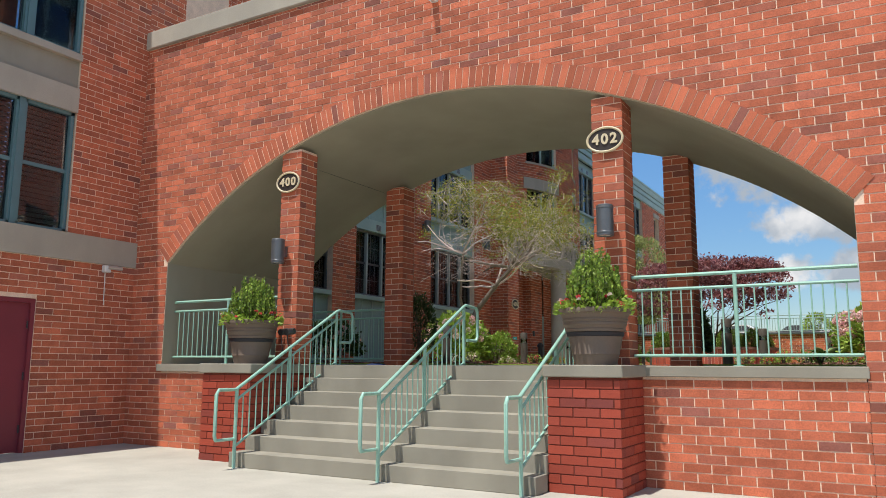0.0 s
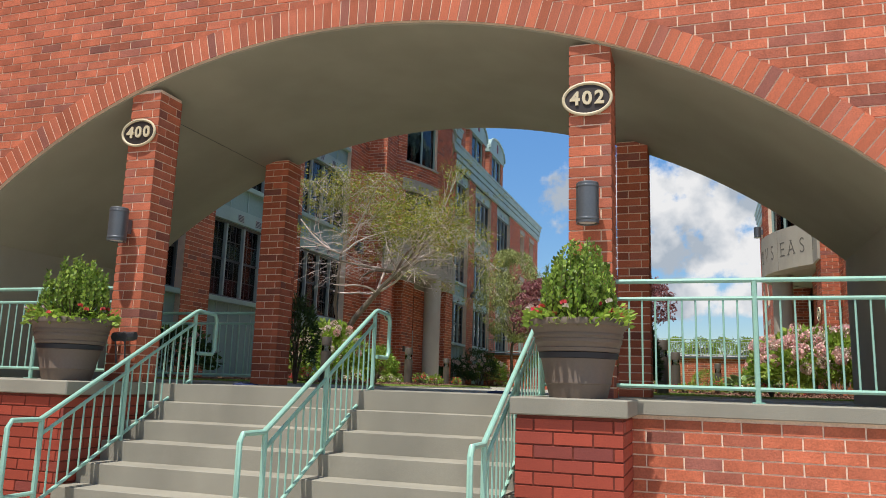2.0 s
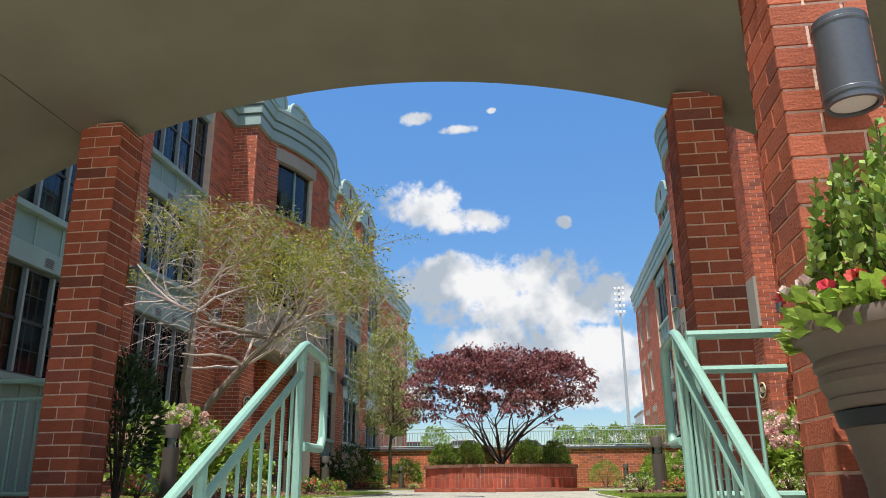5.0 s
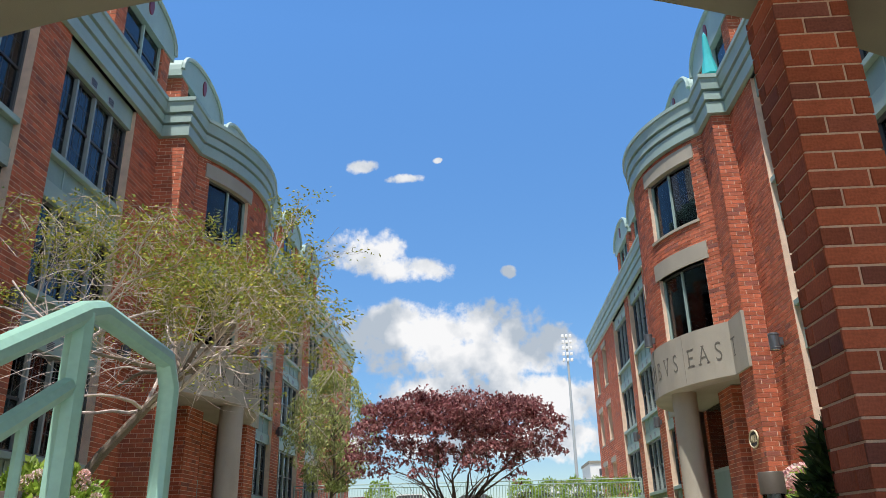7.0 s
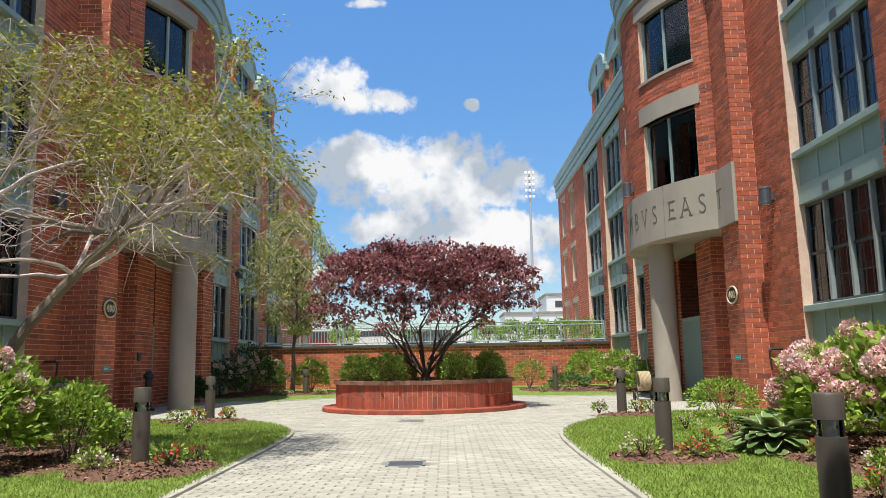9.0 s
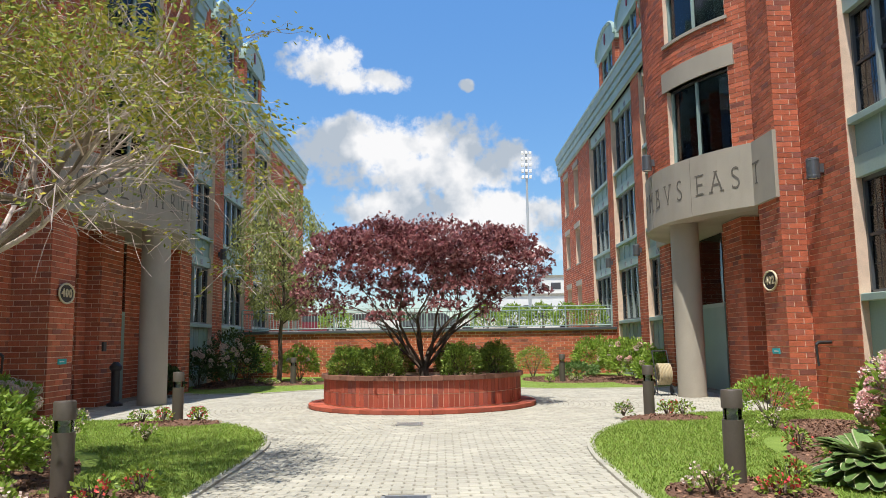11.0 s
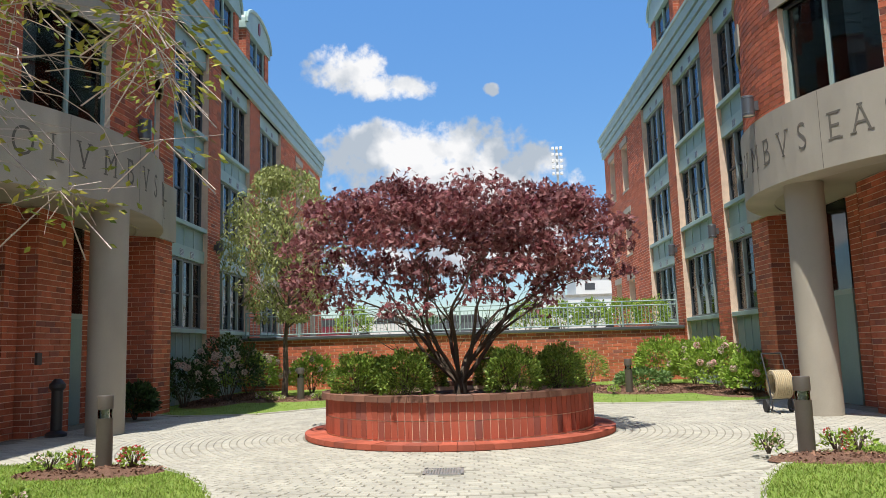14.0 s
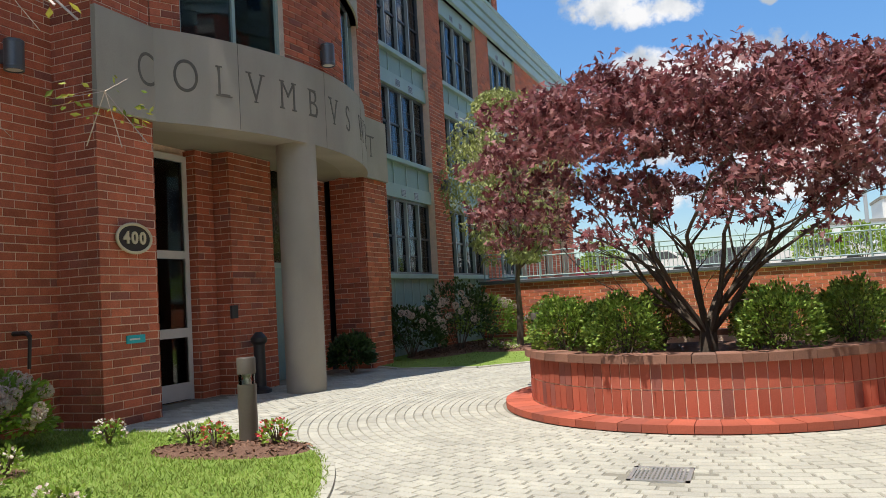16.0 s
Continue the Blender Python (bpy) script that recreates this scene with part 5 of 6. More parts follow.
def branch_mesh(name, branches, mat, parent, seg=6, kind=""):
    bm = bmesh.new()
    for pts, r0, r1 in branches:
        add_tube(bm, pts, r0, seg if r0 > 0.012 else 3, r1)
    return part(name, bm, mat, parent, smooth=True, kind=kind)


def bush(name, at, rx, ry, h, mat, label, n=900, leaf=0.05, flowers=None, fcol=PINK, fsize=0.16, seed=1, category="shrub", blob=0.1, group="", lobes=1, width=0.55):
    """A rounded leafy shrub with stems, leaves through its outer half and, if wanted, flower heads."""
    rng = random.Random(seed)
    b = empty(name, at, label, category, group)
    off = Vector((rng.uniform(0, 50), rng.uniform(0, 50), 0))
    items = []
    for _ in range(n):
        t, z = rng.uniform(0, 2 * math.pi), rng.uniform(-0.35, 1)
        rr = math.sqrt(1 - z * z)
        d = Vector((rr * math.cos(t), rr * math.sin(t), z))
        lump = 1 + blob * 3.2 * (noise.noise(d * 2.6 + off))
        k = rng.uniform(0.55, 1.0) ** 0.5 * lump
        p = Vector((d.x * rx * k, d.y * ry * k, max(h * (0.42 + 0.58 * d.z * k), 0.03)))
        items.append((p, d + Vector((rng.gauss(0, 0.5), rng.gauss(0, 0.5), rng.gauss(0.25, 0.5))), leaf * rng.uniform(0.7, 1.3)))
    leaf_mesh("leaf", items, mat, b, "stuff", lobes=lobes, width=width)
    stems = []
    for _ in range(14):
        t = rng.uniform(0, 2 * math.pi)
        q = Vector((math.cos(t) * rx * 0.6, math.sin(t) * ry * 0.6, h * 0.75))
        stems.append(([Vector((q.x * 0.1, q.y * 0.1, 0)), Vector((q.x * 0.5, q.y * 0.5, h * 0.35)), q], 0.012, 0.005))
    branch_mesh("stem", stems, BARK, b, kind="stuff")
    if flowers:
        for i in range(flowers):
            t, z = rng.uniform(0, 2 * math.pi), rng.uniform(-0.05, 0.95)
            rr = math.sqrt(1 - z * z)
            d = Vector((rr * math.cos(t), rr * math.sin(t), z))
            lump = 1 + blob * 3.2 * noise.noise(d * 2.6 + off)
            c = Vector((d.x * rx * lump, d.y * ry * lump, h * (0.42 + 0.58 * d.z * lump)))
            its = []
            m = 150 if fsize > 0.1 else 12
            for _ in range(m):
                e = Vector((rng.gauss(0, 1), rng.gauss(0, 1), rng.gauss(0, 1))).normalized()
                its.append((c + e * fsize * 0.42, e + Vector((rng.gauss(0, 0.6), rng.gauss(0, 0.6), rng.gauss(0, 0.6))), fsize * (0.22 if m > 20 else 0.42)))
            col = fcol if not isinstance(fcol, tuple) else rng.choice(fcol)
            leaf_mesh("flower", its, col, b, width=1.1)
    return b


def pot(x, y, seed, label):
    p = empty("planter_pot", (x, y, 1.37), label, "planter", group="pots on the stair piers")
    bm = bmesh.new()
    add_lathe(bm, [(0, 0), (0.235, 0), (0.262, 0.11), (0.268, 0.115), (0.27, 0.135), (0.268, 0.14), (0.305, 0.315)], seg=48)
    part("body", bm, POT, p, "taupe resin body", smooth=True)
    bm = bmesh.new()
    add_lathe(bm, [(0.305, 0.315), (0.318, 0.32), (0.328, 0.362), (0.32, 0.368)], seg=48)
    part("band", bm, POTBAND, p, "black painted band", smooth=True)
    bm = bmesh.new()
    add_lathe(bm, [(0.318, 0.366), (0.336, 0.372), (0.342, 0.40), (0.336, 0.405), (0.352, 0.44), (0.358, 0.445), (0.36, 0.47), (0.355, 0.475), (0.36, 0.49), (0.368, 0.495), (0.37, 0.51), (0.365, 0.52), (0.385, 0.565), (0.40, 0.575), (0.415, 0.58), (0.42, 0.605), (0.412, 0.63), (0.39, 0.635), (0.37, 0.60), (0.36, 0.56), (0, 0.57)], seg=48)
    part("rim", bm, POT, p, "stepped rolled rim", smooth=True)
    rng = random.Random(seed)
    s = empty("boxwood", (x, y, 1.37 + 0.57), "bushy upright boxwood with bright tips in the pot", "shrub", "pot plants")
    items = []
    stems = []
    for _ in range(84):
        t, k = rng.uniform(0, 2 * math.pi), rng.uniform(0, 1) ** 0.5
        top = Vector((math.cos(t) * 0.31 * k, math.sin(t) * 0.31 * k, 0.64 * (1 - 0.42 * k * k) + rng.uniform(-0.08, 0.14)))
        low = Vector((top.x * 0.35, top.y * 0.35, 0.0))
        mid = low.lerp(top, 0.45) + Vector((top.x * 0.5, top.y * 0.5, 0))
        stems.append(([low, mid, top], 0.006, 0.002))
        d = (top - mid).normalized()
        for j in range(64):
            f = (j + 0.5) / 64
            q = low.lerp(mid, f * 2) if f < 0.5 else mid.lerp(top, f * 2 - 1)
            if f < 0.12:
                continue
            a = j * 2.4
            e = Vector((math.cos(a), math.sin(a), 0.7))
            items.append((q, e + d * 0.4, rng.uniform(0.034, 0.052)))
    leaf_mesh("leaf", items, LEAF_BOX, s, "stuff", width=0.72)
    branch_mesh("stem", stems, BARK, s, kind="stuff")
    f = empty("flower_ring", (x, y, 1.37 + 0.57), "trailing pink and white annuals round the pot rim", "flowers", "pot plants")
    items = []
    for _ in range(620):
        t = rng.uniform(0, 2 * math.pi)
        r = rng.uniform(0.27, 0.42)
        items.append(((math.cos(t) * r, math.sin(t) * r, rng.uniform(0, 0.13) * (1 + noise.noise(Vector((t * 2, seed, 0))) * 1.3)), (math.cos(t), math.sin(t), rng.uniform(-0.3, 0.9)), rng.uniform(0.05, 0.09)))
    leaf_mesh("leaf", items, LEAF_LIME, f, "stuff", width=0.6)
    for i in range(26):
        t = rng.uniform(0, 2 * math.pi)
        r = rng.uniform(0.30, 0.46)
        c = Vector((math.cos(t) * r, math.sin(t) * r, rng.uniform(0.08, 0.2)))
        leaf_mesh("flower", [(c, (rng.gauss(0, 1), rng.gauss(0, 1), 0.6 + rng.random()), 0.035) for _ in range(9)], rng.choice((RED, RED, WHITE)), f, width=1.2)


pot(-2.90, 8.42, 3, "large taupe resin pot with black band on the east pier")
pot(-8.22, 8.42, 4, "large taupe resin pot with black band on the west pier")

# maple in the round planter
rng = random.Random(11)
maple = empty("maple_tree", (-5.3, 27.7, PZ + 0.5), "spreading dark red Japanese maple in the round planter", "tree")
branches, tips = [], []
branches.append(([Vector((0, 0, -0.05)), Vector((0.0, 0, 0.2)), Vector((0, 0, 0.38))], 0.11, 0.10))
for i in range(11):
    t = 2 * math.pi * i / 11 + rng.uniform(-0.25, 0.25)
    out = rng.uniform(0.35, 0.95)
    d = Vector((math.cos(t) * out * 1.25, math.sin(t) * out * 0.95, 1.0))
    grow((math.cos(t) * 0.05, math.sin(t) * 0.05, rng.uniform(0.2, 0.4)), d, rng.uniform(1.1, 1.4), 0.04, 3, rng, branches, tips, spread=0.62, bend=0.17, lift=0.03, kids=(2, 3), shrink=0.66)


def in_maple(p):
    r = math.hypot(p.x / 2.65, p.y / 2.35)
    top = 3.38 + 0.3 * noise.noise(p * 1.5) - 0.3 * r ** 2 - 0.75 * r ** 6
    low = 1.75 - 0.4 * r + 0.35 * noise.noise(p * 1.9 + Vector((5, 0, 0)))
    return r < 1.02 + 0.2 * noise.noise(Vector((p.x, p.y, 3)) * 1.7) and low < p.z < top


branches = [b for b in branches if b[1] > 0.024 or in_maple(b[0][2]) or b[0][0].z < 1.7]
branch_mesh("trunk", [b for b in branches if b[1] > 0.02], BARK, maple)
branch_mesh("twig", [b for b in branches if b[1] <= 0.02], BARK, maple, kind="stuff")
items = []
for p, d in tips:
    if in_maple(p):
        for _ in range(2):
            items.append((p + Vector((rng.gauss(0, 0.08), rng.gauss(0, 0.08), rng.gauss(0, 0.06))), (rng.gauss(0, 1), rng.gauss(0, 1), rng.gauss(-0.1, 0.4)), rng.uniform(0.07, 0.11)))
items = rng.sample(items, min(len(items), 5200))
pads = []
for _ in range(170):
    a, k = rng.uniform(0, 2 * math.pi), math.sqrt(rng.random())
    pads.append((Vector((math.cos(a) * 2.6 * k, math.sin(a) * 2.3 * k, 3.3 - 0.25 * k * k - 0.55 * k ** 6 - abs(rng.gauss(0, 0.55)))), rng.uniform(0.22, 0.5)))
for c, r in pads:
    for _ in range(int(330 * r)):
        a, k = rng.uniform(0, 2 * math.pi), math.sqrt(rng.random())
        p = c + Vector((math.cos(a) * r * k, math.sin(a) * r * k, 0.06 * rng.gauss(0, 1) + 0.08 * (1 - k)))
        if p.z > 1.2:
            items.append((p, (math.cos(a) + rng.gauss(0, 0.5), math.sin(a) + rng.gauss(0, 0.5), rng.gauss(-0.2, 0.35)), rng.uniform(0.05, 0.078)))
leaf_mesh("crown", items, LEAF_RED, maple, "stuff", lobes=5, width=0.7)

# boxwood balls round the maple
rng = random.Random(21)
for i, (x, y, s) in enumerate(((-6.8, 26.95, 0.5), (-6.05, 26.35, 0.5), (-4.55, 26.35, 0.52), (-3.85, 26.95, 0.52), (-5.9, 28.3, 0.5), (-4.7, 28.35, 0.5), (-6.7, 28.3, 0.45), (-3.8, 28.4, 0.45))):
    bush("boxwood", (x, y, PZ + 0.5), s * 0.74, s * 0.74, s * 1.46, LEAF_BOX, "clipped round boxwood on the planter's mulch", n=3800, leaf=0.045, seed=30 + i, blob=0.09, group="boxwoods in the planter")

# the tree with bare twigs and olive leaves on the southwest lawn
rng = random.Random(5)
olive = empty("leaning_tree", (-10.45, 18.9, PZ), "leaning small tree, half bare with olive leaves", "tree")
trunk = [Vector((0, 0, 0)), Vector((0.05, -0.03, 0.5)), Vector((0.2, 0.0, 1.05)), Vector((0.55, 0.02, 1.6)), Vector((1.1, 0.0, 2.2)), Vector((1.6, 0.0, 2.7))]
branches, tips = [(trunk, 0.095, 0.06)], []
side = [trunk[2], Vector((0.15, -0.3, 1.9)), Vector((0.3, -0.5, 2.5)), Vector((0.35, -0.5, 3.1))]
branches.append((side, 0.04, 0.03))
for base, r, n in ((trunk[5], 0.036, 7), (trunk[4], 0.03, 5), (side[3], 0.026, 5)):
    for i in range(n):
        t = 2 * math.pi * (i + rng.uniform(0, 0.7)) / n
        d = Vector((math.cos(t) * 1.05 + 0.1, math.sin(t) * 0.9, rng.uniform(0.05, 1.1)))
        grow(base, d, rng.uniform(1.1, 1.65), r, 3, rng, branches, tips, spread=0.6, bend=0.26, lift=0.02, kids=(3, 4), shrink=0.72)


def in_olive(p):
    q = p - Vector((1.85, 0.1, 3.75))
    return (q.x / 2.95) ** 2 + (q.y / 2.3) ** 2 + (q.z / (1.9 if q.z > 0 else 1.35)) ** 2 < 1.05 + 0.5 * noise.noise(p * 1.1)


branches = [b for b in branches if b[1] > 0.024 or in_olive(b[0][-1])]
for _ in range(230):
    a, k = rng.uniform(0, 2 * math.pi), rng.uniform(0.15, 0.95)
    p = Vector((1.4 + 2.0 * k * math.cos(a), 1.7 * k * math.sin(a), rng.uniform(2.5, 3.9)))
    d = Vector((math.cos(a), math.sin(a), rng.uniform(-0.1, 0.35)))
    pts = [p]
    for _ in range(6):
        d = (d + Vector((rng.gauss(0, 0.25), rng.gauss(0, 0.25), rng.gauss(-0.1, 0.22)))).normalized()
        pts.append(pts[-1] + d * rng.uniform(0.1, 0.2))
    branches.append((pts, 0.005, 0.002))
branch_mesh("trunk", [b for b in branches if b[1] > 0.03], PALE_BARK, olive, seg=10)
branch_mesh("twig", [b for b in branches if b[1] <= 0.03 and b[0][-1].x > -1.5], TWIG, olive, kind="stuff")
items, tuft = [], []
for p, d in tips:
    if in_olive(p) and rng.random() < (0.85 if p.z > 3.3 else 0.25) and noise.noise(p * 1.4) > -0.45 and (p.x > -0.2 or p.z > 3.6 or rng.random() < 0.3):
        for _ in range(7 if p.z > 3.2 else 2):
            items.append((p + Vector((rng.gauss(0, 0.09), rng.gauss(0, 0.09), rng.gauss(0, 0.06))), (rng.gauss(0, 1), rng.gauss(0, 1), rng.gauss(-0.4, 0.5)), rng.uniform(0.045, 0.078)))
items = rng.sample(items, min(len(items), 15000))
shoots = []
for _ in range(170):
    x, y = rng.uniform(-0.7, 3.8), rng.gauss(0, 0.9)
    c = Vector((x, y, 5.4 - 0.115 * max(x, 0) ** 2 - 0.2 * y * y - abs(rng.gauss(0, 0.6))))
    r = rng.uniform(0.2, 0.42)
    for _ in range(3):
        a = rng.uniform(0, 2 * math.pi)
        shoots.append(([c + Vector((-0.3 * math.cos(a), -0.3 * math.sin(a), -0.3)), c, c + Vector((r * math.cos(a), r * math.sin(a), rng.uniform(-0.12, 0.05)))], 0.005, 0.002))
    for _ in range(int(130 * r)):
        a, k = rng.uniform(0, 2 * math.pi), math.sqrt(rng.random())
        p = c + Vector((math.cos(a) * r * k, math.sin(a) * r * k, rng.gauss(0, 0.07) - 0.1 * k))
        items.append((p, (math.cos(a) + rng.gauss(0, 0.6), math.sin(a) + rng.gauss(0, 0.6), rng.gauss(-0.45, 0.35)), rng.uniform(0.05, 0.082)))
branch_mesh("twig", shoots, TWIG, olive, kind="stuff")
leaf_mesh("crown", items, LEAF_OLIVE, olive, "stuff", width=0.42)

# slender tree before the west wing
rng = random.Random(8)
slim = empty("slender_tree", (-10.1, 36.0, PZ), "slender grey-green weeping tree by the garden wall", "tree")
branches, tips = [([Vector((0, 0, 0)), Vector((0.05, 0, 0.8)), Vector((0.02, 0.05, 1.6)), Vector((0.15, 0, 2.6)), Vector((0.1, 0, 4.8))], 0.10, 0.03)], []
for i in range(26):
    z = 1.5 + 3.2 * rng.random()
    t = rng.uniform(0, 2 * math.pi)
    grow((0.08, 0.02, z), (math.cos(t), math.sin(t), 1.0), rng.uniform(0.8, 1.2), 0.025, 2, rng, branches, tips, spread=0.6, bend=0.25, lift=0.0, kids=(2, 4), shrink=0.7)
branch_mesh("trunk", [b for b in branches if b[1] > 0.022], BARK, slim)
branch_mesh("twig", [b for b in branches if b[1] <= 0.022], TWIG, slim, kind="stuff")
items = []
for _ in range(20000):
    t, k, z = rng.uniform(0, 2 * math.pi), rng.random() ** 0.5, rng.uniform(2.1, 6.3)
    w = 1.75 * math.sin(math.pi * min(max((z - 1.7) / 4.9, 0), 1)) ** 0.7
    p = Vector((math.cos(t) * w * k, math.sin(t) * w * k, z))
    if noise.noise(p * 1.4) > -0.02:
        items.append((p, (rng.gauss(0, 0.5), rng.gauss(0, 0.5), -0.6), rng.uniform(0.10, 0.16)))
leaf_mesh("crown", items, LEAF_WILLOW, slim, "stuff", width=0.38)

# shrubs along the wings
GZ = PZ + 0.02
bush("hydrangea", (0.4, 18.1, GZ), 1.4, 1.4, 1.32, LEAF_LIME, "large hydrangea with pink flower heads beside the east wing", n=5200, leaf=0.12, flowers=165, fcol=(PINK, PINK, WHITE), fsize=0.19, seed=1, width=0.6)
bush("hydrangea", (0.75, 20.2, GZ), 0.9, 0.9, 1.15, LEAF_LIME, "hydrangea with pink flower heads beside the east wing", n=2200, leaf=0.12, flowers=28, fcol=(PINK, WHITE), fsize=0.18, seed=2)


def hosta(x, y, label, n=95):
    """Broad arching blades with a pale margin, from one crown."""
    rng = random.Random(3)
    h = empty("hosta", (x, y, GZ), label, "plant")
    for name, mat, grow_w, up in (("leaf", HOSTA, 0.0, 0.003), ("leaf_margin", HOSTA_EDGE, 0.013, 0.0)):
        r2 = random.Random(4)
        V, F = [], []
        for i in range(n):
            a, tilt = r2.uniform(0, 2 * math.pi), r2.uniform(0.15, 1.15)
            L, w = r2.uniform(0.45, 0.72), r2.uniform(0.06, 0.09)
            e, f = Vector((math.cos(a), math.sin(a), 0)), Vector((-math.sin(a), math.cos(a), 0))
            k = len(V)
            for j in range(7):
                t = j / 6
                bend = tilt - 1.5 * t
                p = e * (L * (t * 0.85) * math.cos(tilt * 0.6)) + Vector((0, 0, 0.04 + L * (math.sin(tilt) * t * 1.15 - 0.5 * t * t) + up))
                ww = w * math.sin(math.pi * min(max(t * 0.86 + 0.05, 0), 1)) ** 0.8 + (grow_w if 0 < j < 6 else 0)
                p.z = max(p.z, 0.03 + up)
                V.extend([p - f * ww + Vector((0, 0, 0.25 * ww)), p, p + f * ww + Vector((0, 0, 0.25 * ww))])
            for j in range(6):
                b = k + 3 * j
                F.extend([(b, b + 1, b + 4, b + 3), (b + 1, b + 2, b + 5, b + 4)])
        mesh_object(name, V, F, mat, h, kind="stuff", smooth=True)


hosta(-1.15, 18.3, "variegated hosta with pale leaf margins in the mulch bed", 150)
bush("shrub", (0.1, 23.4, GZ), 0.6, 0.6, 0.65, LEAF_LIME, "small bright green shrub beside the entrance", n=1500, leaf=0.06, seed=4)
# leaf colour darkened because this yew stands in shadow
bush("yew", (-2.7, 12.6, GZ), 0.23, 0.23, 0.92, LEAF_DARK_OR_SHADED, "upright yew with shade-darkened leaves beside the east rear column", n=2600, leaf=0.09, seed=5, width=0.3)
bush("hydrangea", (-9.95, 17.7, GZ), 0.85, 0.8, 1.3, LEAF_LIME, "hydrangea with cream flower heads beside the west wing", n=3600, leaf=0.11, flowers=60, fcol=(WHITE, WHITE, PINK), fsize=0.15, seed=6)
bush("shrub", (-9.1, 18.5, GZ), 0.5, 0.5, 0.85, LEAF_LIME, "loose bright green shrub beside the west wing", n=2400, leaf=0.07, seed=7)
bush("shrub", (-10.9, 20.5, GZ), 0.6, 0.6, 0.9, LEAF_LIME, "loose bright green shrub in the mulch bed", n=1300, leaf=0.06, seed=8)
bush("hydrangea", (-11.9, 23.6, GZ), 0.55, 0.6, 0.8, LEAF_LIME, "pale flowering hydrangea beside the entrance pier", n=2400, leaf=0.08, flowers=70, fcol=(WHITE,), fsize=0.13, seed=9)
bush("yew", (-7.95, 12.72, GZ), 0.3, 0.3, 1.35, LEAF_DARK_OR_SHADED, "dark narrow evergreen behind the brick column", n=2600, leaf=0.07, seed=10, width=0.35)
# shade painted in: darker leaves than the sunlit hydrangeas
bush("hydrangea", (-11.6, 14.4, GZ), 0.8, 0.8, 1.0, LEAF_DARK_OR_SHADED, "hydrangea with shade-darkened leaves and mauve flower heads", n=1900, leaf=0.11, flowers=20, fcol=(PINK,), fsize=0.15, seed=11)
# the first two hydrangeas get dark leaves in place of wing shade
for i, (x, y, r, h, m, fl) in enumerate(((-12.0, 33.9, 0.75, 1.1, LEAF_DARK_OR_SHADED, 22), (-11.5, 35.6, 0.95, 1.6, LEAF_DARK_OR_SHADED, 26), (-11.6, 38.0, 0.9, 1.3, LEAF_LIME, 24), (-9.9, 38.6, 0.7, 1.1, LEAF_LIME, 10), (-11.9, 31.0, 0.4, 0.7, LEAF_DARK_OR_SHADED, 0))):
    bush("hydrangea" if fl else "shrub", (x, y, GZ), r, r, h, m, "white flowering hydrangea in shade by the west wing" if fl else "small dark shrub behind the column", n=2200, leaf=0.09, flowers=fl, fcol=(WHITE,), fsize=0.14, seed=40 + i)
bush("shrub", (-1.75, 38.2, GZ), 0.62, 0.62, 1.05, LEAF_BOX, "round clipped shrub by the garden wall", n=2400, leaf=0.05, seed=50, blob=0.05)
bush("shrub", (-0.55, 36.6, GZ), 0.7, 0.6, 0.5, HOSTA, "low variegated shrub in the mulch", n=1300, leaf=0.1, seed=51)
for i, (x, y, r, h, fl) in enumerate(((0.45, 38.4, 0.75, 1.3, 0), (1.0, 37.0, 0.7, 1.2, 12), (0.95, 34.9, 0.8, 1.2, 26), (1.2, 33.1, 0.7, 0.9, 12))):
    bush("hydrangea", (x, y, GZ), r, r, h, LEAF_LIME, "sunlit green hydrangea beside the east wing", n=2600, leaf=0.1, flowers=fl, fcol=(WHITE, PINK), fsize=0.15, seed=60 + i)

# ---- beds, flowers and bollards ----
BOLLARDS = ((-9.33, 24.4, 1), (-1.5, 24.3, 1), (-8.1, 18.0, 1), (-2.42, 18.2, 1), (-2.5, 14.3, 1), (-8.3, 14.4, 1), (-9.5, 35.3, 1), (-1.3, 34.6, 1))


def bollard(x, y, first=[]):
    m = Matrix.Translation((x, y, PZ))
    if first:
        o = copy_thing(first[0], m)
        return o
    b = empty("bollard_light", (x, y, PZ), "bronze painted round bollard light with a clear lens", "bollard light", "bollard lights")
    bm = bmesh.new()
    add_lathe(bm, [(0, 0), (0.09, 0), (0.09, 0.60), (0, 0.60)], seg=32)
    part("post", bm, BOLLARD, b, smooth=True)
    bm = bmesh.new()
    add_lathe(bm, [(0.078, 0.60), (0.078, 0.70), (0.074, 0.70), (0.074, 0.60)], seg=32)
    part("lens", bm, CLEAR, b, "clear ring lens", smooth=True)
    bm = bmesh.new()
    add_lathe(bm, [(0, 0.601), (0.07, 0.601), (0.062, 0.615), (0.03, 0.65), (0.03, 0.66), (0.066, 0.699), (0, 0.699)], seg=24)
    part("reflector", bm, WHITEPAINT, b, "silver reflector cone", smooth=True)
    bm = bmesh.new()
    add_lathe(bm, [(0, 0.70), (0.09, 0.70), (0.09, 0.845), (0.084, 0.855), (0, 0.855)], seg=32)
    part("cap", bm, BOLLARD, b, smooth=True)
    first.append(b)
    return b


for x, y, _ in BOLLARDS:
    bollard(x, y)


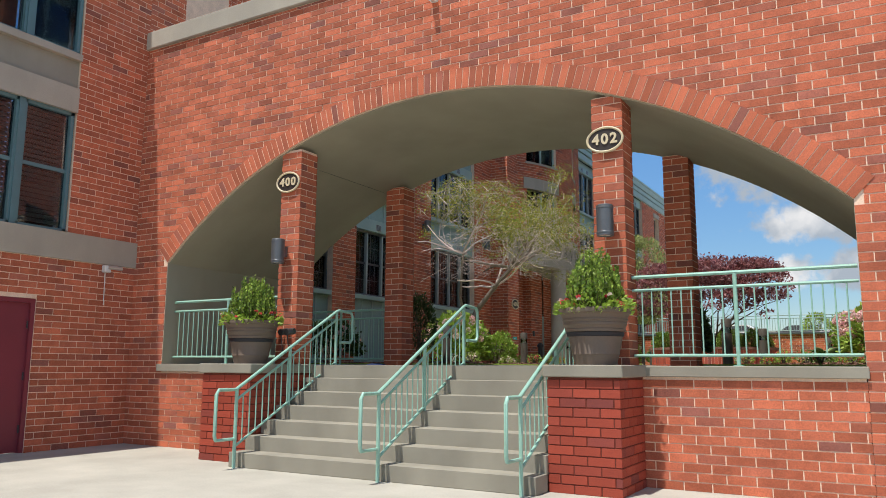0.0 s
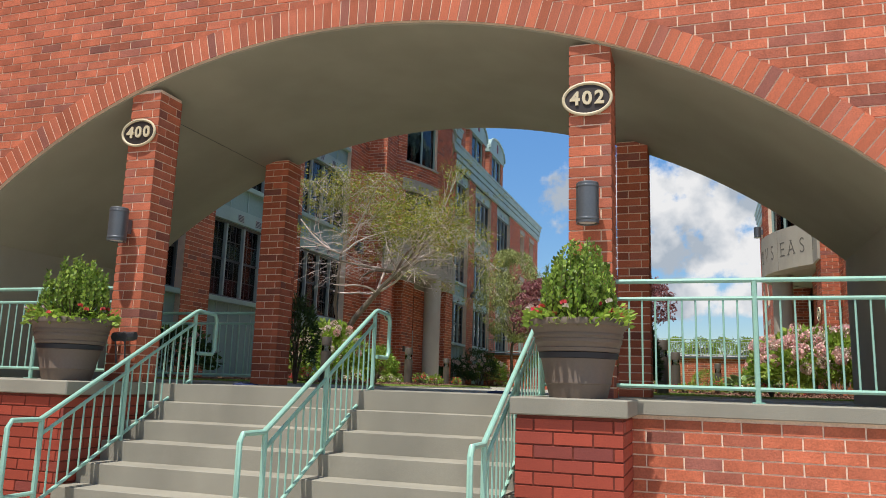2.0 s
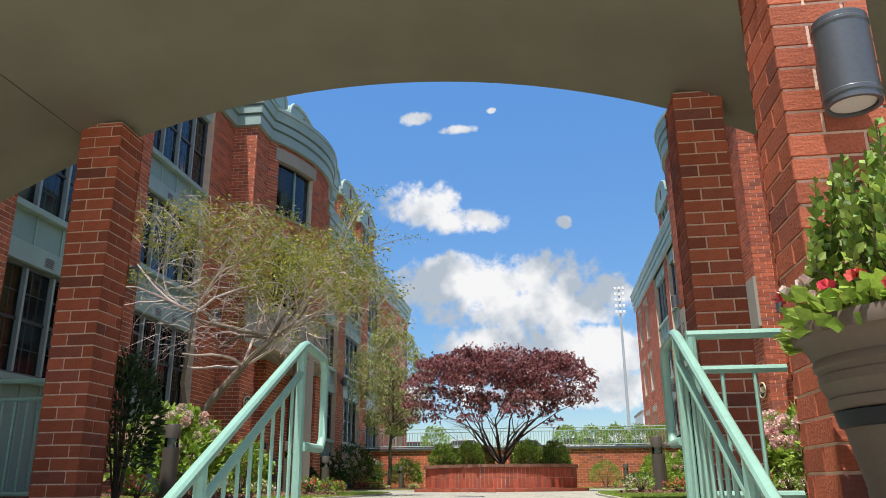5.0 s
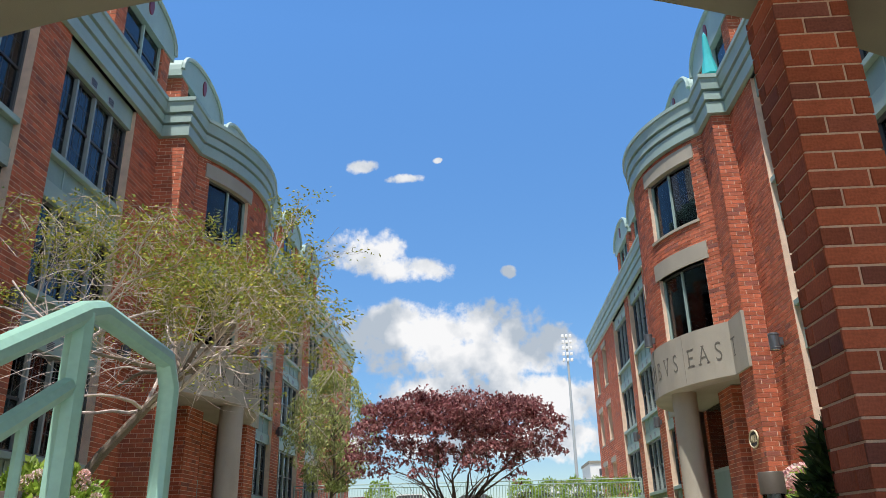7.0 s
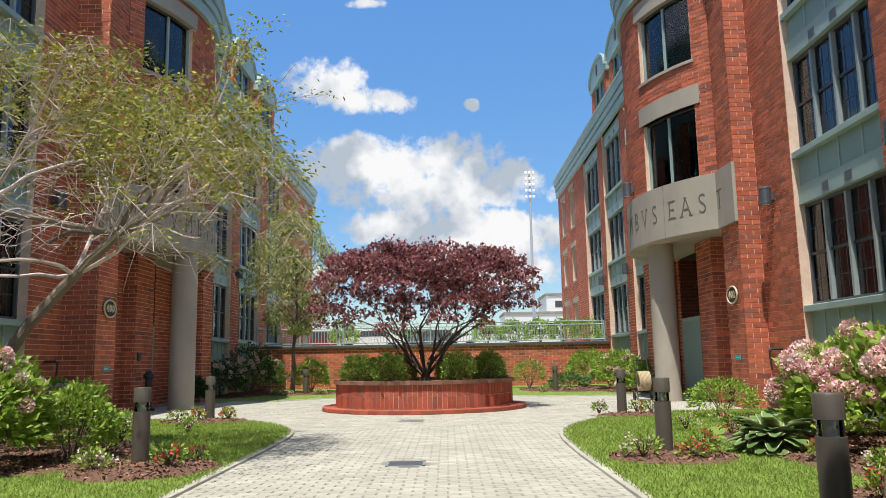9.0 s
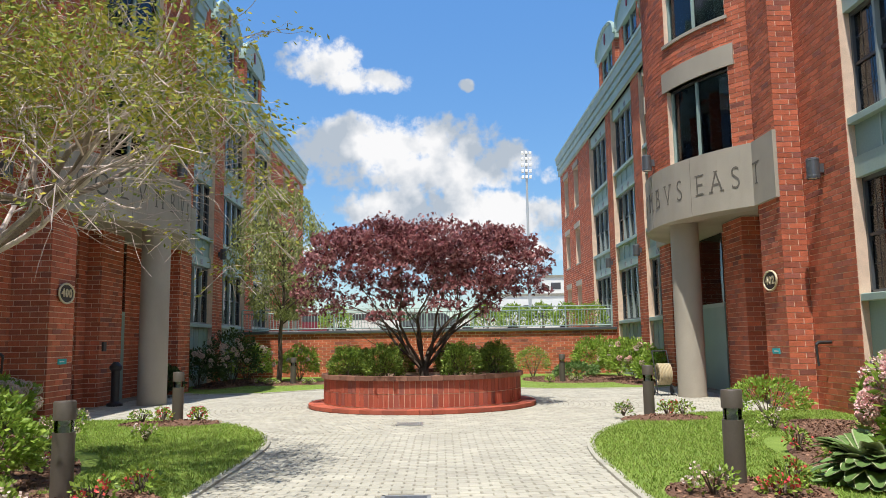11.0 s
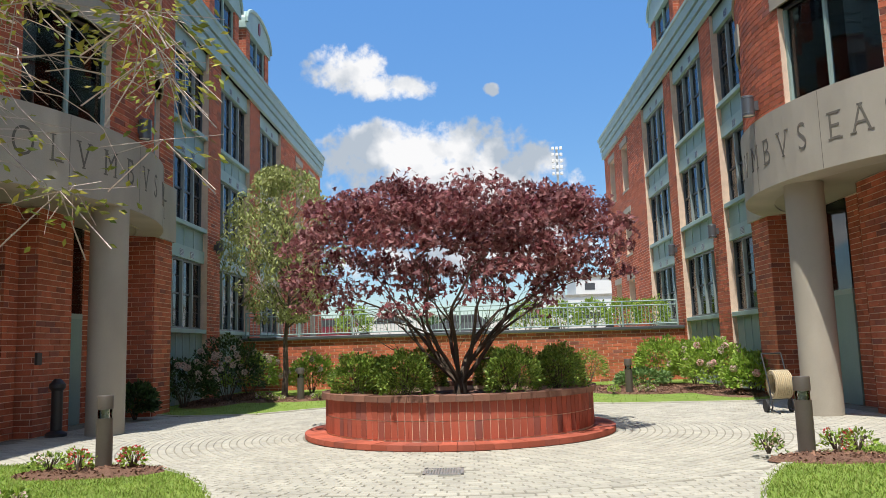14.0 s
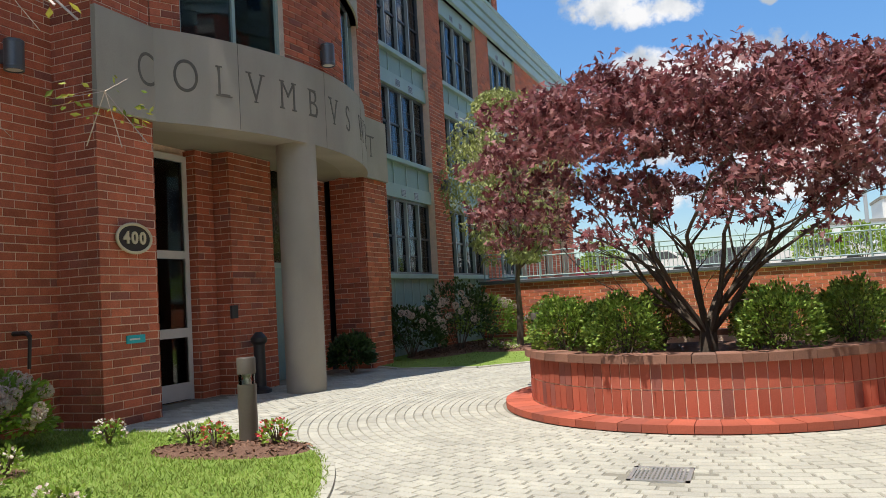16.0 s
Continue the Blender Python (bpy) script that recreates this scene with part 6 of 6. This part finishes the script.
def mulch(x, y, rx, ry, seed, turn=0.0):
    """A shallow mound of bark chips."""
    bm = bmesh.new()
    n = 40
    rings = []
    for k, z in ((1.0, 0.0), (0.93, 0.03), (0.6, 0.05), (0.0, 0.06)):
        if k == 0:
            rings.append([bm.verts.new((x, y, PZ + 0.02 + z))])
            continue
        ring = []
        for i in range(n):
            a = 2 * math.pi * i / n
            w = 1 + 0.12 * noise.noise(Vector((math.cos(a) * 1.3, math.sin(a) * 1.3, seed)))
            u, v = rx * k * w * math.cos(a), ry * k * w * math.sin(a)
            ring.append(bm.verts.new((x + u * math.cos(turn) - v * math.sin(turn), y + u * math.sin(turn) + v * math.cos(turn), PZ + 0.015 + z)))
        rings.append(ring)
    for a, b in zip(rings, rings[1:]):
        for i in range(n):
            j = (i + 1) % n
            bm.faces.new((a[i], a[j], b[j], b[i]) if len(b) > 1 else (a[i], a[j], b[0]))
    return part("mulch_bed", bm, SOIL, kind="structure", smooth=True, label="dark bark mulch bed in the lawn")


BEDS = [(-9.35, 24.15, 0.85, 0.4, 0.1), (-1.35, 23.9, 0.7, 0.35, -0.1), (-7.95, 17.7, 0.75, 0.8, 0), (-2.4, 18.0, 0.7, 0.6, 0), (-11.2, 18.6, 1.35, 4.6, 0), (-9.8, 19.2, 1.2, 2.0, 0.3), (0.75, 18.6, 1.5, 4.9, 0), (-0.6, 18.9, 0.7, 2.6, -0.15),
        (-9.9, 35.9, 1.6, 1.0, 0), (-0.4, 36.2, 2.0, 2.2, 0), (0.9, 34.2, 0.8, 1.8, 0), (-11.7, 36.5, 0.9, 3.0, 0), (-0.9, 15.2, 1.2, 0.8, 0), (-7.9, 14.4, 0.7, 0.6, 0)]
for i, (x, y, a, b, t) in enumerate(BEDS):
    mulch(x, y, a, b, i, t)
CHIP = material("bark_chip", (0.30, 0.17, 0.115), 0.95, var=0.2, bump=0, island=0.45, color2=(0.12, 0.07, 0.05), spec=0.1)


def bark_chips(n):
    """Loose flakes over the mulch beds."""
    rng = random.Random(19)
    V, F = [], []
    area = sum(a * b for _, _, a, b, _ in BEDS)
    for x, y, a, b, t in BEDS:
        for _ in range(int(n * a * b / area)):
            w, k = rng.uniform(0, 2 * math.pi), math.sqrt(rng.random()) * 0.97
            u, v = a * k * math.cos(w), b * k * math.sin(w)
            c = Vector((x + u * math.cos(t) - v * math.sin(t), y + u * math.sin(t) + v * math.cos(t), PZ + 0.035 + 0.045 * (1 - k ** 4)))
            e = Vector((rng.gauss(0, 1), rng.gauss(0, 1), rng.gauss(0, 0.5))).normalized()
            f = e.cross(Vector((rng.gauss(0, 0.5), rng.gauss(0, 0.5), 1))).normalized()
            e, f = e * rng.uniform(0.012, 0.035), f * rng.uniform(0.006, 0.014)
            m = len(V)
            V.extend([c - e - f, c + e - f * 0.6, c + e * 0.8 + f, c - e * 0.9 + f * 0.7])
            F.append((m, m + 1, m + 2, m + 3))
    mesh_object("bark_chips", V, F, CHIP, kind="stuff", label="loose brown bark chips on the mulch beds", category="mulch")


bark_chips(42000)
rng = random.Random(77)
SPOTS = [(-9.85, 24.2, WHITE), (-9.45, 24.05, RED), (-8.95, 24.3, RED), (-1.95, 24.2, WHITE), (-1.25, 24.15, RED), (-0.95, 24.3, WHITE), (-7.65, 17.6, RED), (-8.35, 17.5, WHITE), (-7.55, 18.25, RED), (-8.7, 18.1, WHITE),
         (-2.75, 17.8, WHITE), (-2.25, 17.7, RED), (-2.05, 18.0, RED), (-9.1, 19.4, WHITE), (-9.3, 20.3, RED), (-9.9, 21.2, WHITE), (-10.2, 16.9, RED), (-10.0, 22.2, WHITE), (-9.6, 17.1, WHITE), (-10.7, 22.9, WHITE),
         (-1.35, 20.9, WHITE), (-1.0, 20.1, RED), (-0.9, 19.4, RED), (-0.8, 18.7, WHITE), (-1.2, 18.5, WHITE), (-1.1, 17.3, RED), (-0.9, 16.6, WHITE), (-1.2, 16.0, WHITE), (-0.35, 22.2, WHITE), (-1.7, 15.2, RED), (-1.3, 14.9, WHITE), (-0.6, 15.6, RED),
         (-9.0, 35.2, WHITE), (-10.1, 35.1, WHITE), (-10.6, 35.6, WHITE), (-1.7, 34.5, WHITE), (-0.9, 34.5, WHITE), (-7.8, 14.6, WHITE), (-8.6, 14.3, RED), (-1.0, 13.9, RED), (-8.9, 21.9, WHITE), (-10.9, 24.2, WHITE)]
for i, (x, y, c) in enumerate(SPOTS):
    bush("bedding_rose", (x, y, PZ + 0.05), 0.15 * rng.uniform(0.8, 1.3), 0.14, rng.uniform(0.16, 0.25), LEAF_LIME if i % 3 else LEAF_BOX, "low bedding rose with red blooms" if c is RED else "low bedding rose with pale blooms", n=170, leaf=0.048, flowers=rng.randint(4, 9), fcol=(c,), fsize=0.07, seed=100 + i, category="flowers", group="bedding roses", blob=0.16)

# leaf tufts of grass
rng = random.Random(9)


def inside(poly, x, y):
    ok = False
    for (x0, y0), (x1, y1) in zip(poly, poly[1:] + poly[:1]):
        if (y0 > y) != (y1 > y) and x < (x1 - x0) * (y - y0) / (y1 - y0) + x0:
            ok = not ok
    return ok


def in_bed(x, y):
    return any(((x - a) / c) ** 2 + ((y - b) / d) ** 2 < 1.0 for a, b, c, d, t in BEDS)


V, F = [], []
for poly, n in ((BED_W, 95000), (BED_E, 95000), (BED_NW, 6000), (BED_NE, 6000)):
    xa, xb, ya, yb = min(p[0] for p in poly), max(p[0] for p in poly), min(p[1] for p in poly), max(p[1] for p in poly)
    for _ in range(n):
        x, y = rng.uniform(xa, xb), rng.uniform(ya, yb)
        if not inside(poly, x, y) or in_bed(x, y):
            continue
        h, a = rng.uniform(0.02, 0.042), rng.uniform(0, 6.28)
        w, lx, ly = 0.006, rng.gauss(0, 0.02), rng.gauss(0, 0.02)
        k = len(V)
        V.extend([(x - w * math.cos(a), y - w * math.sin(a), PZ + 0.02), (x + w * math.cos(a), y + w * math.sin(a), PZ + 0.02), (x + lx, y + ly, PZ + 0.02 + h)])
        F.append((k, k + 1, k + 2))
mesh_object("grass", V, F, BLADE, kind="stuff", label="short green lawn grass", category="grass")

# ---- paving of the walk ----


def paved(x, y):
    return 12.4 < y < 34.5 and -12.3 < x < 1.45 and not any(inside(b, x, y) for b in (BED_W, BED_E, BED_NW, BED_NE)) and math.hypot(x - PLANTER[0], y - PLANTER[1]) > 2.3


def paving():
    rng = random.Random(3)
    V, F = [], []

    def sett(c, ux, uy, w, h):
        z = PZ + rng.uniform(-0.002, 0.002)
        k = len(V)
        a, b = w / 2 - 0.003, h / 2 - 0.003
        for s, t, e, zz in ((-1, -1, 0.006, z), (1, -1, 0.006, z), (1, 1, 0.006, z), (-1, 1, 0.006, z), (-1, -1, 0, z - 0.012), (1, -1, 0, z - 0.012), (1, 1, 0, z - 0.012), (-1, 1, 0, z - 0.012)):
            p = c + ux * s * (a - e) + uy * t * (b - e)
            V.append((p.x, p.y, zz))
        F.extend([(k, k + 1, k + 2, k + 3), (k, k + 4, k + 5, k + 1), (k + 1, k + 5, k + 6, k + 2), (k + 2, k + 6, k + 7, k + 3), (k + 3, k + 7, k + 4, k)])
    # fans of curved courses, which swing out to each side
    W, H = 0.2, 0.105
    row = 0
    y = 12.1
    while y < 35:
        x = -12.4 + (row % 2) * W / 2
        while x < 1.6:
            # courses bow towards the middle of the walk
            dy = 0.0
            sag = 0.22 * (1 - min(abs(x - CX) / 2.0, 1.0) ** 2)
            cx, cy = x + rng.uniform(-0.004, 0.004), y - sag
            if paved(cx, cy) and math.hypot(cx - PLANTER[0], cy - PLANTER[1]) > 5.15 and min(abs(cx - px) + abs(cy - py) for px, py in ((-5.45, 23.85), (-5.25, 18.0))) > 0.34:
                slope = 0.22 * 2 * (x - CX) / 4.0 if abs(x - CX) < 2 else 0
                ux = Vector((1, slope, 0)).normalized()
                sett(Vector((cx, cy, 0)), ux, Vector((-ux.y, ux.x, 0)), W * rng.uniform(0.94, 1.0), H)
            x += W
        y += H
        row += 1
    # round courses about the planter
    ring = 2.44
    while ring < 5.1:
        n = int(2 * math.pi * ring / W)
        for i in range(n):
            a = 2 * math.pi * (i + (row % 2) / 2) / n + rng.uniform(-0.001, 0.001)
            cx, cy = PLANTER[0] + ring * math.cos(a), PLANTER[1] + ring * math.sin(a)
            if paved(cx, cy) and abs(cx + 5.45) + abs(cy - 23.85) > 0.34:
                sett(Vector((cx, cy, 0)), Vector((-math.sin(a), math.cos(a), 0)), Vector((-math.cos(a), -math.sin(a), 0)), W * rng.uniform(0.94, 1.0), H)
        ring += H
        row += 1
    mesh_object("paving_setts", V, F, PAVER, kind="stuff", label="pale worn granite setts laid in bowed courses", category="paving")


paving()


def edging(poly, name, span):
    """A row of pale edge stones along the lawn's rim."""
    rng = random.Random(4)
    V, F = [], []
    for (x0, y0), (x1, y1) in zip(poly, poly[1:]):
        if not (span[0] < y0 < span[1]):
            continue
        d = Vector((x1 - x0, y1 - y0, 0))
        n = max(int(d.length / 0.22), 1)
        u = d.normalized()
        v = Vector((-u.y, u.x, 0))
        for i in range(n):
            a, b = Vector((x0, y0, 0)) + d * (i / n), Vector((x0, y0, 0)) + d * ((i + 1) / n) - u * 0.008
            k = len(V)
            for z, e in ((PZ + 0.024, 0.006), (PZ - 0.02, 0)):
                for p, s in ((a, -0.055 + e), (b, -0.055 + e), (b, 0.055 - e), (a, 0.055 - e)):
                    V.append((p.x + v.x * s, p.y + v.y * s, z))
            F.extend([(k, k + 1, k + 2, k + 3), (k, k + 4, k + 5, k + 1), (k + 1, k + 5, k + 6, k + 2), (k + 2, k + 6, k + 7, k + 3), (k + 3, k + 7, k + 4, k)])
    mesh_object(name, V, F, PAVER, kind="stuff", label="pale edge stones along the lawn", category="kerb")


edging(BED_W, "edge_stones", (13, 30))
edging(BED_E, "edge_stones", (13, 30))
edging(BED_NW, "edge_stones", (30, 36))
edging(BED_NE, "edge_stones", (30, 36))


def grate(x, y, label, w=0.42, h=0.42, slots=True):
    g = empty("drain_grate", (x, y, PZ), label, "drain", "drain grates")
    boxes("frame", [(-w / 2, w / 2, -h / 2, -h / 2 + 0.03, -0.03, 0.006), (-w / 2, w / 2, h / 2 - 0.03, h / 2, -0.03, 0.006), (-w / 2, -w / 2 + 0.03, -h / 2, h / 2, -0.03, 0.006), (w / 2 - 0.03, w / 2, -h / 2, h / 2, -0.03, 0.006)], ALUMINIUM, g)
    if slots:
        for i in range(12):
            x0 = -w / 2 + 0.035 + i * (w - 0.07) / 12
            box("bar", x0, x0 + 0.015, -h / 2 + 0.03, h / 2 - 0.03, -0.02, 0.004, ALUMINIUM, g)
        for i in range(5):
            y0 = -h / 2 + 0.05 + i * (h - 0.1) / 5
            box("crossbar", -w / 2 + 0.03, w / 2 - 0.03, y0, y0 + 0.012, -0.02, 0.003, ALUMINIUM, g)
        # shade down the drain is put into the floor's near-black colour
        box("sump", -w / 2 + 0.03, w / 2 - 0.03, -h / 2 + 0.03, h / 2 - 0.03, -0.05, -0.04, INSIDE_SHADE, g)
    else:
        box("lid", -w / 2 + 0.03, w / 2 - 0.03, -h / 2 + 0.03, h / 2 - 0.03, -0.03, 0.004, GREYMETAL, g)


grate(-5.45, 23.85, "square galvanised drain grate in the paving")
grate(-5.25, 18.0, "square grey steel cover in the paving", slots=False)

# hose reel, bins, standpipes
hr = empty("hose_reel", (0.15, 29.1, PZ), "two-wheeled hose reel cart with cream hose", "hose reel")
bm = bmesh.new()
for i in range(9):
    for k in range(3):
        r = 0.19 + 0.022 * k
        a0 = -0.13 + 0.032 * i
        add_tube(bm, [(a0, r * math.cos(t), 0.48 + r * math.sin(t)) for t in (2 * math.pi * j / 20 for j in range(21))], 0.014, 5)
part("hose", bm, HOSE, hr, "coiled cream garden hose", smooth=True)
for sx in (-0.17, 0.17):
    tube("frame", [(sx, 0.0, 0.03), (sx, -0.05, 0.1), (sx, 0.05, 0.5), (sx, 0.28, 1.0)], 0.014, DARKMETAL, hr)
    tube("foot", [(sx, -0.35, 0.02), (sx, 0.05, 0.06)], 0.014, DARKMETAL, hr)
    bm = bmesh.new()
    add_tube(bm, [(sx * 1.25 - 0.02, 0.12, 0.11), (sx * 1.25 + 0.02, 0.12, 0.11)], 0.11, 20)
    part("wheel", bm, RUBBER, hr, "black rubber wheel", smooth=True)
tube("handle", [(-0.17, 0.28, 1.0), (0.17, 0.28, 1.0)], 0.014, DARKMETAL, hr)
for x, y in ((-12.05, 28.35), (0.75, 28.9)):
    a = empty("ash_stand", (x, y, PZ), "black metal ash receptacle by the entrance column", "bin", "ash stands")
    bm = bmesh.new()
    add_lathe(bm, [(0, 0), (0.17, 0), (0.17, 0.05), (0.09, 0.1), (0.09, 0.75), (0.13, 0.8), (0.13, 0.86), (0.05, 0.95), (0, 0.95)], seg=24)
    part("body", bm, DARKMETAL, a, smooth=True)
for x, y, s in ((-12.6, 24.5, 1), (1.75, 24.6, -1)):
    f = empty("wall_valve", (x, y, 2.55), "dark wall valve with drooping pipe on the brick pier", "valve")
    tube("pipe", [(0, 0, 0), (s * 0.22, 0, 0), (s * 0.26, 0, -0.04)], 0.028, DARKMETAL, f)
    tube("coupling", [(s * 0.26, 0, -0.04), (s * 0.24, 0, -0.4)], 0.02, DARKMETAL, f)
box("intercom", -12.12 + 0.0, -12.07, 25.05 + 2.7, 25.05 + 2.85, 2.55, 2.75, DARKMETAL, None, bevel=0.01, label="small dark intercom box beside the entrance door", category="intercom")
tube("downpipe", [(1.62, 33.05, 5.6), (1.62, 33.05, 9.2), (1.5, 33.1, 9.6), (1.5, 33.1, 11.4)], 0.05, DARKMETAL, None, label="dark metal downpipe beside the curved bay", category="downpipe")
# turquoise parasol folded on the east roof terrace
pa = empty("parasol", (1.75, 26.0, 12.58), "folded turquoise parasol on the roof terrace", "parasol")
tube("pole", [(0, 0, 0), (0, 0, 1.9)], 0.025, WHITEPAINT, pa)
bm = bmesh.new()
add_lathe(bm, [(0.2, 0.5), (0.24, 0.55), (0.13, 1.1), (0.06, 1.8), (0, 1.95)], seg=10)
part("canopy", bm, TURQ, pa)
CLOTHS = ((-7.2, 10.2), (-4.1, 10.6))
for x, y in CLOTHS:
    bm = bmesh.new()
    add_lathe(bm, [(0, 0), (0.15, 0.0), (0.13, 0.025), (0.06, 0.05), (0, 0.045)], seg=14)
    for v in bm.verts:
        v.co.x *= 1.1 + 0.35 * noise.noise(v.co * 9)
        v.co.z *= 0.45 + 0.5 * noise.noise(v.co * 14)
        v.co += Vector((x, y, PZ + 0.004))
    part("crumpled_cloth", bm, BLUECLOTH, label="crumpled dark blue cloth on the landing", category="cloth")

# ---- the terrace and beyond ----
tr = empty("terrace_railing", (-12.5, 40.65, 3.1), "pale painted steel railing on the garden wall", "railing")
for z in (0.82, 0.68, 0.08):
    tube("rail", [(0, 0, z), (14.1, 0, z)], 0.02, TEAL_TRIM, tr)
for i in range(9):
    tube("post", [(14.1 * i / 8, 0, 0), (14.1 * i / 8, 0, 0.82)], 0.025, TEAL_TRIM, tr)
bal = tube("baluster", [(0, 0, 0.08), (0, 0, 0.68)], 0.011, TEAL_TRIM, tr, seg=5)
bal.location.x = 0.12
for i in range(2, 117):
    o = new("baluster", bal.data)
    o.parent, o.location = tr, (0.12 * i, 0, 0)
rng = random.Random(14)
for i, x in enumerate((-3.1, -1.9, -0.8, 0.3, 1.2, -9.2)):
    bush("shrub", (x, 42.2 + rng.uniform(0, 0.6), 2.95), 0.6, 0.5, 1.2, LEAF_LIME, "lime green shrub on the terrace", n=1100, leaf=0.1, seed=200 + i, group="terrace shrubs")
CARS = (((-9.5, 58, 0), WHITEPAINT, "white"), ((-5.6, 60, 0), GREYMETAL, "grey"), ((-2.0, 57, 0), WHITEPAINT, "white"), ((1.5, 60, 0), WHITEPAINT, "white"), ((-13.0, 60, 0), DOOR_RED, "red"), ((5.5, 58, 0), ALUMINIUM, "silver"))
for (x, y, _), m, word in CARS:
    c = empty("car", (x, y, 2.95), word + " parked car on the terrace", "car", "parked cars")
    bm = bmesh.new()
    prof = [(-2.1, 0.35), (-2.15, 0.7), (-1.9, 0.9), (-1.1, 0.98), (-0.6, 1.42), (0.9, 1.45), (1.5, 1.0), (2.1, 0.92), (2.15, 0.4)]
    a = [bm.verts.new((px, -0.85, pz)) for px, pz in prof]
    b = [bm.verts.new((px, 0.85, pz)) for px, pz in prof]
    bm.faces.new(a); bm.faces.new(b[::-1])
    for i in range(len(a)):
        j = (i + 1) % len(a)
        bm.faces.new((a[i], b[i], b[j], a[j]))
    bmesh.ops.bevel(bm, geom=bm.edges[:], offset=0.06, segments=2, affect="EDGES")
    part("body", bm, m, c, smooth=True)
    bm = bmesh.new()
    g = [(-0.95, 1.0), (-0.58, 1.36), (0.85, 1.38), (1.35, 1.02)]
    bm.faces.new([bm.verts.new((px, -0.862, pz)) for px, pz in g])
    # near-black face carries the shade of the car's inside
    part("window", bm, INSIDE_SHADE, c)
    for px in (-1.35, 1.3):
        for py in (-0.8, 0.8):
            bm = bmesh.new()
            add_tube(bm, [(px, py - 0.1, 0.33), (px, py + 0.1, 0.33)], 0.33, 18)
            part("wheel", bm, RUBBER, c, smooth=True)
# far low buildings and woods
def far_block(x0, x1, y, z0, z1, mat, label, rows=2):
    f = empty("far_building", ((x0 + x1) / 2, y, 0), label, "building", "far buildings")
    w = (x1 - x0) / 2
    box("wall", -w, w, 0, 12, z0, z1, mat, f)
    n = int((x1 - x0) / 3.4)
    for r in range(rows):
        for i in range(n):
            xx = -w + (i + 0.5) * (x1 - x0) / n
            zz = z0 + (r + 0.45) * (z1 - z0) / rows
            # flat near-black panels stand for the shaded rooms of distant windows
            box("window", xx - 0.9, xx + 0.9, -0.05, 0.02, zz, zz + 1.2, INSIDE_SHADE, f)
    box("roof_edge", -w - 0.2, w + 0.2, -0.2, 12, z1, z1 + 0.4, CONCRETE, f)


far_block(6, 40, 150, 0, 10.5, WHITEPAINT, "long pale office building far beyond the terrace", 2)
far_block(14, 24, 152, 10, 14, WHITEPAINT, "pale rooftop storey far beyond the terrace", 1)
far_block(-60, -8, 170, 0, 8.5, CONCRETE, "low grey building far beyond the terrace", 2)
rng = random.Random(31)
V = []
for _ in range(9000):
    x = rng.uniform(-70, 90)
    y = 126 + rng.uniform(-4, 4)
    h = 4.6 + 1.3 * noise.noise(Vector((x * 0.12, 0, 0))) + 0.7 * noise.noise(Vector((x * 0.5, 3, 0)))
    V.append(((x, y, 2 + rng.random() ** 0.6 * h), (rng.gauss(0, 1), rng.gauss(0, 1), rng.gauss(0, 1)), rng.uniform(0.4, 0.9)))
leaf_mesh("far_woods", V, LEAF_DARK_OR_SHADED, None, "stuff", width=0.8, label="dark green trees far beyond the terrace", category="trees")

# ---- brick courses, arch bricks, planter bricks ----
soldier_ring()
ring_bricks("planter_brick", planter, 1.96, 2.048, PZ + 0.1, PZ + 0.335, 125, PLANTER_BRICK, 0.005, 0.002)
ring_bricks("planter_brick", planter, 1.96, 2.048, PZ + 0.345, PZ + 0.58, 125, PLANTER_BRICK, 0.005, 0.002)
ring_bricks("coping_brick", planter, 1.8, 2.10, PZ + 0.585, PZ + 0.665, 60, COPING_BRICK, 0.003, 0.004)
ring_bricks("foot_brick", planter, 2.0, 2.36, PZ + 0.002, PZ + 0.075, 64, PLANTER_BRICK, 0.002, 0.002)
lay_bricks()
